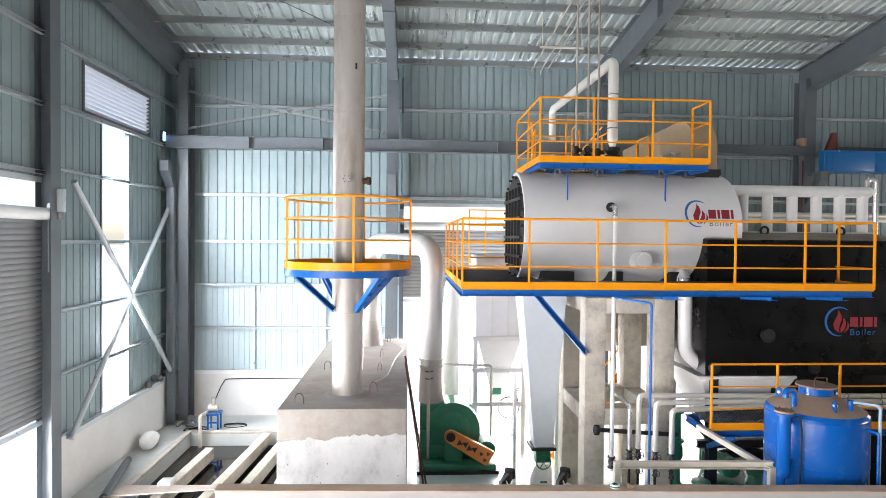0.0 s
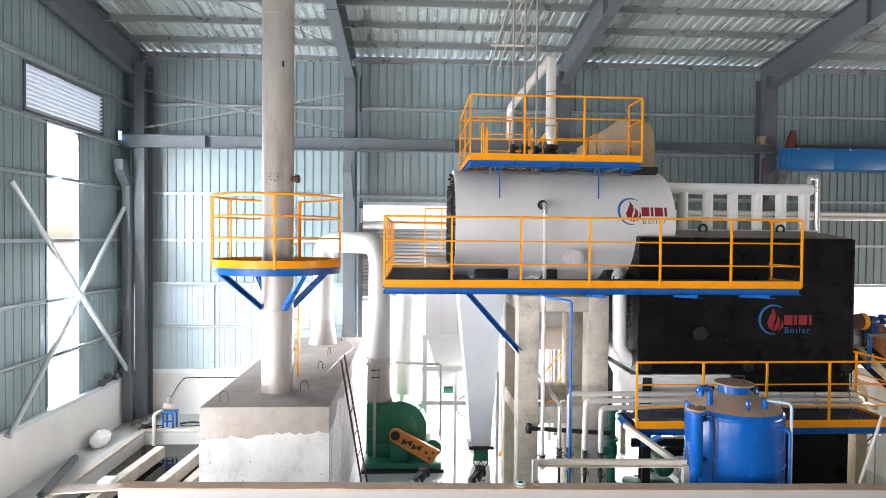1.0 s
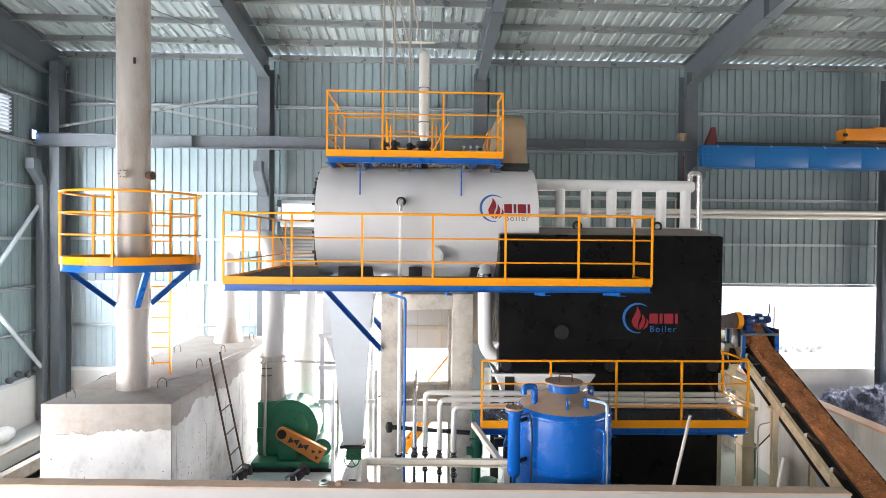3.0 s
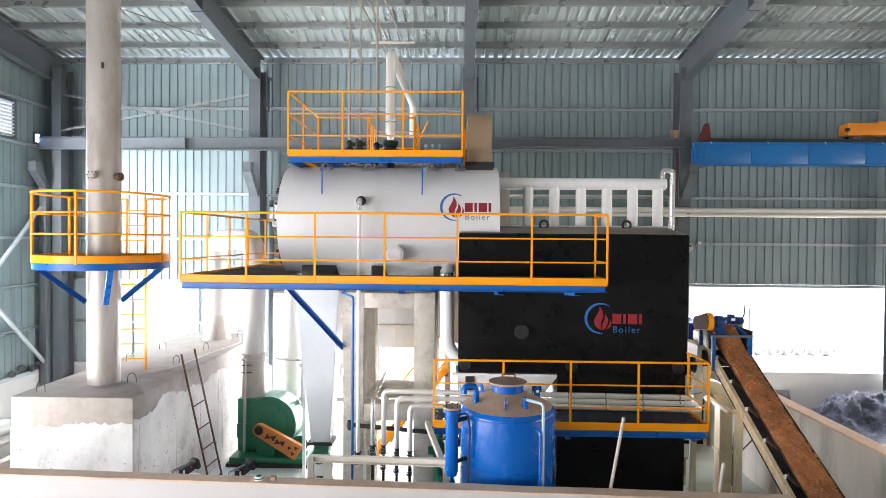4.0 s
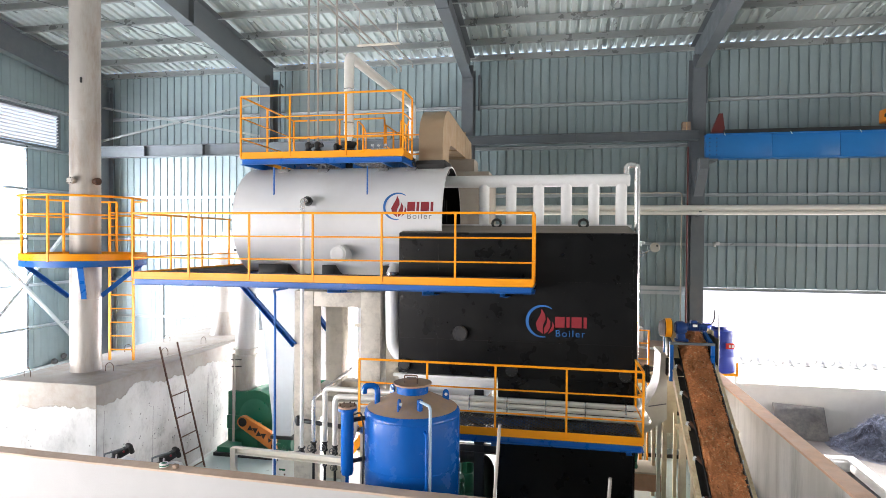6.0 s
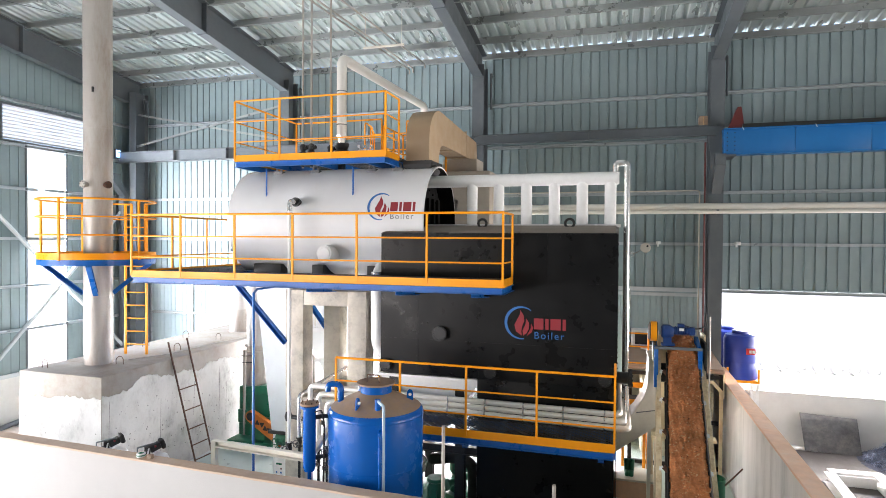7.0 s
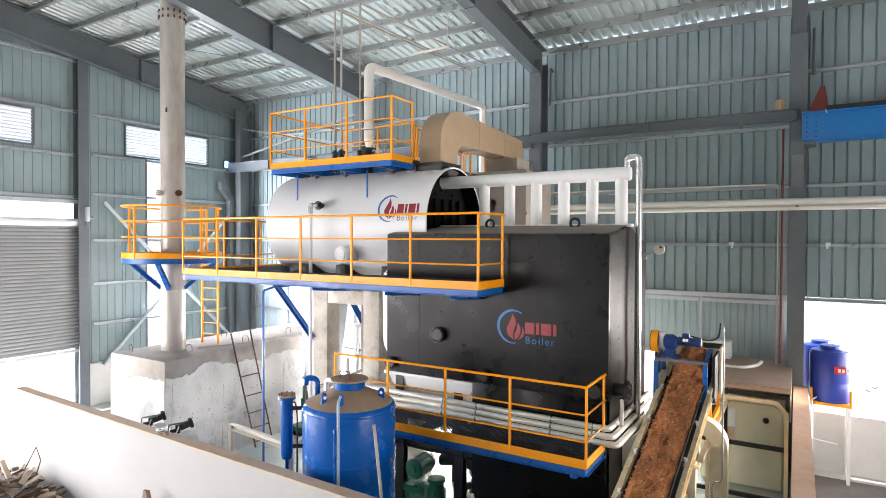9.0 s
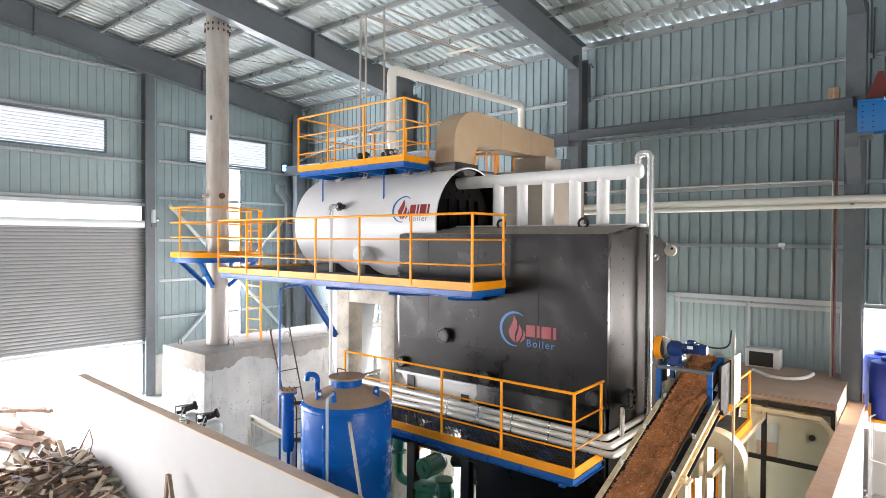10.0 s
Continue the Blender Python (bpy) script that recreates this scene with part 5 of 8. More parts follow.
part("pipe", rod(bmesh.new(), (3.35, 10.2, 1.72), (4.75, 10.0, 1.68), 0.04, n=12), M_BLACKPART, hb)
part("valve", lathe(bmesh.new(), (3.35, 10.18, 1.72), [(0.05, -0.08), (0.07, 0), (0.05, 0.08)], 12), M_BLACKPART, hb)
# thin blue pipe
bl = thing("blue_pipe", (3.66, 8.64, 0), "thin blue painted pipe dropping from the walkway", "pipe")
part("pipe", tube(bmesh.new(), [(3.66, 8.64, 0.0), (3.66, 8.64, 4.14), (3.4, 9.12, 4.16), (3.4, 9.6, 4.16)], 0.02, 0.05, n=8), M_BLUE, bl)
# white pipe trestle before the boiler
pt = thing("pipe_support", (4.1, 8.2, 0), "pale painted steel angle frame in front of the boiler", "support frame")
part("beam", section(bmesh.new(), (3.09, 8.44, 1.78), (5.1, 7.85, 1.98), c_outline(0.08, 0.1, 0.01)), M_CREAMGREY, pt)
part("leg", bar(bmesh.new(), (3.09, 8.44, 0), (3.09, 8.44, 1.82), 0.08, 0.08), M_CREAMGREY, pt)
part("leg", bar(bmesh.new(), (5.08, 7.86, 0), (5.08, 7.86, 1.95), 0.08, 0.08), M_CREAMGREY, pt)
part("beam", bar(bmesh.new(), (5.05, 7.9, 1.92), (4.75, 9.3, 2.05), 0.07, 0.08), M_CREAMGREY, pt)
part("brace", bar(bmesh.new(), (3.12, 8.43, 1.55), (3.5, 8.33, 0.6), 0.03, 0.03), M_CREAMGREY, pt)


# pumps under the furnace
def pump(at, label, turn=0):
    """An upright inline pump with motor."""
    p = thing("pump", at, label, "pump", "green pumps")
    x, y, z = at
    part("base", boxed(x - 0.28, x + 0.28, y - 0.2, y + 0.2, 0.0, 0.1, bevel=0.01), M_GREEN, p)
    part("motor", lathe(bmesh.new(), (x, y, 0), [(0.0, 0.1), (0.16, 0.1), (0.18, 0.2), (0.12, 0.42), (0.15, 0.46), (0.15, 0.8), (0.13, 0.84), (0.13, 0.9), (0.16, 0.92), (0.15, 0.97), (0.0, 0.98)], 20), M_GREEN, p)
    for i in range(10):
        a = i * math.pi / 5
        part("fin", bar(bmesh.new(), (x + 0.155 * math.cos(a), y + 0.155 * math.sin(a), 0.48), (x + 0.155 * math.cos(a), y + 0.155 * math.sin(a), 0.79), 0.012, 0.03, up=(0, 1, 0)), M_GREEN, p)
    part("port", rod(bmesh.new(), (x - 0.34, y, 0.3), (x + 0.34, y, 0.3), 0.07, n=14), M_GREEN, p)
    part("flange", rod(bmesh.new(), (x + 0.3, y, 0.3), (x + 0.35, y, 0.3), 0.12, n=16), M_GREEN, p)
    part("flange", rod(bmesh.new(), (x - 0.35, y, 0.3), (x - 0.3, y, 0.3), 0.12, n=16), M_GREEN, p)
    return p


p0 = pump((5.05, 9.75, 0), "green painted upright pump under the furnace walkway")
copy_thing(p0, pose(6.23, 10.12, 0))
copy_thing(p0, pose(6.2, 11.7, 0, 0, 0, 60))
gp = thing("green_pipework", (4.9, 10.4, 0), "bright green pump pipework with flanged valve and elbow", "pipe")
part("riser", tube(bmesh.new(), [(4.9, 10.4, 2.0), (4.9, 10.4, 0.55), (5.4, 10.4, 0.55)], 0.085, 0.2, n=18), M_GREEN, gp)
for z in (1.98, 1.45, 1.05):
    part("flange", rod(bmesh.new(), (4.9, 10.4, z - 0.02), (4.9, 10.4, z + 0.02), 0.14, n=20), M_GREEN, gp)
part("valve_body", lathe(bmesh.new(), (4.9, 10.4, 1.25), [(0.085, -0.16), (0.12, -0.08), (0.12, 0.08), (0.085, 0.16)], 20), M_GREEN, gp)
part("gearbox", boxed(4.72, 4.84, 10.28, 10.4, 1.18, 1.32, bevel=0.01), M_GREEN, gp)
part("pump_body", rod(bmesh.new(), (5.4, 10.4, 0.55), (5.5, 10.4, 0.55), 0.22, n=24), M_GREEN, gp)
part("foot", boxed(5.3, 5.6, 10.3, 10.5, 0.0, 0.36), M_GREEN, gp)
part("support", rod(bmesh.new(), (5.15, 10.4, 0.0), (5.15, 10.4, 0.48), 0.05, n=12), M_WHITEPIPE, gp)
mt = thing("feed_motor", (5.78, 10.3, 0), "dark green round pump motor on a pedestal", "motor")
part("bed", boxed(5.56, 6.0, 10.08, 10.62, 0.62, 0.74, bevel=0.02), M_GREEN, mt)
part("housing", lathe(bmesh.new(), (5.78, 0, 1.03), [(0.0, 10.06), (0.15, 10.07), (0.18, 10.1), (0.18, 10.2), (0.16, 10.22), (0.16, 10.5), (0.0, 10.52)], 28, "y"), M_GREEN, mt)
part("hub", rod(bmesh.new(), (5.78, 10.02, 1.03), (5.78, 10.07, 1.03), 0.07, n=18), M_GREEN, mt)
part("fan_cover", rod(bmesh.new(), (5.78, 10.5, 1.03), (5.78, 10.6, 1.03), 0.17, 0.14, n=24), M_BLACKPART, mt)
for i in range(8):
    a = i * math.pi / 4 + 0.2
    c = Vector((5.78 + 0.172 * math.cos(a), 10.22, 1.03 + 0.172 * math.sin(a)))
    part("fin", bar(bmesh.new(), c, c + Vector((0, 0.26, 0)), 0.012, 0.03), M_GREEN, mt)
for x in (5.62, 5.94):
    part("foot", boxed(x - 0.04, x + 0.04, 10.12, 10.58, 0, 0.62), M_GREEN, mt)
eb = thing("suction_pipe", (6.74, 10.7, 0), "black rubber-lined pipe bend under the furnace", "pipe")
part("pipe", tube(bmesh.new(), [(5.95, 10.75, 1.02), (6.4, 10.72, 1.12), (6.74, 10.7, 1.05), (6.74, 10.7, 0.0)], 0.1, 0.2, n=16), M_RUBBER, eb)


# ---- flue block, stack and fan ----
flue = thing("flue_block", (-1.0, 11.8, 0), "long raw concrete flue block with patchy white render", "flue")
part("block", boxed(-2.04, -0.02, 9.25, 15.7, 0, 2.4, bevel=0.02), M_FLUE, flue)
rng = random.Random(4)


def ragged(n, length, base, swing, seed):
    """A ragged upper edge: broad swings with small chips."""
    out = []
    for i in range(n):
        s = length * i / (n - 1)
        out.append(base + swing * noise.noise((s * 0.8, seed, 0)) + swing * 0.45 * noise.noise((s * 2.9, seed, 4)) + 0.05 * noise.noise((s * 9, seed, 8)) + 0.025 * noise.noise((s * 27, seed, 2)))
    return out


def render_coat(bm, p, along, out, length, tops, bottoms):
    """A thin coat of render with a ragged upper edge."""
    p, along, out = Vector(p), Vector(along), Vector(out) * 0.008
    n = len(tops)
    lo = [bm.verts.new(p + along * (length * i / (n - 1)) + out + Vector((0, 0, b))) for i, b in enumerate(bottoms)]
    hi = [bm.verts.new(p + along * (length * i / (n - 1)) + out + Vector((0, 0, t))) for i, t in enumerate(tops)]
    hb = [bm.verts.new(v.co - out * 1.2 + Vector((0, 0, 0.006))) for v in hi]
    for i in range(n - 1):
        bm.faces.new((lo[i], lo[i + 1], hi[i + 1], hi[i]))
        bm.faces.new((hi[i], hi[i + 1], hb[i + 1], hb[i]))


bm = bmesh.new()
render_coat(bm, (-2.04, 9.25, 0), (1, 0, 0), (0, -1, 0), 2.02, ragged(101, 2.02, 1.93, 0.12, 2.3), [0.0] * 101)
part("render_coat", bm, M_RENDER, flue, "whitish ragged render coat")
bm = bmesh.new()
render_coat(bm, (-0.02, 9.25, 0), (0, 1, 0), (1, 0, 0), 6.4, ragged(260, 6.4, 2.02, 0.26, 7.7), [0.0] * 260)
part("render_coat", bm, M_RENDER, flue, "whitish ragged render coat")
bm = bmesh.new()
for yv, z0, z1 in ((9.4, 0.9, 1.9), (10.7, 0.2, 1.62), (11.72, 1.0, 1.75), (12.6, 0.7, 1.9), (12.85, 0.3, 1.5), (13.9, 0.5, 1.7)):
    bar(bm, (-0.012, yv, z0), (-0.012, yv + 0.03, z1), 0.005, 0.004, up=(0, 1, 0))
tagged(part("form_joint", bm, M_DARKPLATE, flue, "dark board joints in the render"), kind="stuff")
bm = bmesh.new()
for i in range(150):
    y, z = rng.uniform(9.4, 15.3), rng.uniform(0.2, 1.75)
    rod(bm, (-0.02, y, z), (-0.009, y, z), rng.choice((0.005, 0.007, 0.009, 0.016)), n=5)
for i in range(10):
    x, z = rng.uniform(-1.9, -0.1), rng.uniform(0.2, 1.7)
    rod(bm, (x, 9.25, z), (x, 9.239, z), rng.uniform(0.005, 0.014), n=5)
tagged(part("pock_marks", bm, M_DARKPLATE, flue, "small dark pock marks"), kind="stuff")
bm = bmesh.new()
for i in range(30):
    y, z = 9.5 + (i % 12) * 0.5 + rng.uniform(-0.08, 0.08), 0.5 + (i // 12) * 0.45 + rng.uniform(-0.05, 0.05)
    rod(bm, (-0.02, y, z), (-0.0095, y, z), 0.011, n=7)
tagged(part("form_holes", bm, M_DARKPLATE, flue, "dark form tie holes"), kind="stuff")
for x, y, t in ((-1.75, 9.55, 0), (-0.6, 10.25, 30), (-0.57, 11.85, 60), (-1.64, 12.04, 30), (-0.6, 13.35, 70), (-1.64, 13.4, 40), (-0.5, 15.2, 60)):
    c, s = math.cos(radians(t)) * 0.07, math.sin(radians(t)) * 0.07
    part("rebar_loop", tube(bmesh.new(), [(x - c, y - s, 2.38), (x - c, y - s, 2.52), (x - c * 0.4, y - s * 0.4, 2.57), (x + c * 0.4, y + s * 0.4, 2.57), (x + c, y + s, 2.5), (x + c, y + s, 2.38)], 0.0065, 0.03, n=6), M_RUST, flue, "rusty rebar loop")

CX, CY = -1.04, 10.15
stack = thing("chimney_stack", (CX, CY, 2.4), "tall stained steel chimney stack standing on the concrete flue", "chimney")
zs = [2.4, 3.81, 5.82, 7.2, 8.82, 10.2]
for a, b in zip(zs, zs[1:] + [12.6]):
    part("section", lathe(bmesh.new(), (CX, CY, 0), [(0.262, a + 0.004), (0.266, a + 0.006), (0.266, b - 0.006), (0.262, b - 0.002)], 44), M_STACK, stack)
for z in zs[1:-1]:
    part("weld_band", lathe(bmesh.new(), (CX, CY, 0), [(0.262, z - 0.014), (0.2705, z - 0.01), (0.2705, z + 0.01), (0.262, z + 0.014)], 44), M_STACK, stack)
bm = lathe(bmesh.new(), (CX, CY, 0), [(0.262, 10.12), (0.31, 10.12), (0.31, 10.15), (0.262, 10.15)], 44)
lathe(bm, (CX, CY, 0), [(0.262, 10.16), (0.31, 10.16), (0.31, 10.19), (0.262, 10.19)], 44)
fl = part("flange", bm, M_STACK, stack)
part("bolts", bolts(bmesh.new(), (CX, CY, 10.06), 0.29, 14, "z", 0.018, 0.2), M_RUST, fl, "rusty bolts")
part("foot_ring", lathe(bmesh.new(), (CX, CY, 0), [(0.262, 2.43), (0.29, 2.415), (0.4, 2.405), (0.42, 2.39)], 40), M_FLUE, stack, "mortar collar")
for dx, dy, m in ((0.0, -0.28, M_STACK), (0.272, -0.068, M_RUST)):
    c = Vector((CX + dx * 0.9, CY + dy * 0.9, 6.06))
    d = Vector((dx, dy, 0)).normalized()
    bm = rod(bmesh.new(), c, c + d * 0.11, 0.05, n=14)
    rod(bm, c + d * 0.08, c + d * 0.1, 0.072, n=18)
    rod(bm, c + d * 0.104, c + d * 0.124, 0.072, n=18)
    sp_ = part("sample_port", bm, m, stack, "bolted flanged sample port")
    bm = bmesh.new()
    side = Vector((-d.y, d.x, 0))
    for i in range(6):
        o = side * 0.055 * math.cos(i * math.pi / 3) + Vector((0, 0, 0.055 * math.sin(i * math.pi / 3)))
        rod(bm, c + o + d * 0.07, c + o + d * 0.14, 0.009, n=6)
    tagged(part("bolts", bm, M_BLACKPART, sp_), kind="stuff")
part("cleaning_slot", boxed(CX + 0.12, CX + 0.15, CY - 0.262, CY - 0.235, 7.9, 8.0), M_BLACKPART, stack)

PR = 1.06
sp = thing("stack_platform", (CX, CY, 4.46), "round orange-railed blue platform bracketed to the chimney", "walkway")
NSEG = 32
bm = lathe(bmesh.new(), (CX, CY, 0), [(0.3, 4.6), (PR - 0.02, 4.6), (PR - 0.02, 4.575), (0.3, 4.575), (0.3, 4.6)], NSEG)
part("deck", bm, M_GRATE, sp, "dark deck plate")
part("edge_ring", lathe(bmesh.new(), (CX, CY, 0), [(PR - 0.07, 4.46), (PR, 4.46), (PR, 4.572), (PR - 0.07, 4.572), (PR - 0.07, 4.46)], NSEG), M_BLUE, sp)
part("kick_plate", lathe(bmesh.new(), (CX, CY, 0), [(PR - 0.008, 4.575), (PR + 0.006, 4.575), (PR + 0.006, 4.7), (PR - 0.008, 4.7), (PR - 0.008, 4.575)], NSEG), M_ORANGE, sp)
for h in (5.74, 5.4, 5.05):
    pts = [(CX + PR * math.cos(radians(a)), CY + PR * math.sin(radians(a)), h) for a in range(100, 441, 10)]
    part("rail", tube(bmesh.new(), pts, 0.02 if h > 5.5 else 0.015, n=8), M_ORANGE, sp)
for a in (100, 153, 207, 280, 358, 440):
    x, y = CX + PR * math.cos(radians(a)), CY + PR * math.sin(radians(a))
    part("post", boxed(x - 0.018, x + 0.018, y - 0.018, y + 0.018, 4.56, 5.74), M_ORANGE, sp)
for a in (217, 307, 37, 127):
    c, s = math.cos(radians(a)), math.sin(radians(a))
    br = part("bracket", section(bmesh.new(), (CX + 0.96 * c, CY + 0.96 * s, 4.47), (CX + 0.27 * c, CY + 0.27 * s, 3.86), c_outline(0.085, 0.085, 0.012)), M_BLUE, sp)
    part("arm", bar(bmesh.new(), (CX + 0.26 * c, CY + 0.26 * s, 4.5), (CX + 1.0 * c, CY + 1.0 * s, 4.5), 0.07, 0.08), M_BLUE, sp)
lad = thing("stack_ladder", (-1.15, 11.25, 2.4), "orange painted steel ladder from the flue up to the platform", "ladder")
for x, y in ((-1.4, 11.2), (-0.9, 11.28)):
    part("stile", bar(bmesh.new(), (x, y, 2.4), (x, y, 5.75), 0.03, 0.05, up=(0, 1, 0)), M_ORANGE, lad)
for i in range(11):
    part("rung", rod(bmesh.new(), (-1.4, 11.2, 2.62 + i * 0.29), (-0.9, 11.28, 2.62 + i * 0.29), 0.014, n=8), M_ORANGE, lad)

ld = thing("rusty_ladder", (0.37, 11.6, 0), "rusty rebar ladder leaning against the flue block", "ladder")
FEET = (Vector((0.36, 11.36, 0)), Vector((0.4, 11.86, 0)))
TIPS = (Vector((-0.05, 10.98, 2.77)), Vector((-0.06, 11.56, 2.77)))
for a, b in zip(FEET, TIPS):
    part("stile", rod(bmesh.new(), a, b, 0.019, n=8), M_RUST, ld)
for t in (0.05, 0.17, 0.3, 0.45, 0.62):
    part("rung", rod(bmesh.new(), FEET[0].lerp(TIPS[0], t), FEET[1].lerp(TIPS[1], t), 0.013, n=6), M_RUST, ld)

# flue duct over to the fan
ud = thing("exhaust_duct", (-0.2, 14.2, 1.6), "pale steel exhaust duct arching from the flue down to the fan", "duct")
part("duct", tube(bmesh.new(), [(-0.98, 14.87, 3.0), (-0.98, 14.87, 4.95), (0.53, 13.38, 4.95), (0.53, 13.38, 2.3)], 0.255, 0.5, n=28, steps=8), M_DUCT, ud)
part("stub", lathe(bmesh.new(), (-0.98, 14.87, 0), [(0.36, 2.4), (0.34, 2.45), (0.26, 3.02)], 28), M_STACK, ud, "rust-stained tapered stub")
part("reducer", lathe(bmesh.new(), (0.53, 13.38, 0), [(0.255, 2.34), (0.29, 1.37)], 28), M_STACK, ud)
for z in (2.2, 2.34):
    part("flange", lathe(bmesh.new(), (0.53, 13.38, 0), [(0.255, z - 0.02), (0.3, z - 0.02), (0.3, z + 0.015), (0.255, z + 0.015)], 28), M_STACK, ud)
d2 = thing("flue_riser", (1.08, 14.57, 0), "white upright duct behind the fan", "duct")
part("duct", tube(bmesh.new(), [(1.08, 14.57, 0.3), (1.08, 14.57, 4.1), (1.7, 14.57, 4.1)], 0.2, 0.35, n=24), M_DUCT, d2)
part("foot", boxed(0.85, 1.31, 14.35, 14.8, 0, 0.3), M_CONC, d2)

fan = thing("induced_draught_fan", (1.1, 13.1, 0), "green centrifugal fan with an orange belt guard", "fan")
bm = bmesh.new()
pts = []
for i in range(40):
    a = radians(180 - i * 8.2)
    r = 0.56 + 0.14 * i / 40
    pts.append((0.98 + r * math.cos(a), 0.84 + r * math.sin(a)))
a0 = [bm.verts.new((x, 12.95, z)) for x, z in pts]
a1 = [bm.verts.new((x, 13.6, z)) for x, z in pts]
bm.faces.new(a0), bm.faces.new(a1[::-1])
for i in range(len(pts)):
    j = (i + 1) % len(pts)
    bm.faces.new((a0[i], a1[i], a1[j], a0[j]))
part("scroll", bm, M_GREEN, fan)
part("outlet", boxed(0.27, 0.83, 13.0, 13.62, 0.24, 1.37, bevel=0.02), M_GREEN, fan)
part("base", boxed(0.26, 1.92, 12.55, 13.7, 0.08, 0.2, bevel=0.01), M_GREEN, fan)
part("pedestal", boxed(0.3, 1.65, 12.93, 13.5, 0.2, 0.5, bevel=0.03), M_GREEN, fan)
part("front_plate", boxed(0.28, 0.8, 12.935, 12.995, 0.5, 0.82, bevel=0.01), M_GREEN, fan)
part("plinth", boxed(0.2, 1.98, 12.5, 13.75, 0.0, 0.08), M_BLACKPART, fan)
part("inlet_cone", lathe(bmesh.new(), (1.0, 12.9, 0.84), [(0.42, 0.06), (0.3, 0.0), (0.0, -0.02)], 28, "y"), M_GREEN, fan)
bm = bmesh.new()
p, q = Vector((0.93, 12.6, 0.82)), Vector((1.64, 12.6, 0.42))
d = (q - p).normalized()
up = Vector((-d.z, 0, d.x))
ring = [p + up * 0.135 * math.cos(a) - d * 0.135 * math.sin(a) for a in [i * math.pi / 8 for i in range(9)]] + [q - up * 0.17, q - up * 0.17 + d * 0.18, q + up * 0.17 + d * 0.18, q + up * 0.17]
fa = [bm.verts.new((v.x, 12.5, v.z)) for v in ring]
fb = [bm.verts.new((v.x, 12.62, v.z)) for v in ring]
bm.faces.new(fa), bm.faces.new(fb[::-1])
for i in range(len(ring)):
    j = (i + 1) % len(ring)
    bm.faces.new((fa[i], fb[i], fb[j], fa[j]))
bg = part("belt_guard", bm, M_GUARD, fan, "orange sheet belt guard")
for k in range(3):
    c = q + d * 0.03 + Vector((0.085 * math.cos(k * 2.1 + 0.5), 0, 0.085 * math.sin(k * 2.1 + 0.5)))
    part("vent_slot", rod(bmesh.new(), (c.x, 12.494, c.z), (c.x, 12.51, c.z), 0.055, n=3), M_BLACKPART, bg, "dark cut-out")
part("vent_slot", rod(bmesh.new(), (p.x, 12.494, p.z), (p.x, 12.51, p.z), 0.1, n=20), M_BLACKPART, bg, "dark cut-out")
for k, (s, turn) in enumerate(((0.23, 0.0), (0.35, 1.05), (0.47, 0.0), (0.58, 1.05))):
    c = p + d * s + up * (0.02 if k % 2 else -0.02)
    bm = bmesh.new()
    ring = [c + (d * math.cos(turn + i * 2.094) + up * math.sin(turn + i * 2.094)) * 0.08 for i in range(3)]
    plate(bm, [(v.x, 12.495, v.z) for v in ring], 0.004)
    part("vent_slot", bm, M_BLACKPART, bg, "dark cut-out")
part("motor", rod(bmesh.new(), (1.75, 12.75, 0.45), (1.75, 13.3, 0.45), 0.19, n=20), M_GREEN, fan)
part("bearing_stand", boxed(0.8, 1.2, 12.68, 12.9, 0.2, 0.72, bevel=0.02), M_GREEN, fan)
part("guard_post", rod(bmesh.new(), (0.455, 12.95, 0.08), (0.455, 12.95, 2.28), 0.036, n=12), M_STACK, fan, "bare steel post")
for z in (1.98, 2.14):
    part("clamp", tube(bmesh.new(), [(0.38, 12.95, z), (0.455, 12.9, z), (0.56, 13.1, z - 0.03)], 0.012, 0.02, n=6), M_BLACKPART, fan)

# dust collector behind
dc = thing("dust_collector", (2.15, 14.3, 0), "grey panelled dust collector on a steel frame", "dust collector")
part("casing", boxed(1.58, 2.72, 13.7, 15.0, 2.75, 4.7, bevel=0.01), M_CLAD, dc)
bm = bmesh.new()
a = [bm.verts.new(p) for p in ((1.62, 13.74, 2.75), (2.68, 13.74, 2.75), (2.68, 14.96, 2.75), (1.62, 14.96, 2.75))]
b = [bm.verts.new(p) for p in ((2.0, 14.2, 1.45), (2.35, 14.2, 1.45), (2.35, 14.55, 1.45), (2.0, 14.55, 1.45))]
bm.faces.new(a), bm.faces.new(b[::-1])
for i in range(4):
    bm.faces.new((a[i], b[i], b[(i + 1) % 4], a[(i + 1) % 4]))
part("hopper", bm, M_CLAD, dc)
part("hopper_valve", rod(bmesh.new(), (2.05, 14.38, 1.35), (2.3, 14.38, 1.35), 0.12, n=14), M_GREEN, dc)
for x, y in ((1.58, 13.72), (2.72, 13.72), (1.58, 14.98), (2.72, 14.98)):
    part("leg", boxed(x - 0.05, x + 0.05, y - 0.05, y + 0.05, 0, 2.76), M_CLAD, dc)
for z in (2.75, 2.0, 1.2):
    part("cross_beam", boxed(1.5, 2.8, 13.64, 13.7, z - 0.05, z + 0.05), M_CLAD, dc)
for x in (1.96, 2.34):
    part("panel_seam", boxed(x - 0.01, x + 0.01, 13.69, 13.7, 2.8, 4.65), M_CREAMGREY, dc)
bk = thing("walk_rail", (1.955, 13.66, 0), "pale pipe handrail behind the fan", "handrail")
part("rail", tube(bmesh.new(), [(1.955, 13.66, 0.0), (1.955, 13.66, 2.11), (0.9, 13.85, 2.11), (0.84, 14.2, 2.11)], 0.03, 0.08, n=10), M_STACK, bk)
by = thing("bicycle", (3.2, 16.4, 0), "parked bicycle beyond the dust collector", "bicycle")
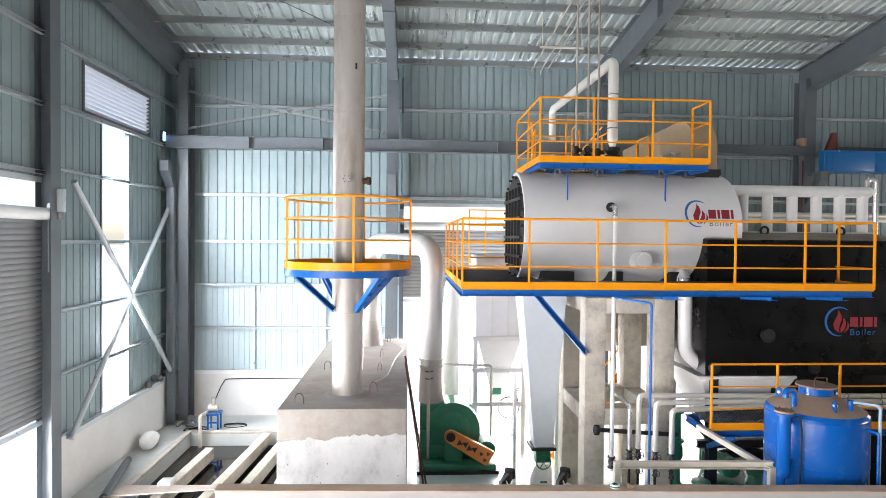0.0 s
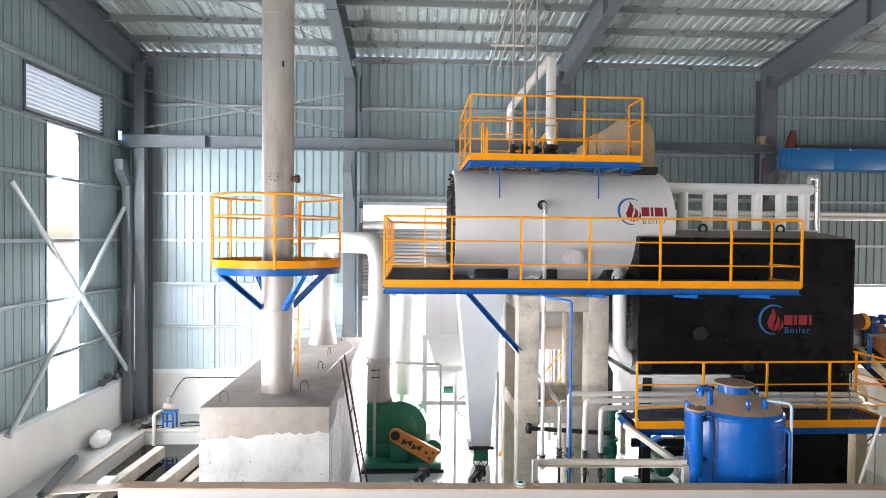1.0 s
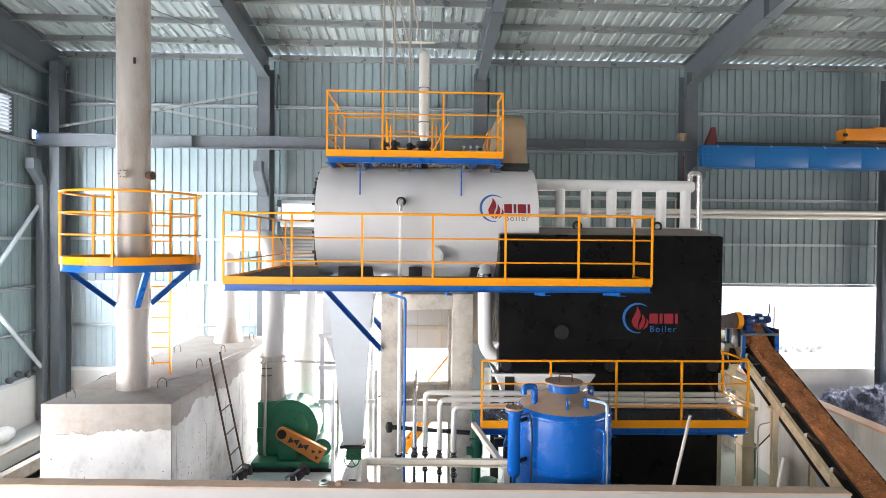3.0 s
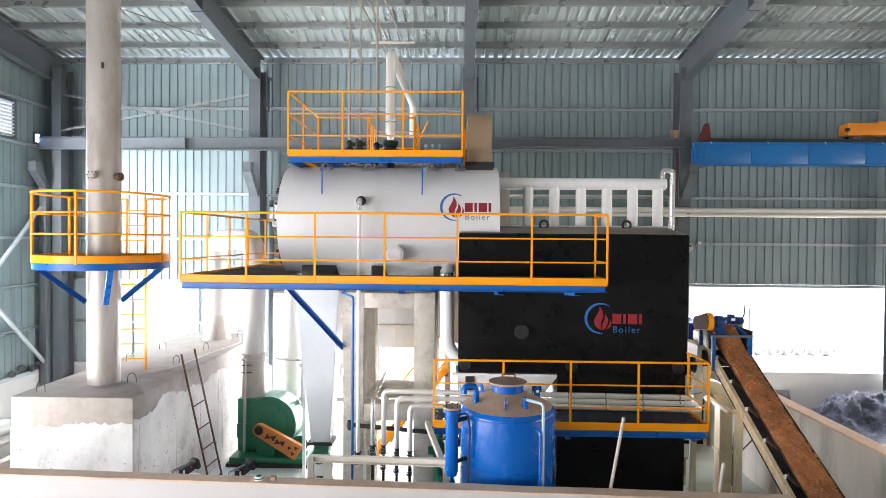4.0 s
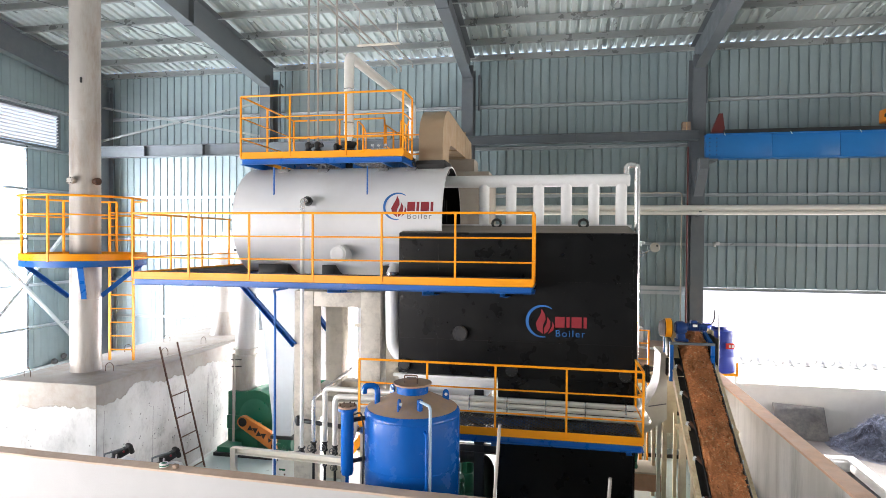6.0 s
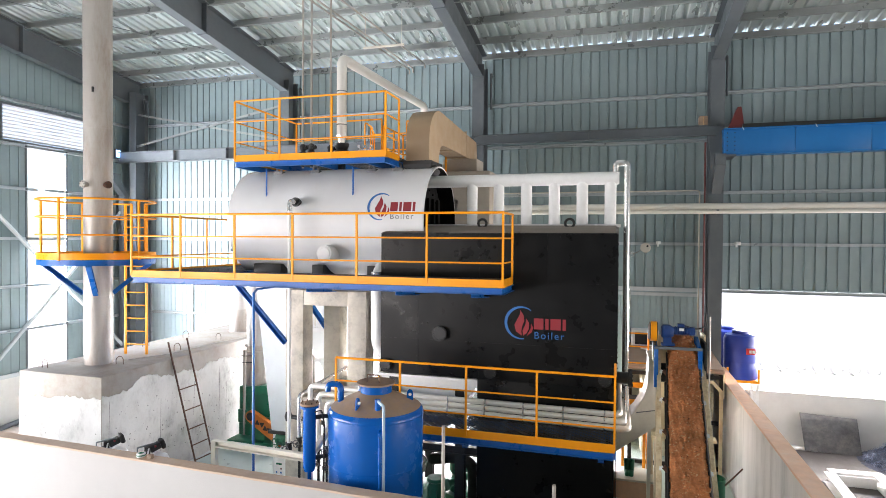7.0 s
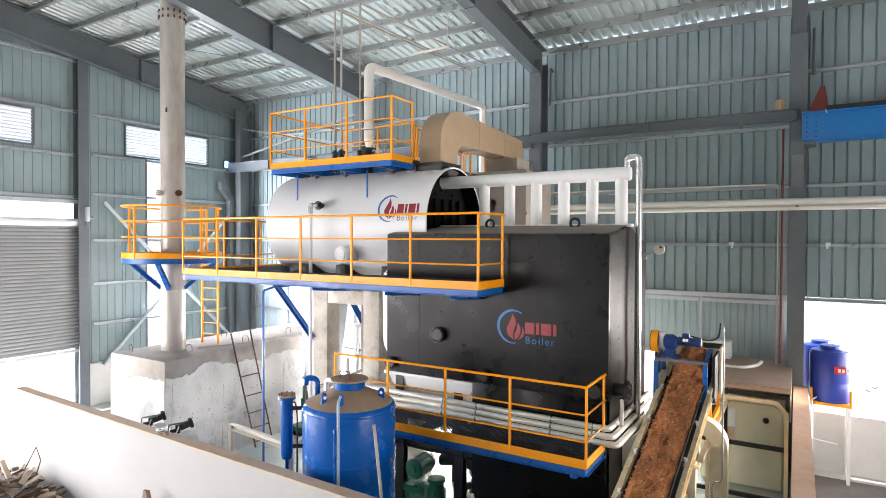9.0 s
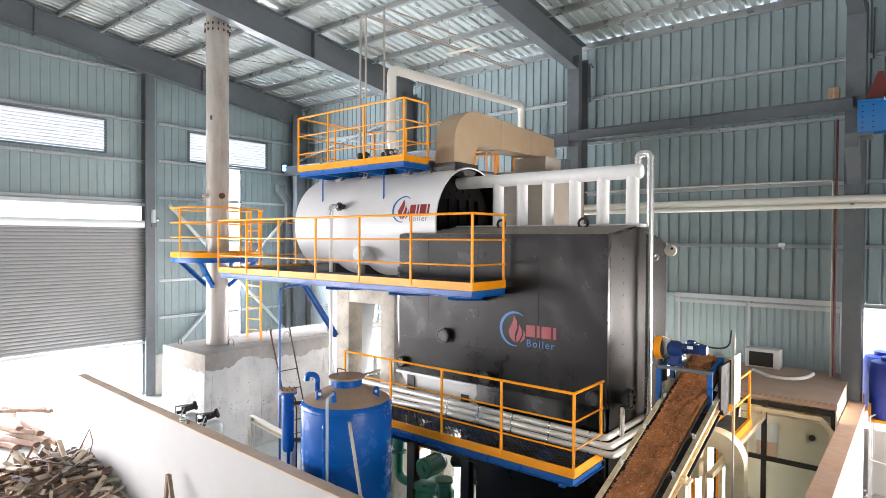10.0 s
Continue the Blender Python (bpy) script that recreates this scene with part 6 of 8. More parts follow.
for x in (2.85, 3.6):
    w = part("wheel", tube(bmesh.new(), [(x + 0.3 * math.cos(i * math.pi / 10), 16.4, 0.32 + 0.3 * math.sin(i * math.pi / 10)) for i in range(21)], 0.018, n=6), M_RUBBER, by)
    part("hub", rod(bmesh.new(), (x, 16.36, 0.32), (x, 16.44, 0.32), 0.03, n=8), M_ALU, w)
part("frame", tube(bmesh.new(), [(2.85, 16.4, 0.32), (3.05, 16.4, 0.8), (3.45, 16.4, 0.78), (3.15, 16.4, 0.32), (3.05, 16.4, 0.8)], 0.015, n=6), M_BLACKPART, by)
part("fork", tube(bmesh.new(), [(3.6, 16.4, 0.32), (3.45, 16.4, 0.78), (3.42, 16.4, 0.95)], 0.014, n=6), M_BLACKPART, by)
part("handlebar", rod(bmesh.new(), (3.42, 16.15, 0.97), (3.42, 16.65, 0.97), 0.012, n=6), M_BLACKPART, by)
part("saddle", boxed(2.93, 3.15, 16.34, 16.46, 0.84, 0.89, bevel=0.02), M_BLACKPART, by)
ph = thing("air_heater", (4.15, 14.0, 0), "grey panelled air heater box behind the trestle", "air heater")
part("casing", boxed(3.35, 4.8, 13.4, 14.6, 2.5, 4.3, bevel=0.015), M_CLAD, ph)
part("ledge", boxed(3.3, 4.85, 13.34, 13.4, 2.95, 3.03), M_CREAMGREY, ph)
for x in (3.8, 4.35):
    part("panel_seam", boxed(x - 0.012, x + 0.012, 13.39, 13.4, 2.52, 4.28), M_CREAMGREY, ph)
for x, y in ((3.4, 13.45), (4.75, 13.45), (3.4, 14.55), (4.75, 14.55)):
    part("leg", boxed(x - 0.05, x + 0.05, y - 0.05, y + 0.05, 0, 2.5), M_CLAD, ph)
part("cross_beam", boxed(3.4, 4.75, 13.42, 13.48, 1.2, 1.3), M_CLAD, ph)
bs = thing("rear_stair", (4.2, 12.9, 0), "orange steel stair behind the trestle", "stair")
for y in (12.75, 13.15):
    part("stringer", bar(bmesh.new(), (3.3, y, 0.1), (5.0, y, 2.2), 0.03, 0.16), M_ORANGE, bs)
for i in range(8):
    part("tread", boxed(3.4 + i * 0.2, 3.62 + i * 0.2, 12.77, 13.13, 0.28 + i * 0.245, 0.31 + i * 0.245), M_GRATE, bs)
part("rail", tube(bmesh.new(), [(3.4, 12.74, 0.2), (3.4, 12.74, 1.1), (5.0, 12.74, 3.1), (5.0, 12.74, 2.2)], 0.018, 0.06, n=8), M_ORANGE, bs)


# ---- tank and filter ----
TX, TY = 5.94, 8.19
tank = thing("water_tank", (TX, TY, 0), "glossy blue upright steel tank with a dusty conical top", "tank")
part("shell", lathe(bmesh.new(), (TX, TY, 0), [(0.0, 0.12), (0.62, 0.12), (0.66, 0.18), (0.66, 2.62), (0.652, 2.665), (0.62, 2.7)], 64), M_TANKBLUE, tank)
part("weld_seam", lathe(bmesh.new(), (TX, TY, 0), [(0.66, 1.94), (0.664, 1.944), (0.664, 1.956), (0.66, 1.96)], 64), M_TANKBLUE, tank)
part("cone_top", lathe(bmesh.new(), (TX, TY, 0), [(0.62, 2.7), (0.57, 2.728), (0.22, 2.89)], 64), M_DUST, tank, "cone covered with brown dust")
part("shoulder_weld", lathe(bmesh.new(), (TX, TY, 0), [(0.659, 2.605), (0.665, 2.61), (0.665, 2.622), (0.659, 2.627)], 64), M_TANKBLUE, tank)
neck = part("manway", lathe(bmesh.new(), (TX, TY, 0), [(0.22, 2.84), (0.22, 3.0), (0.0, 3.0)], 40), M_TANKBLUE, tank)
part("lid", lathe(bmesh.new(), (TX, TY, 0), [(0.0, 3.002), (0.265, 3.002), (0.265, 3.026), (0.0, 3.04)], 40), M_DUST, neck, "dusty round lid")
part("handle", tube(bmesh.new(), [(TX - 0.09, TY - 0.1, 3.03), (TX - 0.09, TY - 0.1, 3.14), (TX + 0.09, TY - 0.1, 3.14), (TX + 0.09, TY - 0.1, 3.03)], 0.009, 0.02, n=6), M_RUST, neck)
for a in (263, 23, 143):
    c, s = math.cos(radians(a)), math.sin(radians(a))
    bm = bmesh.new()
    p = Vector((TX + 0.47 * c, TY + 0.47 * s, 2.74))
    side = Vector((c, s, 0))
    ring = [p - side * 0.045, p + side * 0.045, p + side * 0.045 + Vector((0, 0, 0.1))] + [p + Vector((0, 0, 0.11)) + side * 0.045 * math.cos(t * math.pi / 6) + Vector((0, 0, 0.06 * math.sin(t * math.pi / 6))) for t in range(1, 6)] + [p - side * 0.045 + Vector((0, 0, 0.1))]
    plate(bm, ring, 0.02)
    lug = part("lifting_lug", bm, M_TANKBLUE, tank)
    q = p + Vector((0, 0, 0.1))
    part("eye", rod(bmesh.new(), q - Vector((-s, c, 0)) * 0.024, q + Vector((-s, c, 0)) * 0.024, 0.022, n=12), M_LOUVRE, lug)
part("vent", tube(bmesh.new(), [(5.49, 8.01, 2.74), (5.49, 8.01, 3.0), (5.33, 7.95, 3.0), (5.32, 7.945, 2.9)], 0.04, 0.09, n=14), M_TANKBLUE, tank, "blue swan-neck vent")
part("nipple", rod(bmesh.new(), (TX + 0.2, TY - 0.42, 2.72), (TX + 0.2, TY - 0.42, 2.9), 0.04, n=14), M_TANKBLUE, tank)
part("drain_pipe", tube(bmesh.new(), [(TX + 0.2, TY - 0.42, 2.88), (TX + 0.4, TY - 0.7, 2.9), (TX + 0.4, TY - 0.7, 0.1)], 0.02, 0.06, n=10), M_PALEBLUE, tank, "thin pale blue drain pipe")
part("side_pipe", tube(bmesh.new(), [(TX + 0.3, TY - 0.58, 2.54), (TX + 0.36, TY - 0.73, 2.54), (TX + 0.36, TY - 0.73, 0.1)], 0.018, 0.05, n=10), M_TANKBLUE, tank)
for a in (45, 135, 225, 315):
    x, y = TX + 0.5 * math.cos(radians(a)), TY + 0.5 * math.sin(radians(a))
    part("foot", boxed(x - 0.06, x + 0.06, y - 0.06, y + 0.06, 0, 0.14), M_TANKBLUE, tank)
for p, q in (((7.02, 7.82, 0.0), (7.25, 7.07, 2.87)), ((8.42, 7.62, 0.0), (8.5, 7.16, 2.31))):
    po = thing("steel_pole", p, "bare steel pole leaning over the low wall", "pole", "steel poles")
    part("tube", rod(bmesh.new(), p, q, 0.02, n=10), M_STACK, po)
ff = thing("filter_housing", (5.16, 7.73, 0), "slim blue filter housing beside the tank", "filter")
part("body", lathe(bmesh.new(), (5.16, 7.73, 0), [(0.0, 1.84), (0.07, 1.86), (0.085, 1.91), (0.085, 2.74), (0.0, 2.74)], 24), M_TANKBLUE, ff)
part("flange", lathe(bmesh.new(), (5.16, 7.73, 0), [(0.0, 2.72), (0.125, 2.72), (0.125, 2.75), (0.0, 2.75)], 24), M_TANKBLUE, ff)
part("cover", lathe(bmesh.new(), (5.16, 7.73, 0), [(0.0, 2.757), (0.125, 2.757), (0.125, 2.785), (0.0, 2.79)], 24), M_DUST, ff, "dusty bolted cover")
tagged(part("bolts", bolts(bmesh.new(), (5.16, 7.73, 2.785), 0.105, 8, "z", 0.01, 0.02), M_RUST, ff), kind="stuff")
part("stem", rod(bmesh.new(), (5.16, 7.73, 0.0), (5.16, 7.73, 1.86), 0.025, n=10), M_TANKBLUE, ff)
for z in (2.03, 2.58):
    part("link_pipe", rod(bmesh.new(), (5.2, 7.75, z), (5.42, 7.95, z), 0.03, n=10), M_BLACKPART, ff, "black union pipe")
part("cable", tube(bmesh.new(), [(5.24, 7.73, 2.66), (5.36, 7.7, 2.72), (5.4, 7.7, 2.5), (5.36, 7.72, 0.4)], 0.012, 0.08, n=6), M_RUBBER, ff)
for k, (x, y) in enumerate(((1.38, 8.11), (2.18, 8.11))):
    vb = thing("valve_actuator", (x, y, 0), "black motor actuator on an upright valve behind the low wall", "valve", "valve actuators")
    part("stand", rod(bmesh.new(), (x + 0.1, y, 0), (x + 0.1, y, 1.46), 0.06, n=12), M_WHITEPIPE, vb)
    part("dome", lathe(bmesh.new(), (x + 0.1, y, 0), [(0.16, 1.4), (0.165, 1.5), (0.13, 1.58), (0.06, 1.62), (0.0, 1.625)], 24), M_WHITEPIPE, vb, "pale domed valve cap")
    bm = bar(bmesh.new(), (x - 0.2, y - 0.03, 1.6), (x - 0.2, y - 0.03, 1.76), 0.015, 0.04, up=(0, 1, 0))
    bar(bm, (x - 0.2, y - 0.03, 1.76), (x + 0.06, y, 1.78), 0.04, 0.015)
    part("bracket", bm, M_STEEL, vb, "grey bent bracket")
    bm = rod(bmesh.new(), (x - 0.18, y, 1.63), (x - 0.02, y, 1.66), 0.032, n=12)
    rod(bm, (x - 0.06, y, 1.6), (x - 0.06, y, 1.74), 0.04, n=10)
    part("gear_case", bm, M_BLACKPART, vb)
    bm = boxed(-0.06, 0.1, -0.06, 0.06, -0.045, 0.055, bevel=0.015)
    bmesh.ops.transform(bm, matrix=Matrix.Translation((x + 0.03, y, 1.71)) @ Euler((0, -0.3, 0.2)).to_matrix().to_4x4(), verts=bm.verts)
    part("motor", bm, M_BLACKPART, vb)
    bm = boxed(-0.035, 0.035, -0.075, 0.075, -0.075, 0.085, bevel=0.028)
    bmesh.ops.transform(bm, matrix=Matrix.Translation((x + 0.155, y + 0.02, 1.75)) @ Euler((0, -0.3, 0.2)).to_matrix().to_4x4(), verts=bm.verts)
    part("head", bm, M_RUBBER, vb)
    part("button", rod(bmesh.new(), (x + 0.05, y - 0.07, 1.75), (x + 0.05, y - 0.055, 1.75), 0.016, n=10), M_LOGORED, vb, "red button")
    part("cable", tube(bmesh.new(), [(x - 0.04, y - 0.03, 1.72), (x - 0.06, y - 0.09, 1.66), (x - 0.12, y - 0.09, 1.5), (x - 0.12, y - 0.05, 0.8)], 0.012, 0.05, n=8), M_WHITEPIPE, vb, "pale cable")
    vb.rotation_euler = (0, 0, radians(50))
    if k:
        part("handwheel", lathe(bmesh.new(), (x - 0.1, y - 0.04, 1.56), [(0.05, -0.012), (0.065, -0.012), (0.065, 0.012), (0.05, 0.012), (0.05, -0.012)], 18), M_GREEN, vb, "green handwheel")

# ---- low walls of the fuel store ----
low_y = lambda x: 7.40 - 0.038 * x
LOW0, LOW1 = -2.42, 9.3
bm = bmesh.new()
plate(bm, [(LOW0, low_y(LOW0), 0), (LOW1, low_y(LOW1), 0), (LOW1, low_y(LOW1) + 0.16, 0), (LOW0, low_y(LOW0) + 0.16, 0)], 1.86)
solo("low_wall", bm, M_STOREWALL, "low whitewashed wall of the fuel store", "wall", kind="structure")
bm = bmesh.new()
n = 118
lo = []
for i in range(n + 1):
    x = LOW0 - 0.01 + (LOW1 - LOW0 + 0.02) * i / n
    e = [0.01 * noise.noise((x * 1.7, k * 5.1, 0.3)) + 0.005 * noise.noise((x * 9, k * 3.3, 1)) for k in range(4)]
    y0, y1 = low_y(x) - 0.008 + e[0], low_y(x) + 0.172 + e[2]
    lo.append([bm.verts.new(p) for p in ((x, y0, 1.863), (x, y0, 1.89 + e[1] * 0.6), (x, y1, 1.9 + e[3] * 0.6), (x, y1, 1.863))])
for a, b in zip(lo, lo[1:]):
    for i in range(4):
        bm.faces.new((a[i], a[(i + 1) % 4], b[(i + 1) % 4], b[i]))
bm.faces.new(lo[0]), bm.faces.new(lo[-1][::-1])
solo("low_wall_coping", bm, M_COPING, "rough brown dusty top of the low wall", "coping", kind="structure")
solo("side_wall", boxed(11.42, 11.66, 7.0, 16.15, 0, 1.92), M_SIDEWALL, "low streaked grey rendered side wall of the fuel bay", "wall", kind="structure")
solo("side_wall_coping", boxed(11.41, 11.67, 6.99, 16.16, 1.923, 1.96), M_COPING_ORANGE, "rough brown dusty top of the side wall", "coping", kind="structure")
tc = thing("tape_roll", (2.68, 7.38, 1.9), "small green-white roll lying on the low wall", "tape roll")
part("roll", lathe(bmesh.new(), (2.68, 7.38, 0), [(0.035, 1.9), (0.062, 1.9), (0.062, 1.945), (0.035, 1.945), (0.035, 1.9)], 20), M_WHITEPIPE, tc)
part("core", lathe(bmesh.new(), (2.68, 7.38, 0), [(0.02, 1.9), (0.036, 1.9), (0.036, 1.95), (0.02, 1.95), (0.02, 1.9)], 20), M_GREEN, tc)
part("band", lathe(bmesh.new(), (2.68, 7.38, 0), [(0.063, 1.915), (0.064, 1.915), (0.064, 1.93), (0.063, 1.93)], 20), M_GREEN, tc)
solo("wood_block", boxed(2.84, 2.91, 7.32, 7.38, 1.9, 1.955, bevel=0.004), M_WOOD, "small brown wooden block on the low wall", "block", at=(2.87, 7.35, 1.9))

# ---- fuel conveyor ----
SL = 0.45
cz = lambda y: 2.46 + SL * (y - 9.5)
cx = lambda y: 10.1 + 0.062 * (y - 10.2)
GAUGE = 0.325
conv = thing("belt_conveyor", (10.08, 8.0, 0), "inclined cream-framed belt conveyor carrying brown wood chips", "conveyor")
Y0, Y1 = 4.3, 10.75
for s in (-GAUGE, GAUGE):
    part("side_rail", section(bmesh.new(), (cx(Y0) + s, Y0, cz(Y0)), (cx(Y1) + s, Y1, cz(Y1)), c_outline(0.05, 0.15, 0.01)), M_RAILDUST, conv)
    part("rail_cap", bar(bmesh.new(), (cx(Y0) + s, Y0, cz(Y0) + 0.08), (cx(Y1) + s, Y1, cz(Y1) + 0.08), 0.06, 0.008), M_RAILDUST, conv)
UP = 0.19
bx_ = lambda y: cx(y) + 0.025
for s in (0, 1):
    bm = bmesh.new()
    for u0, u1, h0, h1 in ((-0.24, -0.14, UP + 0.005, 0.05), (-0.14, 0.14, 0.05, 0.05), (0.14, 0.24, 0.05, UP + 0.005)) if s == 0 else ((-0.265, 0.265, -0.3, -0.3),):
        for y0, y1 in ((Y0, Y1),):
            plate(bm, [(bx_(y0) + u0, y0, cz(y0) + h0), (bx_(y0) + u1, y0, cz(y0) + h1), (bx_(y1) + u1, y1, cz(y1) + h1), (bx_(y1) + u0, y1, cz(y1) + h0)], -0.014)
    part("belt" if s == 0 else "return_belt", bm, M_RUBBER, conv, "black rubber belt")
bm = bmesh.new()
r2 = random.Random(12)
ny, nx = 220, 18
g = []


def load_z(u, y):
    heap_end = 0.29 * math.exp(-(((y - 10.72) / 0.25) ** 2)) * (1 - u * u)
    return cz(y) + UP + 0.05 * (1 - u * u) + heap_end + 0.03 * noise.noise((u * 2.2, y * 2.5, 3.1)) + 0.022 * noise.noise((u * 6, y * 7, 1.0))


for j in range(ny + 1):
    y = Y0 + (Y1 - Y0 + 0.3) * j / ny
    row = []
    for i in range(nx + 1):
        u = i / nx * 2 - 1
        edge = -0.03 if abs(u) > 0.99 else 0.0
        row.append(bm.verts.new((bx_(y) + 0.222 * u + 0.015 * noise.noise((y * 3, u, 0)), y, load_z(u, y) + edge + r2.uniform(-0.008, 0.008))))
    g.append(row)
for a, b in zip(g, g[1:]):
    for i in range(nx):
        bm.faces.new((a[i], a[i + 1], b[i + 1], b[i]))
load = part("chip_load", bm, M_SAWDUST, conv, "heaped brown wood chip fuel")
load["kind"] = "stuff"


def scatter(name, count, seed, place, size, material, parent=None):
    """Many small flat chips joined in one mesh."""
    r = random.Random(seed)
    vs, fs = [], []
    for _ in range(count):
        c = Vector(place(r))
        a, b = size(r)
        m = Euler((r.uniform(-0.7, 0.7), r.uniform(-0.7, 0.7), r.uniform(0, 6.3))).to_matrix()
        k = len(vs)
        vs += [c + m @ Vector(p) for p in ((-a, -b, 0), (a, -b * 0.8, 0), (a * 0.9, b, 0), (-a * 0.8, b * 0.9, 0), (0, 0, b * 0.7))]
        fs += [(k, k + 1, k + 4), (k + 1, k + 2, k + 4), (k + 2, k + 3, k + 4), (k + 3, k, k + 4), (k + 3, k + 2, k + 1, k)]
    me = bpy.data.meshes.new("mesh")
    base = ORIGIN[parent] if parent else Vector((0, 0, 0))
    me.from_pydata([v - base for v in vs], [], fs)
    me.materials.append(material)
    ob = new(name, me)
    ob.parent = parent
    ORIGIN[ob] = base
    return tagged(ob, kind="stuff")


def on_load(r):
    y, u = r.uniform(Y0, Y1 + 0.28), r.uniform(-0.98, 0.98)
    return (bx_(y) + 0.222 * u, y, load_z(u, y) - 0.002)


tagged(scatter("chip_layer", 9000, 5, on_load, lambda r: (r.uniform(0.006, 0.028), r.uniform(0.004, 0.014)), M_SAWDUST, conv), "brown wood chips")
tagged(scatter("bark_layer", 300, 8, on_load, lambda r: (r.uniform(0.008, 0.03), r.uniform(0.005, 0.014)), M_BARK, conv), "dark bark bits")
tagged(scatter("pale_chip_layer", 1500, 6, on_load, lambda r: (r.uniform(0.007, 0.024), r.uniform(0.004, 0.012)), M_CHIP, conv), "pale wood chips")
y = 4.8
while y < 10.4:
    for x, sgn in ((cx(y) - GAUGE, 1), (cx(y) + GAUGE, -1)):
        bm = bar(bmesh.new(), (x + sgn * 0.02, y, cz(y) + 0.06), (x + sgn * 0.03, y + 0.01, cz(y) + 0.13), 0.035, 0.012, up=(0, 1, 0))
        bar(bm, (x + sgn * 0.03, y + 0.01, cz(y) + 0.13), (x + sgn * 0.075, y + 0.01, cz(y) + 0.1), 0.03, 0.014, up=(0, 1, 0))
        br = part("idler_bracket", bm, M_LOUVRE, conv, "white idler bracket")
        part("idler_end", rod(bmesh.new(), (x + sgn * 0.06, y + 0.01, cz(y) + 0.13), (x + sgn * 0.185, y + 0.01, cz(y) + 0.01), 0.028, n=10), M_RUST, conv)
    part("idler_roller", rod(bmesh.new(), (cx(y) - 0.14, y, cz(y) + 0.005), (cx(y) + 0.14, y, cz(y) + 0.005), 0.03, n=10), M_RUST, conv)
    y += 0.62
for yl in (5.4, 9.35):
    for x in (cx(yl) - GAUGE, cx(yl) + GAUGE):
        part("leg", section(bmesh.new(), (x, yl, 0), (x, yl, cz(yl) - 0.06), c_outline(0.09, 0.09, 0.012), up=(0, 1, 0)), M_CREAM, conv)
        part("leg_cap", boxed(x - 0.09, x + 0.09, yl - 0.09, yl + 0.09, cz(yl) - 0.12, cz(yl) - 0.09), M_CREAM, conv)
    part("cross_tie", bar(bmesh.new(), (cx(yl) - GAUGE, yl, 0.7), (cx(yl) + GAUGE, yl, 0.7), 0.06, 0.06), M_CREAM, conv)
# head frame and drive
for x, yf in ((9.74, 10.36), (10.38, 10.4)):
    part("head_post", bar(bmesh.new(), (x, yf, cz(yf) - 0.12), (x, yf, 3.32), 0.06, 0.05, up=(0, 1, 0)), M_BLUE, conv)
    part("head_strut", bar(bmesh.new(), (x, yf + 0.02, 3.32), (x, 10.92, 3.44), 0.05, 0.05), M_BLUE, conv)
    part("head_post", bar(bmesh.new(), (x, 10.92, 2.9), (x, 10.92, 3.46), 0.06, 0.05, up=(0, 1, 0)), M_BLUE, conv)
part("head_bar", bar(bmesh.new(), (9.72, 10.38, 3.34), (10.41, 10.4, 3.34), 0.045, 0.04), M_STEEL, conv, "pale worn blue cross bar")
part("side_skirt", boxed(10.46, 10.49, 10.5, 11.05, 2.85, 3.42), M_RUBBER, conv, "black rubber skirt")
part("head_drum", rod(bmesh.new(), (9.74, 10.78, cz(10.75) - 0.15), (10.48, 10.78, cz(10.75) - 0.15), 0.15, n=20), M_RUBBER, conv)
motor = thing("gear_motor", (10.1, 10.55, 3.4), "blue gear motor on the conveyor head", "motor")
part("housing", rod(bmesh.new(), (10.0, 10.52, 3.6), (10.24, 10.52, 3.6), 0.06, n=20), M_MOTOR, motor)
for i in range(6):
    part("fin", lathe(bmesh.new(), (0, 10.52, 3.6), [(0.06, 10.02 + i * 0.034), (0.073, 10.022 + i * 0.034), (0.073, 10.03 + i * 0.034), (0.06, 10.032 + i * 0.034)], 20, "x"), M_MOTOR, motor)
part("fan_cover", rod(bmesh.new(), (10.24, 10.52, 3.6), (10.31, 10.52, 3.6), 0.07, 0.062, n=20), M_MOTOR, motor)
part("name_plate", boxed(10.08, 10.15, 10.435, 10.45, 3.61, 3.65), M_LOUVRE, motor, "pale name plate")
part("gearbox", lathe(bmesh.new(), (0, 10.52, 3.58), [(0.0, 9.82), (0.08, 9.82), (0.11, 9.85), (0.11, 9.94), (0.075, 10.0), (0.0, 10.0)], 20, "x"), M_MOTOR, motor)
part("foot", boxed(9.82, 10.02, 10.44, 10.6, 3.36, 3.4, bevel=0.01), M_MOTOR, motor)
part("pedestal", house(bmesh.new(), 9.85, 9.97, [(10.44, 3.4), (10.6, 3.4), (10.56, 3.56), (10.48, 3.56)]), M_MOTOR, motor)
part("terminal_box", boxed(10.06, 10.16, 10.48, 10.57, 3.66, 3.71, bevel=0.008), M_MOTOR, motor)
side_line = []
for cy_, cz_, rr_, a0 in ((10.52, 3.58, 0.16, 100), (10.92, 3.5, 0.13, -80)):
    side_line += [(cy_ - rr_ * math.sin(radians(a0 - 90 + k * 18)), cz_ + rr_ * math.cos(radians(a0 - 90 + k * 18))) for k in range(11)]
part("chain_guard", house(bmesh.new(), 9.66, 9.75, side_line), M_ORANGE, motor, "orange rounded chain guard")
part("guard_back", house(bmesh.new(), 9.752, 9.762, [(10.72 + (y - 10.72) * 0.97, 3.54 + (z - 3.54) * 0.95) for y, z in side_line]), M_RUBBER, motor, "black guard back")
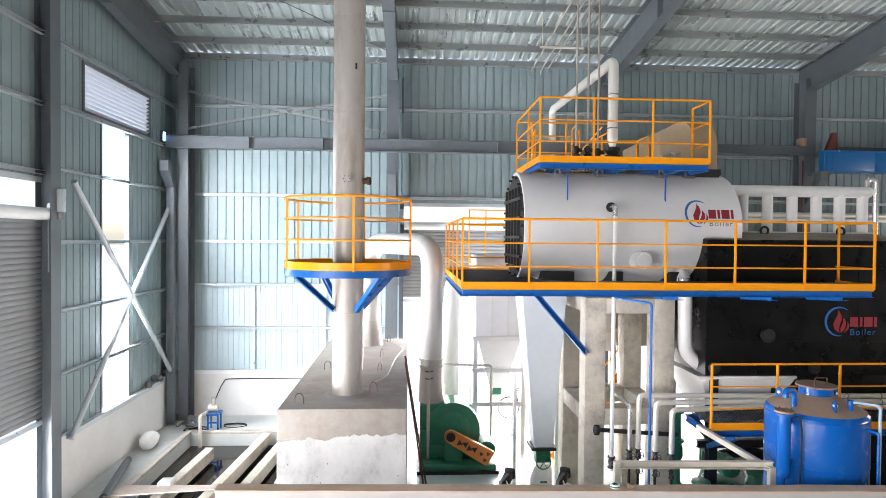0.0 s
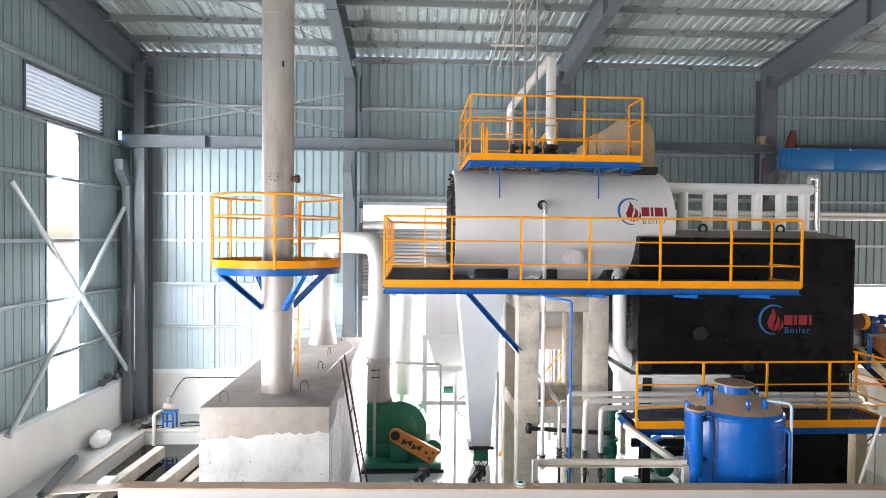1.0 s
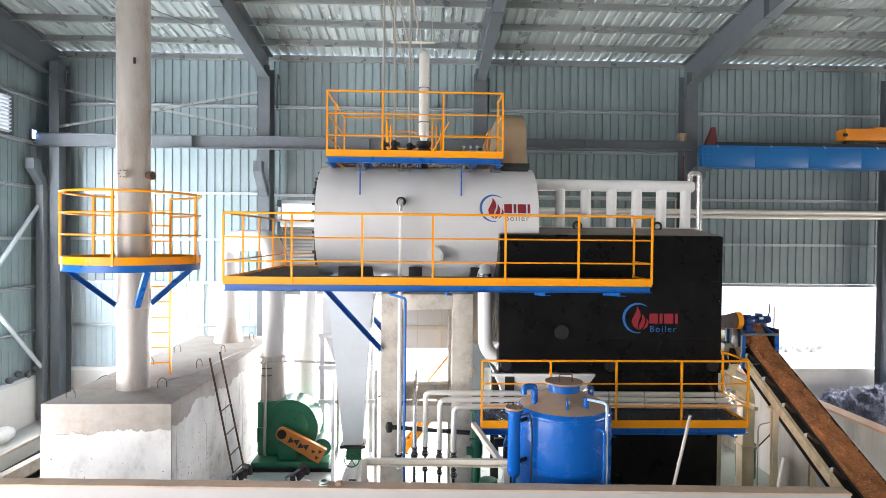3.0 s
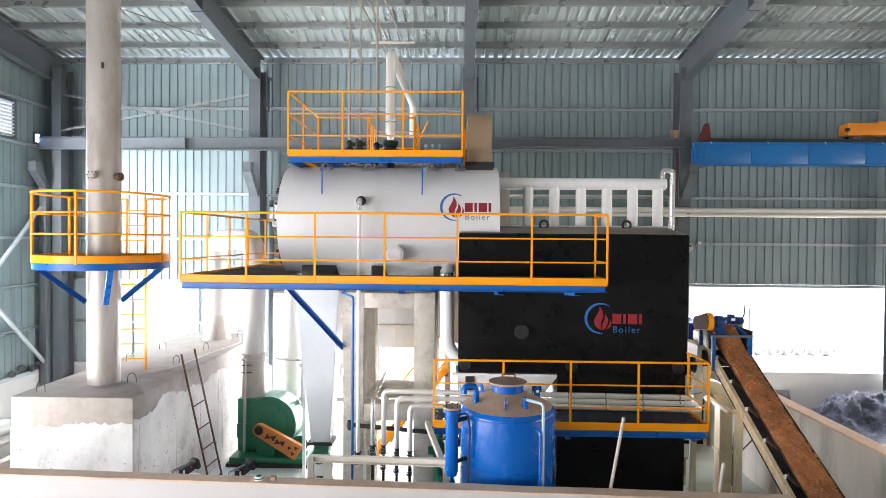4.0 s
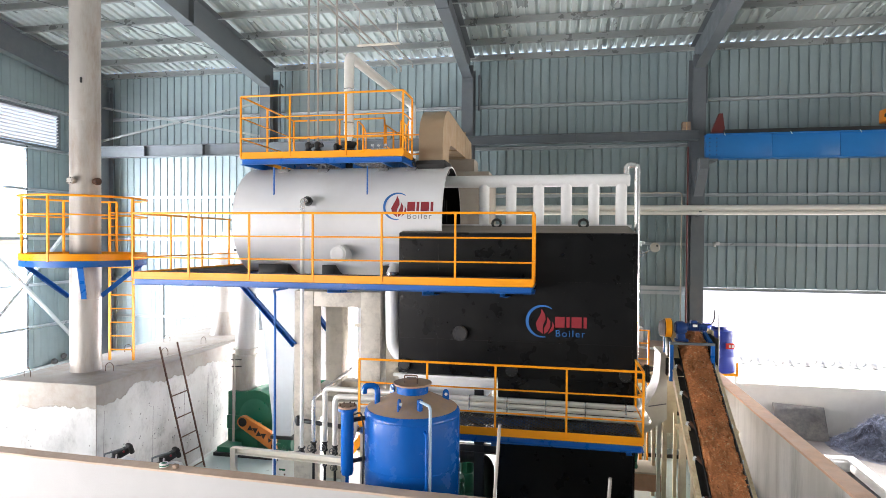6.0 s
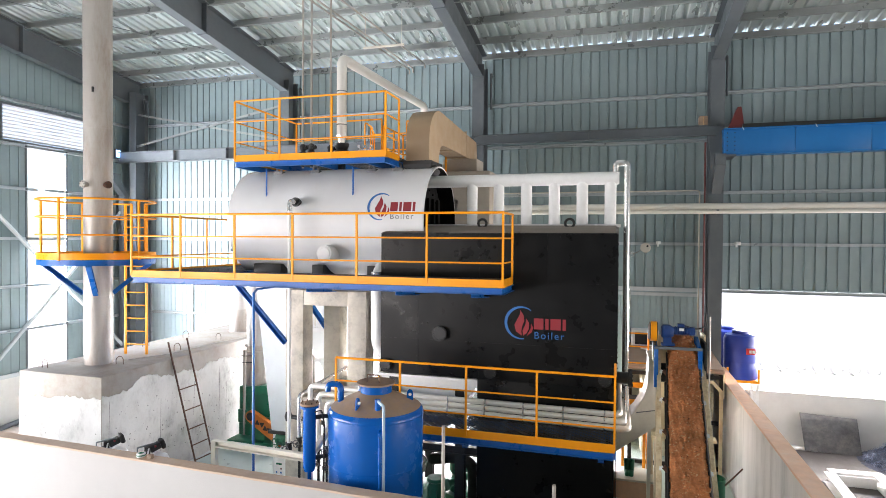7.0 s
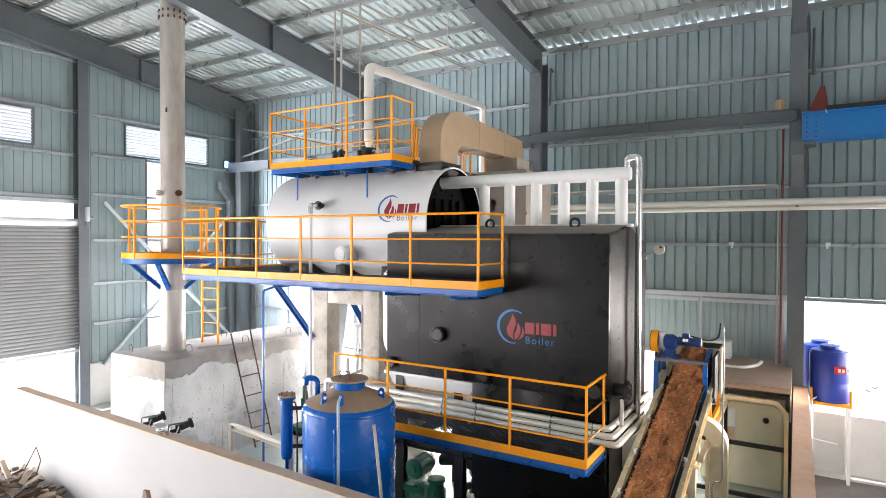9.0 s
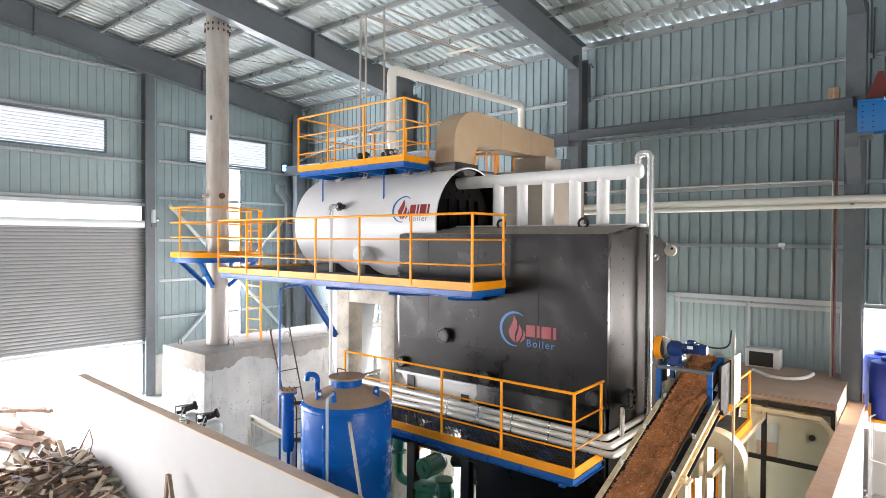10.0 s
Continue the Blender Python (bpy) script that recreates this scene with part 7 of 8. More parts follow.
# dusty west face; its backlit shade is put into the dark colour too
part("guard_face", house(bmesh.new(), 9.645, 9.658, [(10.72 + (y - 10.72) * 0.96, 3.54 + (z - 3.54) * 0.94) for y, z in side_line]), M_RUST, motor, "dusty guard side, darkened in colour for shade")
part("chain_guard_lower", boxed(9.7, 9.745, 10.45, 10.7, 3.1, 3.42, bevel=0.01), M_BLACKPART, motor)
bm = tube(bmesh.new(), [(10.16, 10.55, 3.68), (10.35, 10.75, 3.6), (10.5, 10.85, 3.62), (10.52, 10.86, 3.85)], 0.011, 0.12, n=8)
part("cable", bm, M_RUBBER, motor)
# chute from the conveyor into the furnace side
ch = thing("fuel_chute", (9.5, 11.0, 1.5), "beige sheet-metal feed chute between conveyor and furnace", "chute")
bm = bmesh.new()
plate(bm, [(x, 10.85, z) for x, z in ((9.77, 3.05), (9.664, 3.05), (9.64, 2.62), (9.59, 2.44), (9.45, 2.18), (9.16, 1.86), (9.13, 1.46), (9.65, 1.85), (9.77, 1.95))], -0.62)
part("chute", bm, M_CHUTE, ch)
part("seam", bar(bmesh.new(), (9.47, 10.845, 2.16), (9.76, 10.845, 2.22), 0.006, 0.016), M_DARKPLATE, ch, "dark joint line")
part("lip", boxed(9.65, 9.78, 10.82, 11.5, 3.052, 3.09), M_CHUTE, ch)
part("flange", boxed(9.06, 9.14, 10.82, 11.5, 1.4, 1.92), M_BLACKPART, ch)
part("stand", boxed(9.66, 9.72, 11.1, 11.16, 0, 1.92), M_CHUTE, ch)
wbn = thing("work_bench", (9.5, 12.2, 0), "low pale-topped bench with a brown board front", "bench")
part("top", boxed(9.1, 9.95, 11.95, 12.6, 0.56, 0.6, bevel=0.006), M_CREAMGREY, wbn)
part("front_board", boxed(9.12, 9.93, 11.99, 12.02, 0.22, 0.54), M_COPING_ORANGE, wbn, "brown wooden front board")
for x in (9.14, 9.91):
    for y in (12.06, 12.56):
        part("leg", boxed(x - 0.03, x + 0.03, y - 0.03, y + 0.03, 0, 0.56), M_CREAMGREY, wbn)
for x, tw in ((9.36, 0.0), (9.44, 0.25)):
    bt2 = thing("rubber_boot", (x, 12.2, 0.6), "dark green rubber boot standing on the bench", "boot", "rubber boots")
    part("shaft", lathe(bmesh.new(), (x, 12.24, 0.6), [(0.045, 0.03), (0.05, 0.12), (0.06, 0.27), (0.055, 0.27), (0.045, 0.1), (0.0, 0.08)], 16), M_GREEN, bt2)
    part("foot", boxed(x - 0.04 - tw * 0.05, x + 0.04, 12.06, 12.29, 0.602, 0.69, bevel=0.03), M_GREEN, bt2)
bx = thing("feed_hopper", (10.3, 11.2, 2.3), "cream feed hopper behind the conveyor head", "hopper")
part("panel", boxed(10.5, 10.53, 10.95, 11.35, 2.82, 3.48), M_CREAM, bx)
part("panel", boxed(9.78, 9.81, 10.95, 11.35, 2.6, 3.3), M_CREAM, bx)
part("back", boxed(9.81, 10.5, 11.32, 11.35, 2.75, 3.4), M_CREAM, bx)
part("spout", house(bmesh.new(), 9.8, 10.0, [(10.9, 2.72), (11.35, 2.72), (11.6, 2.2), (11.35, 2.15)]), M_CREAM, bx)
for x in (9.82,):
    part("leg", boxed(x - 0.035, x + 0.035, 11.3, 11.37, 0, 2.75), M_CREAM, bx)
# cream arched duct
ar = thing("arched_duct", (10.28, 11.5, 0), "cream painted duct bent over in an arch", "duct")
outer = [(10.58, 0.0)] + [(10.16 + 0.42 * math.cos(radians(i * 12)), 1.88 + 0.42 * math.sin(radians(i * 12))) for i in range(16)] + [(9.74, 1.55)]
inner = [(10.34, 0.0)] + [(10.16 + 0.18 * math.cos(radians(i * 12)), 1.88 + 0.18 * math.sin(radians(i * 12))) for i in range(16)] + [(9.98, 1.55)]
bm = bmesh.new()
va = [[bm.verts.new((x, y, z)) for x, z in line] for y in (11.4, 11.64) for line in (outer, inner)]
for i in range(len(outer) - 1):
    for p, q in ((0, 1), (1, 3), (3, 2), (2, 0)):
        bm.faces.new((va[p][i], va[p][i + 1], va[q][i + 1], va[q][i]))
bm.faces.new([va[p][0] for p in (0, 1, 3, 2)]), bm.faces.new([va[p][-1] for p in (0, 2, 3, 1)])
part("duct", bm, M_CREAM, ar)
part("flange", boxed(10.31, 10.61, 11.37, 11.67, 0.9, 0.94), M_CREAM, ar)
cp = thing("conduit", (10.75, 10.9, 0), "thin pale conduit beside the conveyor", "conduit")
part("tube", tube(bmesh.new(), [(10.57, 10.8, 3.8), (10.57, 10.8, 1.6), (10.42, 11.0, 1.5), (10.42, 11.0, 0.0)], 0.012, 0.1, n=8), M_STACK, cp)
# orange service platform behind the conveyor head
so = thing("service_platform", (10.6, 12.6, 0), "orange steel service platform with handrail behind the conveyor", "walkway", "walkways")
part("deck", boxed(9.75, 10.22, 12.3, 13.4, 1.98, 2.02), M_GRATE, so)
part("edge_channel", boxed(9.75, 10.27, 12.24, 12.3, 1.9, 2.03), M_ORANGE, so)
part("edge_channel", boxed(10.22, 10.27, 12.3, 13.4, 1.9, 2.03), M_ORANGE, so)
for x, y in ((9.93, 12.27), (10.24, 12.27), (10.24, 13.35)):
    part("post", boxed(x - 0.02, x + 0.02, y - 0.02, y + 0.02, 2.0, 2.86), M_ORANGE, so)
for z in (2.45, 2.84):
    part("rail", bar(bmesh.new(), (9.93, 12.27, z), (10.24, 12.27, z), 0.03, 0.03), M_ORANGE, so)
    part("rail", bar(bmesh.new(), (10.24, 12.27, z), (10.24, 13.35, z), 0.03, 0.03), M_ORANGE, so)
part("stringer", bar(bmesh.new(), (10.24, 12.2, 2.5), (9.78, 12.2, 2.0), 0.04, 0.08), M_ORANGE, so)
for x, y in ((9.8, 12.35), (10.2, 12.35), (9.8, 13.35), (10.2, 13.35)):
    part("leg", boxed(x - 0.03, x + 0.03, y - 0.03, y + 0.03, 0, 1.98), M_CREAM, so)
# orange landing seen between furnace and conveyor
st = thing("side_landing", (9.55, 12.9, 0), "orange steel landing with handrail beside the furnace", "walkway", "walkways")
part("deck", boxed(9.28, 9.74, 12.7, 13.6, 1.72, 1.76), M_GRATE, st)
for x in (9.3, 9.72):
    part("leg", boxed(x - 0.03, x + 0.03, 13.5, 13.56, 0, 1.72), M_ORANGE, st)
for x in (9.28, 9.74):
    part("post", boxed(x - 0.018, x + 0.018, 12.68, 12.72, 0.0, 3.2), M_ORANGE, st)
for z in (2.62, 2.94, 3.2):
    part("rail", bar(bmesh.new(), (9.28, 12.7, z), (9.74, 12.7, z), 0.024, 0.024), M_ORANGE, st)
for z0, z1, m in ((2.14, 2.24, M_ORANGE), (1.78, 1.9, M_ORANGE), (1.66, 1.775, M_BLUE)):
    part("edge_channel", boxed(9.26, 9.76, 12.66, 12.7, z0, z1), m, st)
gm = thing("floor_motor", (11.0, 10.4, 0), "green geared motor on the floor by the conveyor", "motor")
part("housing", rod(bmesh.new(), (10.8, 10.3, 0.35), (11.2, 10.3, 0.35), 0.17, n=20), M_GREEN, gm)
part("bed", boxed(10.75, 11.25, 10.15, 10.45, 0, 0.2, bevel=0.02), M_GREEN, gm)
tb = thing("green_drum", (10.86, 12.2, 0), "green steel drum with a rusty rod beside the cabin", "drum")
part("shell", lathe(bmesh.new(), (10.86, 12.2, 0), [(0.0, 0.0), (0.2, 0.0), (0.2, 0.35), (0.207, 0.36), (0.2, 0.37), (0.2, 0.72), (0.185, 0.72), (0.18, 0.05), (0.0, 0.05)], 24), M_GREEN, tb)
part("rod", rod(bmesh.new(), (10.95, 12.15, 0.5), (11.3, 12.0, 1.0), 0.014, n=8), M_RUST, tb, "rusty rod")

# glazed cabin in the corner of the bay
cb = thing("control_cabin", (10.45, 15.8, 0), "dark-framed glazed cabin with a dusty brown roof", "cabin")
part("roof", house(bmesh.new(), 9.4, 11.38, [(14.45, 2.16), (14.45, 2.24), (16.8, 2.34), (16.8, 2.26)]), M_ROOFDUST, cb, "brown dust on a sheet roof")
part("fascia", boxed(9.4, 11.38, 14.4, 14.45, 2.15, 2.22), M_ROOFDUST, cb)
for x in (9.45, 10.26, 11.33):
    part("mullion", boxed(x - 0.04, x + 0.04, 14.46, 14.54, 0, 2.1), M_BLACKPART, cb)
for z in (0.05, 1.05, 2.05):
    part("transom", boxed(9.45, 11.33, 14.47, 14.53, z - 0.04, z + 0.04), M_BLACKPART, cb)
M_GLASS = bpy.data.materials.new("cabin_glass")
M_GLASS.use_nodes = True
gb = M_GLASS.node_tree.nodes["Principled BSDF"]
gb.inputs["Base Color"].default_value = (0.92, 0.95, 0.93, 1)
gb.inputs["Roughness"].default_value = 0.02
gb.inputs["Transmission Weight"].default_value = 1.0
gb.inputs["IOR"].default_value = 1.45
for x0, x1 in ((9.49, 10.22), (10.3, 11.29)):
    for z0, z1 in ((0.09, 1.01), (1.09, 2.01)):
        pn = part("pane", boxed(x0, x1, 14.495, 14.503, z0, z1), M_GLASS, cb, "faintly green glass pane")
        pn.visible_shadow = False
part("front_beam", bar(bmesh.new(), (9.8, 14.36, 1.98), (11.16, 14.36, 1.97), 0.07, 0.07), M_CREAM, cb, "cream steel front beam")
part("front_brace", bar(bmesh.new(), (11.15, 14.36, 1.97), (11.31, 14.36, 1.78), 0.07, 0.07), M_CREAM, cb)
part("front_post", boxed(11.275, 11.345, 14.325, 14.395, 0, 1.79), M_CREAM, cb)
part("long_beam", bar(bmesh.new(), (10.28, 14.32, 1.855), (10.28, 10.83, 1.855), 0.075, 0.075), M_CREAM, cb, "dusty cream beam reaching out to the conveyor")
part("hanger", boxed(10.25, 10.31, 14.33, 14.39, 1.83, 1.95), M_CREAM, cb)
part("end_panel", house(bmesh.new(), 11.36, 11.385, [(14.42, 1.62), (14.42, 2.2), (16.0, 2.28), (16.0, 1.9)]), M_CABIN, cb, "pale end panel under the roof edge")
part("rear_wall", boxed(9.4, 11.38, 16.75, 16.79, 0, 2.26), M_CABIN, cb)
part("side_wall", boxed(9.4, 9.43, 15.6, 16.75, 0, 2.2), M_CABIN, cb)
cbx = thing("cabin_panel", (10.5, 16.2, 0), "cream electrical cubicle inside the cabin", "cubicle")
part("body", boxed(9.7, 11.28, 15.05, 16.2, 0, 1.78, bevel=0.1), M_CABIN, cbx)
part("window", boxed(10.02, 10.4, 15.03, 15.046, 0.9, 1.57, bevel=0.005), M_LOUVRE, cbx, "pale round-cornered window")
part("seat", boxed(10.04, 10.39, 15.02, 15.028, 0.92, 1.2), M_COPING_ORANGE, cbx, "brown seat edge behind the window")
part("edge_trim", tube(bmesh.new(), [(9.75, 15.03, 1.72), (11.1, 15.03, 1.73), (11.25, 15.03, 1.6), (11.23, 15.03, 0.1)], 0.02, 0.06, n=10), M_CREAM, cbx, "cream rounded edge trim")
part("lamp", rod(bmesh.new(), (10.95, 15.05, 1.42), (10.95, 15.02, 1.42), 0.055, n=16), M_BLACKPART, cbx)
helmet = thing("safety_helmet", (10.8, 15.27, 1.8), "yellow safety helmet lying on the cream cubicle", "helmet")
part("shell", lathe(bmesh.new(), (10.8, 15.27, 1.797), [(0.17, -0.015), (0.135, 0.0), (0.13, 0.06), (0.09, 0.12), (0.0, 0.14)], 20), M_HELMET, helmet)
acb = thing("air_conditioner", (9.85, 16.5, 2.3), "grey air conditioner unit on the cabin roof", "air conditioner")
part("case", boxed(9.52, 10.18, 16.45, 16.8, 2.3, 2.72, bevel=0.015), M_CLAD, acb)
part("grille", boxed(9.6, 10.06, 16.43, 16.449, 2.36, 2.66), M_BLACKPART, acb, "black fan grille")
hs = thing("roof_hose", (10.4, 15.8, 2.3), "pale hose lying on the cabin roof", "hose")
part("hose", tube(bmesh.new(), [(9.75, 16.1, 2.33), (10.1, 15.7, 2.31), (10.5, 15.7, 2.31), (10.75, 15.95, 2.34), (10.8, 16.3, 2.36)], 0.035, 0.2, n=10), M_WHITEPIPE, hs)

# ---- along the north wall ----
cr = thing("crane_girder", (15.4, 15.85, 7.0), "blue overhead crane girder with a dark rail on top", "crane")
xg = 11.5
for i in range(6):
    part("girder_panel", boxed(xg + 0.003, xg + 1.487, 15.74, 15.95, 7.06, 7.62, bevel=0.006), M_CRANE, cr)
    part("bottom_flange", boxed(xg, xg + 1.49, 15.69, 16.0, 7.035, 7.06), M_CRANE, cr)
    part("top_flange", boxed(xg, xg + 1.49, 15.69, 16.0, 7.62, 7.645), M_CRANE, cr)
    part("cable_hook", tube(bmesh.new(), [(xg + 0.4, 15.72, 7.66), (xg + 0.4, 15.68, 7.63), (xg + 0.42, 15.68, 7.59)], 0.009, n=6), M_LOUVRE, cr, "pale festoon hook")
    xg += 1.49
part("crane_rail", boxed(11.9, 20.4, 15.74, 15.9, 7.645, 7.745), M_BLACKPART, cr, "dark crane rail")
bm = bmesh.new()
plate(bm, [(11.6, 15.78, 7.65), (11.95, 15.78, 7.65), (11.88, 15.78, 8.15), (11.8, 15.78, 8.15)], -0.12)
part("end_stop", bm, M_REDSTEEL, cr, "red oxide end stop")
for i in range(5):
    for x in (11.58, 11.74):
        part("bolt", rod(bmesh.new(), (x, 15.74, 7.14 + i * 0.1), (x, 15.728, 7.14 + i * 0.1), 0.014, n=8), M_BLACKPART, cr)
for x in (11.5, 17.35):
    part("seat", boxed(x - 0.1, x + 0.25, 15.65, 16.2, 6.98, 7.03), M_STEEL, cr)
ho = thing("hoist", (16.3, 15.85, 7.72), "orange electric hoist trolley on the crane rail", "hoist")
part("body", boxed(15.4, 17.4, 15.6, 16.0, 7.83, 8.14, bevel=0.02), M_HOIST, ho)
part("buffer", boxed(15.34, 15.45, 15.58, 15.64, 7.92, 8.0, bevel=0.01), M_BLACKPART, ho, "black rubber buffer")
part("top_bar", boxed(16.2, 17.2, 15.62, 15.98, 8.14, 8.19, bevel=0.01), M_HOIST, ho)
for x in (15.6, 16.9):
    part("wheel", rod(bmesh.new(), (x, 15.78, 7.79), (x, 15.92, 7.79), 0.07, n=16), M_BLACKPART, ho)
for k, (y, z, r, x0) in enumerate(((16.02, 5.845, 0.078, 5.6), (15.99, 5.715, 0.05, 5.6))):
    wp = thing("wall_pipe", (12, y, z), "bright aluminium-clad pipe running along the wall", "pipe", "wall pipes")
    part("pipe", tube(bmesh.new(), [(x0, 13.5, z), (x0, y, z), (22.0, y, z)], r, 0.15, n=14), M_JACKET, wp)
    for i in range(14):
        part("joint_band", rod(bmesh.new(), (7.0 + i, y, z), (7.03 + i, y, z), r + 0.004, n=14), M_JACKET, wp)
    for x in BAYS[3:5]:
        part("clamp", boxed(x - 0.03, x + 0.03, y - r - 0.015, 16.21, z - r - 0.03, z - r - 0.002), M_STEEL, wp)
dr = thing("drain_pipe", (11.05, 16.3, 2.5), "thin white plastic pipe along the girt and down the column", "pipe")
part("pipe", tube(bmesh.new(), [(5.75, 16.4, 6.26), (11.08, 16.4, 6.26), (11.08, 16.4, 1.3)], 0.018, 0.08, n=10), M_CREAMGREY, dr)
rc = thing("red_conduit", (11.15, 16.3, 3.0), "red painted conduit running down beside the column", "conduit")
part("tube", tube(bmesh.new(), [(11.16, 16.12, 7.4), (11.16, 16.12, 2.4)], 0.022, n=8), M_REDSTEEL, rc)
bb = thing("cardboard_box", (11.1, 16.1, 7.8), "small brown cardboard box on the wall beam", "box")
part("carton", boxed(11.0, 11.19, 16.02, 16.2, 7.803, 8.02, bevel=0.008), M_WOOD, bb)
part("tape", boxed(11.08, 11.11, 16.017, 16.02, 7.81, 8.01), M_CHIP, bb)
for x, z in ((10.15, 4.9), (12.0, 4.9)):
    cm = thing("security_camera", (x, 16.85, z), "small white security camera on a wall girt", "camera", "security cameras")
    part("body", boxed(x - 0.05, x + 0.05, 16.55, 16.8, z + 0.02, z + 0.1, bevel=0.015), M_LOUVRE, cm)
    part("mount", boxed(x - 0.02, x + 0.02, 16.78, 16.86, z - 0.04, z + 0.04), M_LOUVRE, cm)
for x in BAYS[:4]:
    gh = thing("gutter_pipe", (x + 0.2, 16.75, 8.0), "dark downpipe bend at the column head", "pipe", "gutter pipes")
    low = 8.6 if x > -6 else 9.25
    part("pipe", tube(bmesh.new(), [(x + 0.27, 16.8, 9.55), (x + 0.27, 16.62, 9.6), (x + 0.27, 16.62, low)], 0.028, 0.06, n=10), M_STEEL, gh)

# blue plastic drum on a stand, by the open bay
bd = thing("plastic_tank", (12.08, 16.55, 1.62), "blue plastic water tank on a raised stand", "tank")
part("body", lathe(bmesh.new(), (12.08, 16.55, 0), [(0.0, 1.66), (0.36, 1.66), (0.385, 1.7), (0.385, 2.05), (0.38, 2.07), (0.385, 2.09), (0.385, 2.62), (0.35, 2.72), (0.16, 2.76), (0.0, 2.76)], 36), M_PLASTICBLUE, bd)
part("cap", lathe(bmesh.new(), (12.08, 16.55, 0), [(0.2, 2.75), (0.2, 2.82), (0.0, 2.83)], 24), M_PLASTICBLUE, bd)
lb = part("label_plate", boxed(12.13, 12.325, 16.12, 16.2, 2.3, 2.44), M_LABELRED, bd, "red label plate")
for k in range(3):
    part("letter_bar", boxed(12.19 + k * 0.068, 12.24 + k * 0.068, 16.115, 16.12, 2.335, 2.405), M_LOUVRE, lb, "white bar")
sd = thing("tank_stand", (12.08, 16.55, 0), "white-legged stand with an orange tray", "stand")
part("tray", boxed(11.72, 12.44, 16.2, 16.9, 1.6, 1.66), M_ORANGE, sd)
for x in (11.76, 12.4):
    for y in (16.24, 16.84):
        part("leg", boxed(x - 0.03, x + 0.03, y - 0.03, y + 0.03, 0, 1.6), M_WHITEPIPE, sd)
    part("tie", boxed(x - 0.015, x + 0.015, 16.24, 16.84, 0.85, 0.88), M_WHITEPIPE, sd)
for x in (11.74, 12.42):
    part("tray_post", boxed(x - 0.02, x + 0.02, 16.2, 16.24, 1.66, 1.95), M_ORANGE, sd)
part("tap_pipe", tube(bmesh.new(), [(11.85, 16.3, 1.75), (11.75, 16.12, 1.72), (11.75, 16.12, 0.9), (12.2, 16.1, 0.85)], 0.015, 0.05, n=8), M_WHITEPIPE, sd)
copy_thing(bd, pose(11.93, 17.34, 1.6))
copy_thing(sd, pose(11.93, 17.5, -0.02))
dpz = thing("steel_plate", (14.0, 16.5, 0), "dark steel plate leaning against the white base wall", "plate")
bm = bmesh.new()
plate(bm, [(13.5, 16.5, 0.02), (14.66, 16.45, 0.02), (14.66, 16.8, 0.78), (13.46, 16.84, 0.83)], 0.02)
part("sheet", bm, M_DARKPLATE, dpz)
solo("bay_floor", boxed(11.68, EAST - 1, 8.5, 16.5, 0.003, 0.012), M_FLOOR_DARK, "dark oily concrete floor of the scrap bay", "floor", kind="structure")
bt = thing("floor_skid", (13.9, 13.6, 0), "white painted welded steel frame lying on the floor", "frame")
for p, q in (((13.42, 14.62, 0.14), (14.42, 14.66, 0.14)), ((13.4, 14.5, 0.14), (13.3, 11.9, 0.14)), ((14.32, 14.55, 0.14), (14.22, 11.9, 0.14)), ((13.3, 12.0, 0.14), (14.3, 12.05, 0.14))):
    part("bar", section(bmesh.new(), p, q, c_outline(0.2, 0.22, 0.02)), M_WHITEPIPE, bt)
part("web", boxed(13.5, 14.2, 14.38, 14.4, 0.03, 0.24), M_WHITEPIPE, bt)
# rolls in white wrapping in the yard
solo("yard_wall", boxed(11.0, 24.0, 21.4, 21.7, -0.02, 0.9), M_WHITEWALL, "low white wall in the yard", "wall", kind="structure")
bm = rod(bmesh.new(), (0, -0.3, 0.2), (0, 0.3, 0.2), 0.2, n=20, caps=False)
for s in (-0.3, 0.3):
    lathe(bm, (0, s, 0.2), [(0.2, 0), (0.08, 0.0), (0.075, -0.05 if s > 0 else 0.05), (0.0, -0.05 if s > 0 else 0.05)], 20, "y")
rl = thing("wrapped_roll", (12.3, 21.5, 0.9), "white wrapped roll lying on the yard wall", "roll", "wrapped rolls")
ORIGIN[rl] = Vector((0, 0, 0))
part("roll", bm, M_ROLL, rl)
for i in range(1, 14):
    copy_thing(rl, pose(12.3 + i * 0.49, 21.5 + 0.05 * (i % 3), 0.9, 0, 0, (i * 37) % 11 - 5))

# swarf heap
bm = bmesh.new()
g = []
hz_ = lambda x, y: max(0.0, 1.05 * math.exp(-(((x - 17.1) / 1.5) ** 2 + ((y - 15.9) / 0.85) ** 2)) + 0.55 * math.exp(-(((x - 15.6) / 0.65) ** 2 + ((y - 16.2) / 0.6) ** 2)) - 0.06)
swarf_z = lambda x, y: hz_(x, y) * (1.12 - 0.55 * abs(noise.noise((x * 2.6, y * 2.6, 0.4))) - 0.4 * abs(noise.noise((x * 6, y * 6, 2)))) if hz_(x, y) > 0 else -0.02
for j in range(50):
    row = []
    for i in range(70):
        x, y = 14.0 + i * 0.085, 13.75 + j * 0.064
        h = hz_(x, y)
        row.append(bm.verts.new((x, y, swarf_z(x, y))))
    g.append(row)
for a, b in zip(g, g[1:]):
    for i in range(69):
        bm.faces.new((a[i], a[i + 1], b[i + 1], b[i]))
swarf = solo("swarf_heap", bm, M_SWARF_BED, "tangled heap of bluish grey steel swarf on the floor", "scrap heap", kind="stuff")
r3 = random.Random(21)
vs, fs = [], []
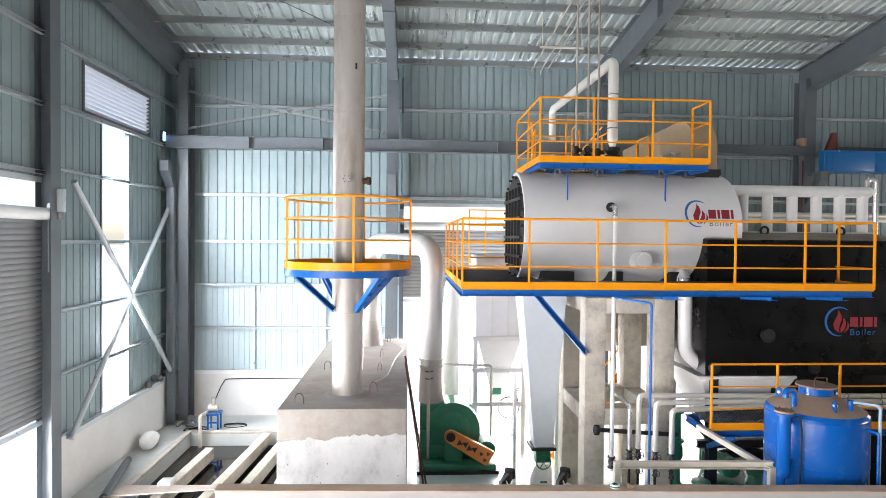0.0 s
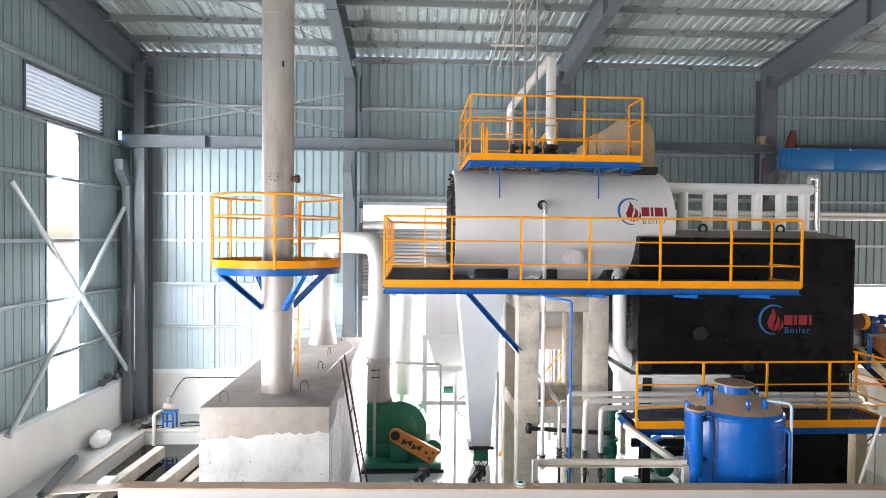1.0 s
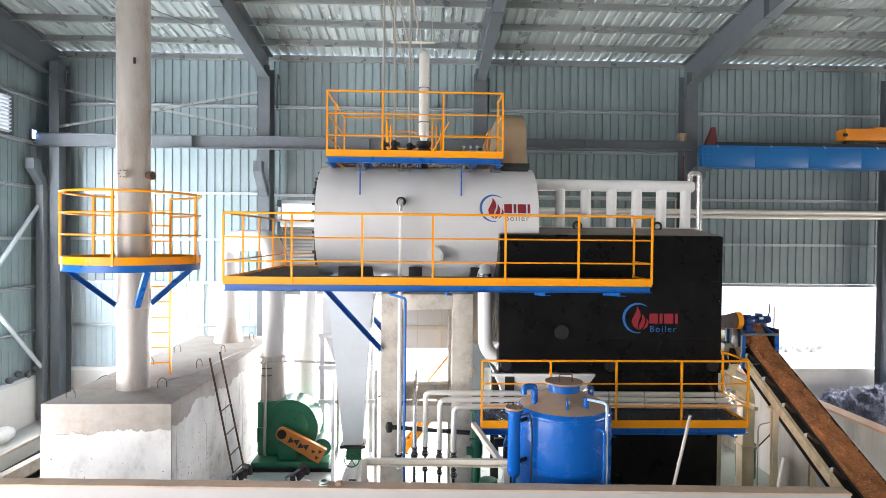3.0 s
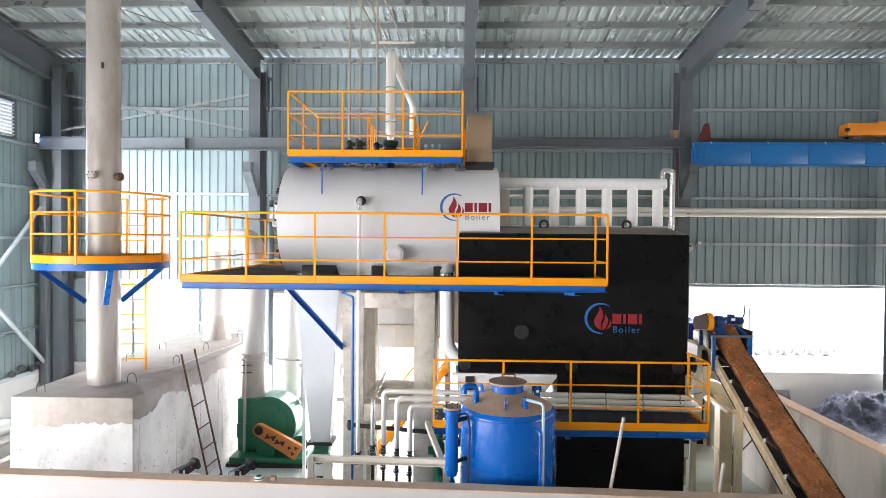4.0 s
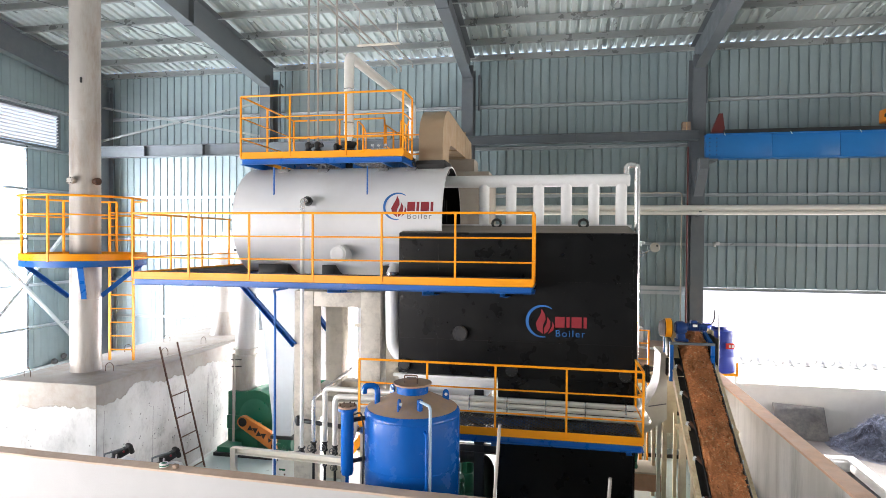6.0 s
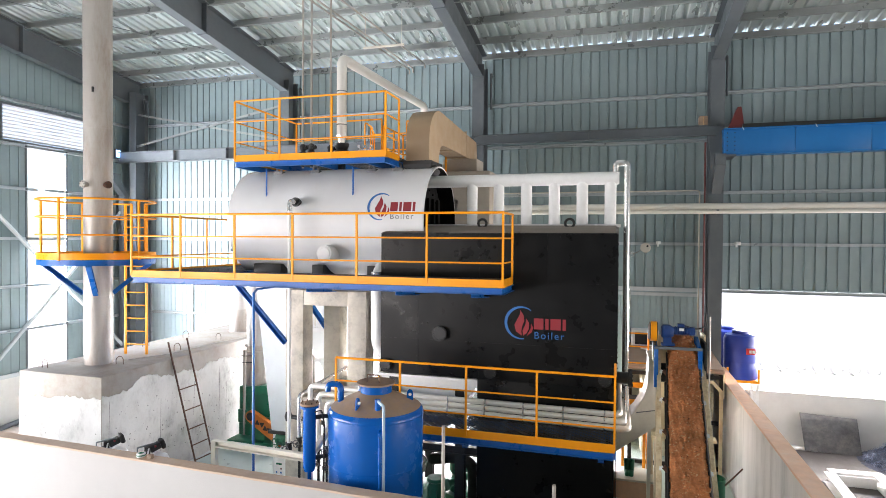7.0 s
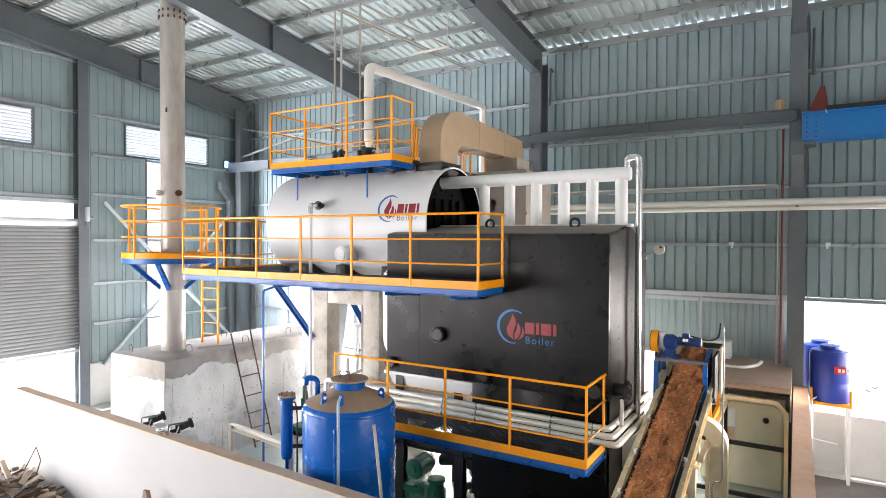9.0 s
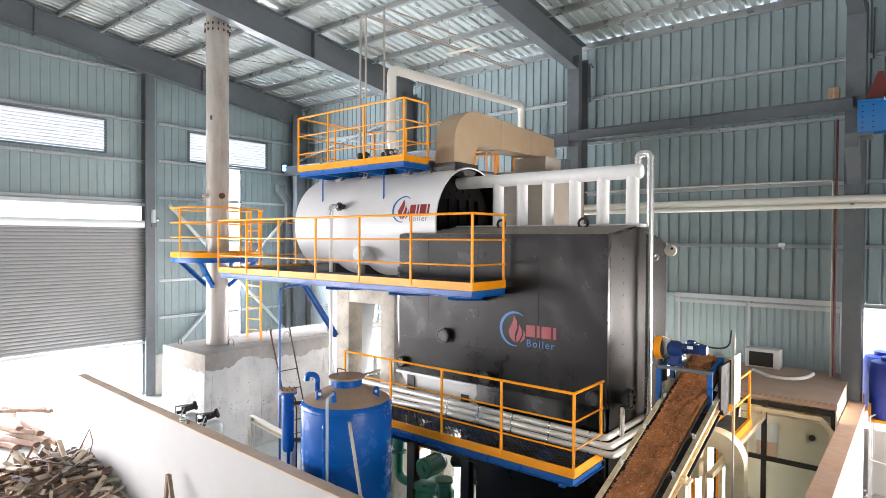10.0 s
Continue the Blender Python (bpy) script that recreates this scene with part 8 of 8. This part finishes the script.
while len(fs) < 120000:
    x, y = r3.uniform(14.1, 19.6), r3.uniform(13.9, 16.78)
    h = hz_(x, y)
    if h < 0.05:
        continue
    c = Vector((x, y, swarf_z(x, y) + r3.uniform(-0.02, 0.035)))
    m = Euler((r3.uniform(0, 6.3), r3.uniform(0, 6.3), r3.uniform(0, 6.3))).to_matrix()
    rr, w, k = r3.uniform(0.012, 0.04), r3.uniform(0.003, 0.007), len(vs)
    turns = r3.uniform(2.5, 6.0)
    for i in range(7):
        a = i / 6 * turns
        for s in (0, w):
            vs.append(c + m @ Vector((rr * math.cos(a), rr * math.sin(a), s + a * 0.012)))
    for i in range(6):
        fs.append((k + 2 * i, k + 2 * i + 1, k + 2 * i + 3, k + 2 * i + 2))
me = bpy.data.meshes.new("mesh")
me.from_pydata(vs, [], fs)
me.materials.append(M_SWARF)
cur = new("swarf_curls", me)
cur.parent = swarf
tagged(cur, "curled steel shavings", kind="stuff")

# ---- west corner: pit beams, pump, sacks, pipe ----
for k, (x0, y0, x1, y1) in enumerate(((-4.72, 14.25, -4.9, 11.0), (-3.62, 15.3, -3.98, 11.0), (-3.05, 15.3, -3.4, 11.0))):
    solo("pit_beam", bar(bmesh.new(), (x0, y0, -0.1), (x1, y1, -0.1), 0.2, 0.26), M_PITCONC, "pale concrete beam across the water pit", "beam", "pit beams", at=(x0, y0, -0.2))
bm = bmesh.new()
for x0, x1, y0, y1 in ((PIT[0] - 0.16, PIT[0], PIT[2], PIT[3] + 0.16), (PIT[0], PIT[1], PIT[3], PIT[3] + 0.16)):
    box(bm, x0, x1, y0, y1, 0.0, 0.07, bevel=0.015)
solo("pit_kerb", bm, M_PITCONC, "dirty beige concrete kerb round the water pit", "kerb", kind="structure")
pu = thing("dosing_pump", (-5.07, 15.62, 0), "small pump with cables on a blue stand by the pit", "pump")
for x, y in ((-5.2, 15.55), (-4.95, 15.55), (-5.2, 15.8), (-4.95, 15.8)):
    part("leg", boxed(x - 0.02, x + 0.02, y - 0.02, y + 0.02, 0, 0.42), M_BLUE, pu)
part("top", boxed(-5.24, -4.91, 15.5, 15.85, 0.42, 0.46), M_BLUE, pu)
part("tie", boxed(-5.2, -4.95, 15.54, 15.56, 0.2, 0.24), M_BLUE, pu)
part("motor", rod(bmesh.new(), (-5.22, 15.65, 0.58), (-4.98, 15.65, 0.58), 0.09, n=16), M_STACK, pu)
part("head", rod(bmesh.new(), (-5.1, 15.65, 0.6), (-5.1, 15.65, 0.85), 0.06, n=12), M_STACK, pu)
part("suction_pipe", tube(bmesh.new(), [(-5.24, 15.5, 0.5), (-5.28, 15.2, 0.5), (-5.28, 15.2, -0.29)], 0.045, 0.06, n=10), M_CREAMGREY, pu)
part("cable", tube(bmesh.new(), [(-5.05, 15.65, 0.8), (-5.1, 16.3, 1.0), (-5.15, 16.86, 1.05), (-4.5, 16.88, 1.06), (-3.0, 16.88, 1.04), (-2.0, 16.88, 1.05)], 0.014, 0.1, n=6), M_RUBBER, pu, "black cable along the wall")
part("coil", tube(bmesh.new(), [(-4.6 + 0.3 * math.cos(i * 0.5), 15.9 + 0.16 * math.sin(i * 0.5), 0.015 + 0.002 * i) for i in range(20)], 0.012, n=6), M_RUBBER, pu, "coiled black cable")
sk2 = thing("white_sack", (-6.15, 14.5, 0), "plump white sack leaning on the base wall", "sack", "white sacks")
bm = bmesh.new()
bmesh.ops.create_uvsphere(bm, u_segments=20, v_segments=14, radius=0.33)
for v in bm.verts:
    v.co = Vector((v.co.x * 0.6, v.co.y * 1.0, v.co.z * 0.6)) + Vector((-6.18, 14.35, 0.19)) + v.co.normalized() * 0.03 * noise.noise(v.co * 7)
part("sack", bm, M_SACK, sk2)
pv = thing("grey_pipe", (-6.0, 12.4, 0), "grey plastic pipe lying on the kerb", "pipe")
bm = rod(bmesh.new(), (-5.75, 11.4, 0.12), (-6.18, 13.3, 0.12), 0.075, n=18, caps=False)
rod(bm, (-5.75, 11.4, 0.12), (-6.18, 13.3, 0.12), 0.065, n=18, caps=False)
part("tube", bm, M_STEEL, pv)
pk = thing("plank", (-4.6, 11.8, 0.05), "warped pale board laid across the pit beams", "board")
bm = bmesh.new()
plate(bm, [(-5.9, 11.5, 0.09), (-5.85, 12.0, 0.09), (-3.4, 12.0, 0.07), (-3.5, 11.85, 0.07)], 0.025)
part("board", bm, M_BOARD, pk)
solo("pit_block", boxed(-4.98, -4.72, 11.9, 12.2, 0.1, 0.16, bevel=0.01), M_WHITEPIPE, "white block on the pit beam", "block", at=(-4.85, 12.05, 0.1))
fl2 = thing("led_lamp", (WX + 0.06, 16.05, 7.6), "small bright bluish lamp on the end wall", "lamp")
part("body", boxed(WX + 0.01, WX + 0.07, 15.95, 16.15, 7.58, 7.88, bevel=0.01), M_STEEL, fl2)
M_LED = bpy.data.materials.new("bluish_lamp_glow")
M_LED.use_nodes = True
lb = M_LED.node_tree.nodes["Principled BSDF"]
lb.inputs["Emission Color"].default_value = (0.25, 0.5, 1.0, 1)
lb.inputs["Emission Strength"].default_value = 4.0
part("lens", boxed(WX + 0.072, WX + 0.085, 15.975, 16.125, 7.62, 7.84), M_LED, fl2, "glowing bluish lens")
jk = thing("clutter_bag", (-6.2, 16.2, 1.28), "dark bundles lying on the wall ledge", "bundle")
for i in range(4):
    bm = bmesh.new()
    bmesh.ops.create_icosphere(bm, subdivisions=2, radius=0.09)
    for v in bm.verts:
        v.co = v.co * (1 + 0.4 * noise.noise(v.co * 9 + Vector((i, 0, 0)))) + Vector((WX + 0.12, 15.0 + i * 0.35, 1.36 + 0.1 * (i % 2)))
    part("bundle", bm, M_DARKPLATE, jk)

# ---- firewood in the store ----
wood = thing("firewood_heap", (-0.5, 6.0, 0), "loose heap of broken timber offcuts by the low wall", "firewood")
r4 = random.Random(33)
meshes = []
for i in range(10):
    bm = bmesh.new()
    L, W, H = r4.uniform(0.3, 1.0), r4.uniform(0.04, 0.15), r4.uniform(0.015, 0.05)
    box(bm, -L / 2, L / 2, -W / 2, W / 2, -H / 2, H / 2)
    for v in bm.verts:
        v.co += Vector((r4.uniform(-0.06, 0.06), r4.uniform(-0.01, 0.01), r4.uniform(-0.006, 0.006)))
    meshes.append(finish(bm, (M_WOOD, M_WOOD_PALE, M_WOOD_RED, M_WOOD_PALE, M_WOOD_DARK)[i % 5], smooth=False))
heap = lambda x, y: max(0.0, 0.62 * math.exp(-(((x + 1.0) / 1.15) ** 2 + ((y - 6.45) / 0.9) ** 2)) - 0.04)
n = 0
while n < 300:
    x, y = r4.uniform(-3.4, 0.8), r4.uniform(4.6, 7.2)
    h = heap(x, y)
    if h < 0.03:
        continue
    ob = new("offcut", meshes[r4.randrange(10)])
    ob.parent = wood
    tilt = 0.25 if r4.random() < 0.75 else 0.9
    ob.matrix_local = Matrix.Translation(Vector((x, y, h * r4.uniform(0.6, 1.05) + 0.05)) - Vector((-0.5, 6.0, 0))) @ Euler((r4.uniform(-0.6, 0.6), r4.uniform(-tilt, tilt), r4.uniform(0, 6.3))).to_matrix().to_4x4()
    n += 1
bm = bmesh.new()
g = []
for j in range(34):
    g.append([bm.verts.new((-3.9 + i * 0.13, 3.85 + j * 0.105, heap(-3.9 + i * 0.13, 3.85 + j * 0.105) * 0.8 - 0.01 + 0.05 * noise.noise((i, j, 0)) * (heap(-3.9 + i * 0.13, 3.85 + j * 0.105) > 0.03))) for i in range(43)])
for a, b in zip(g, g[1:]):
    for i in range(42):
        bm.faces.new((a[i], a[i + 1], b[i + 1], b[i]))
core = part("rubble", bm, M_DUST, wood, "bark and dust under the timber")
core["kind"] = "stuff"
solo("bent_rod", tube(bmesh.new(), [(-1.3, 7.05, 0.35), (-1.05, 7.25, 1.0), (-0.95, 7.28, 0.75), (-1.0, 7.2, 0.4)], 0.01, 0.02, n=6), M_RUST, "thin bent rusty rod in the timber heap", "rod", at=(-1.1, 7.1, 0.4))
for k, (x, y, z, rz, L, r) in enumerate(((-4.5, 7.3, 0.12, 6, 2.2, 0.1), (-4.9, 7.0, 0.12, 14, 2.4, 0.1), (-4.7, 6.7, 0.11, 20, 2.2, 0.09), (-5.0, 7.15, 0.3, 4, 2.2, 0.09), (-4.9, 6.85, 0.29, 24, 1.9, 0.09), (-5.1, 7.0, 0.46, -10, 1.8, 0.09), (-5.2, 7.3, 0.62, 30, 1.3, 0.07), (-5.4, 7.2, 0.6, 55, 1.1, 0.07), (-4.9, 6.4, 0.1, 18, 2.2, 0.09))):
    bm = bmesh.new()
    pts = [(L * (i / 5 - 0.5), 0.03 * math.sin(i * 1.7 + k), 0.02 * math.cos(i * 2.1 + k)) for i in range(6)]
    tube(bm, pts, r, n=7)
    for v in bm.verts:
        v.co += Vector((0.06 * noise.noise(v.co * 9 + Vector((k, 0, 0))), 0.05 * noise.noise(v.co * 7 + Vector((0, k, 0))), 0.03 * noise.noise(v.co * 8)))
        v.co.z *= 0.75
    lg = solo("log", bm, (M_WOOD_RED, M_WOOD, M_WOOD_RED)[k % 3], "rough split brown log on the store floor", "log", "logs")
    lg.matrix_world = pose(x, y, z, 0, 0, rz)
af = thing("a_frame", (2.6, 6.9, 0), "small raw wooden frame leaning on the low wall", "frame")
part("bar", bar(bmesh.new(), (2.72, 7.0, 0.0), (2.79, 7.06, 1.1), 0.06, 0.05), M_WOOD, af)
part("bar", bar(bmesh.new(), (2.83, 7.06, 1.1), (3.3, 7.0, 0.0), 0.06, 0.05), M_WOOD, af)
# hose on the flue block, clutter at the corner column
fh = thing("flue_hose", (-0.4, 12.0, 2.41), "pale conduit lying along the top of the flue block", "conduit")
part("tube", tube(bmesh.new(), [(-0.75, 10.6, 2.425), (-0.4, 11.3, 2.425), (-0.3, 12.9, 2.425), (-0.1, 14.2, 2.43), (-0.55, 15.3, 2.43), (-1.2, 15.4, 2.43)], 0.011, 0.3, n=8), M_STACK, fh)
ck = thing("scrap_bundle", (-5.95, 15.95, 0), "dark tangle of cable and scrap at the column foot", "scrap")
r5 = random.Random(51)
for i in range(7):
    x, y = -5.9 + r5.uniform(-0.12, 0.3), 15.75 + r5.uniform(-0.15, 0.2)
    bm = bmesh.new()
    bmesh.ops.create_icosphere(bm, subdivisions=2, radius=r5.uniform(0.05, 0.1))
    for v in bm.verts:
        v.co = Vector((v.co.x, v.co.y, v.co.z * 0.8)) * (1 + 0.5 * noise.noise(v.co * 11 + Vector((i * 3, 0, 0)))) + Vector((x, y, 0.14))
    part("lump", bm, M_DARKPLATE, ck)
part("cable", tube(bmesh.new(), [(-5.7 + 0.22 * math.cos(i * 0.9) + 0.02 * i, 15.6 + 0.14 * math.sin(i * 0.9), 0.012 + 0.003 * i) for i in range(18)], 0.014, n=6), M_RUBBER, ck, "coiled dark cable")
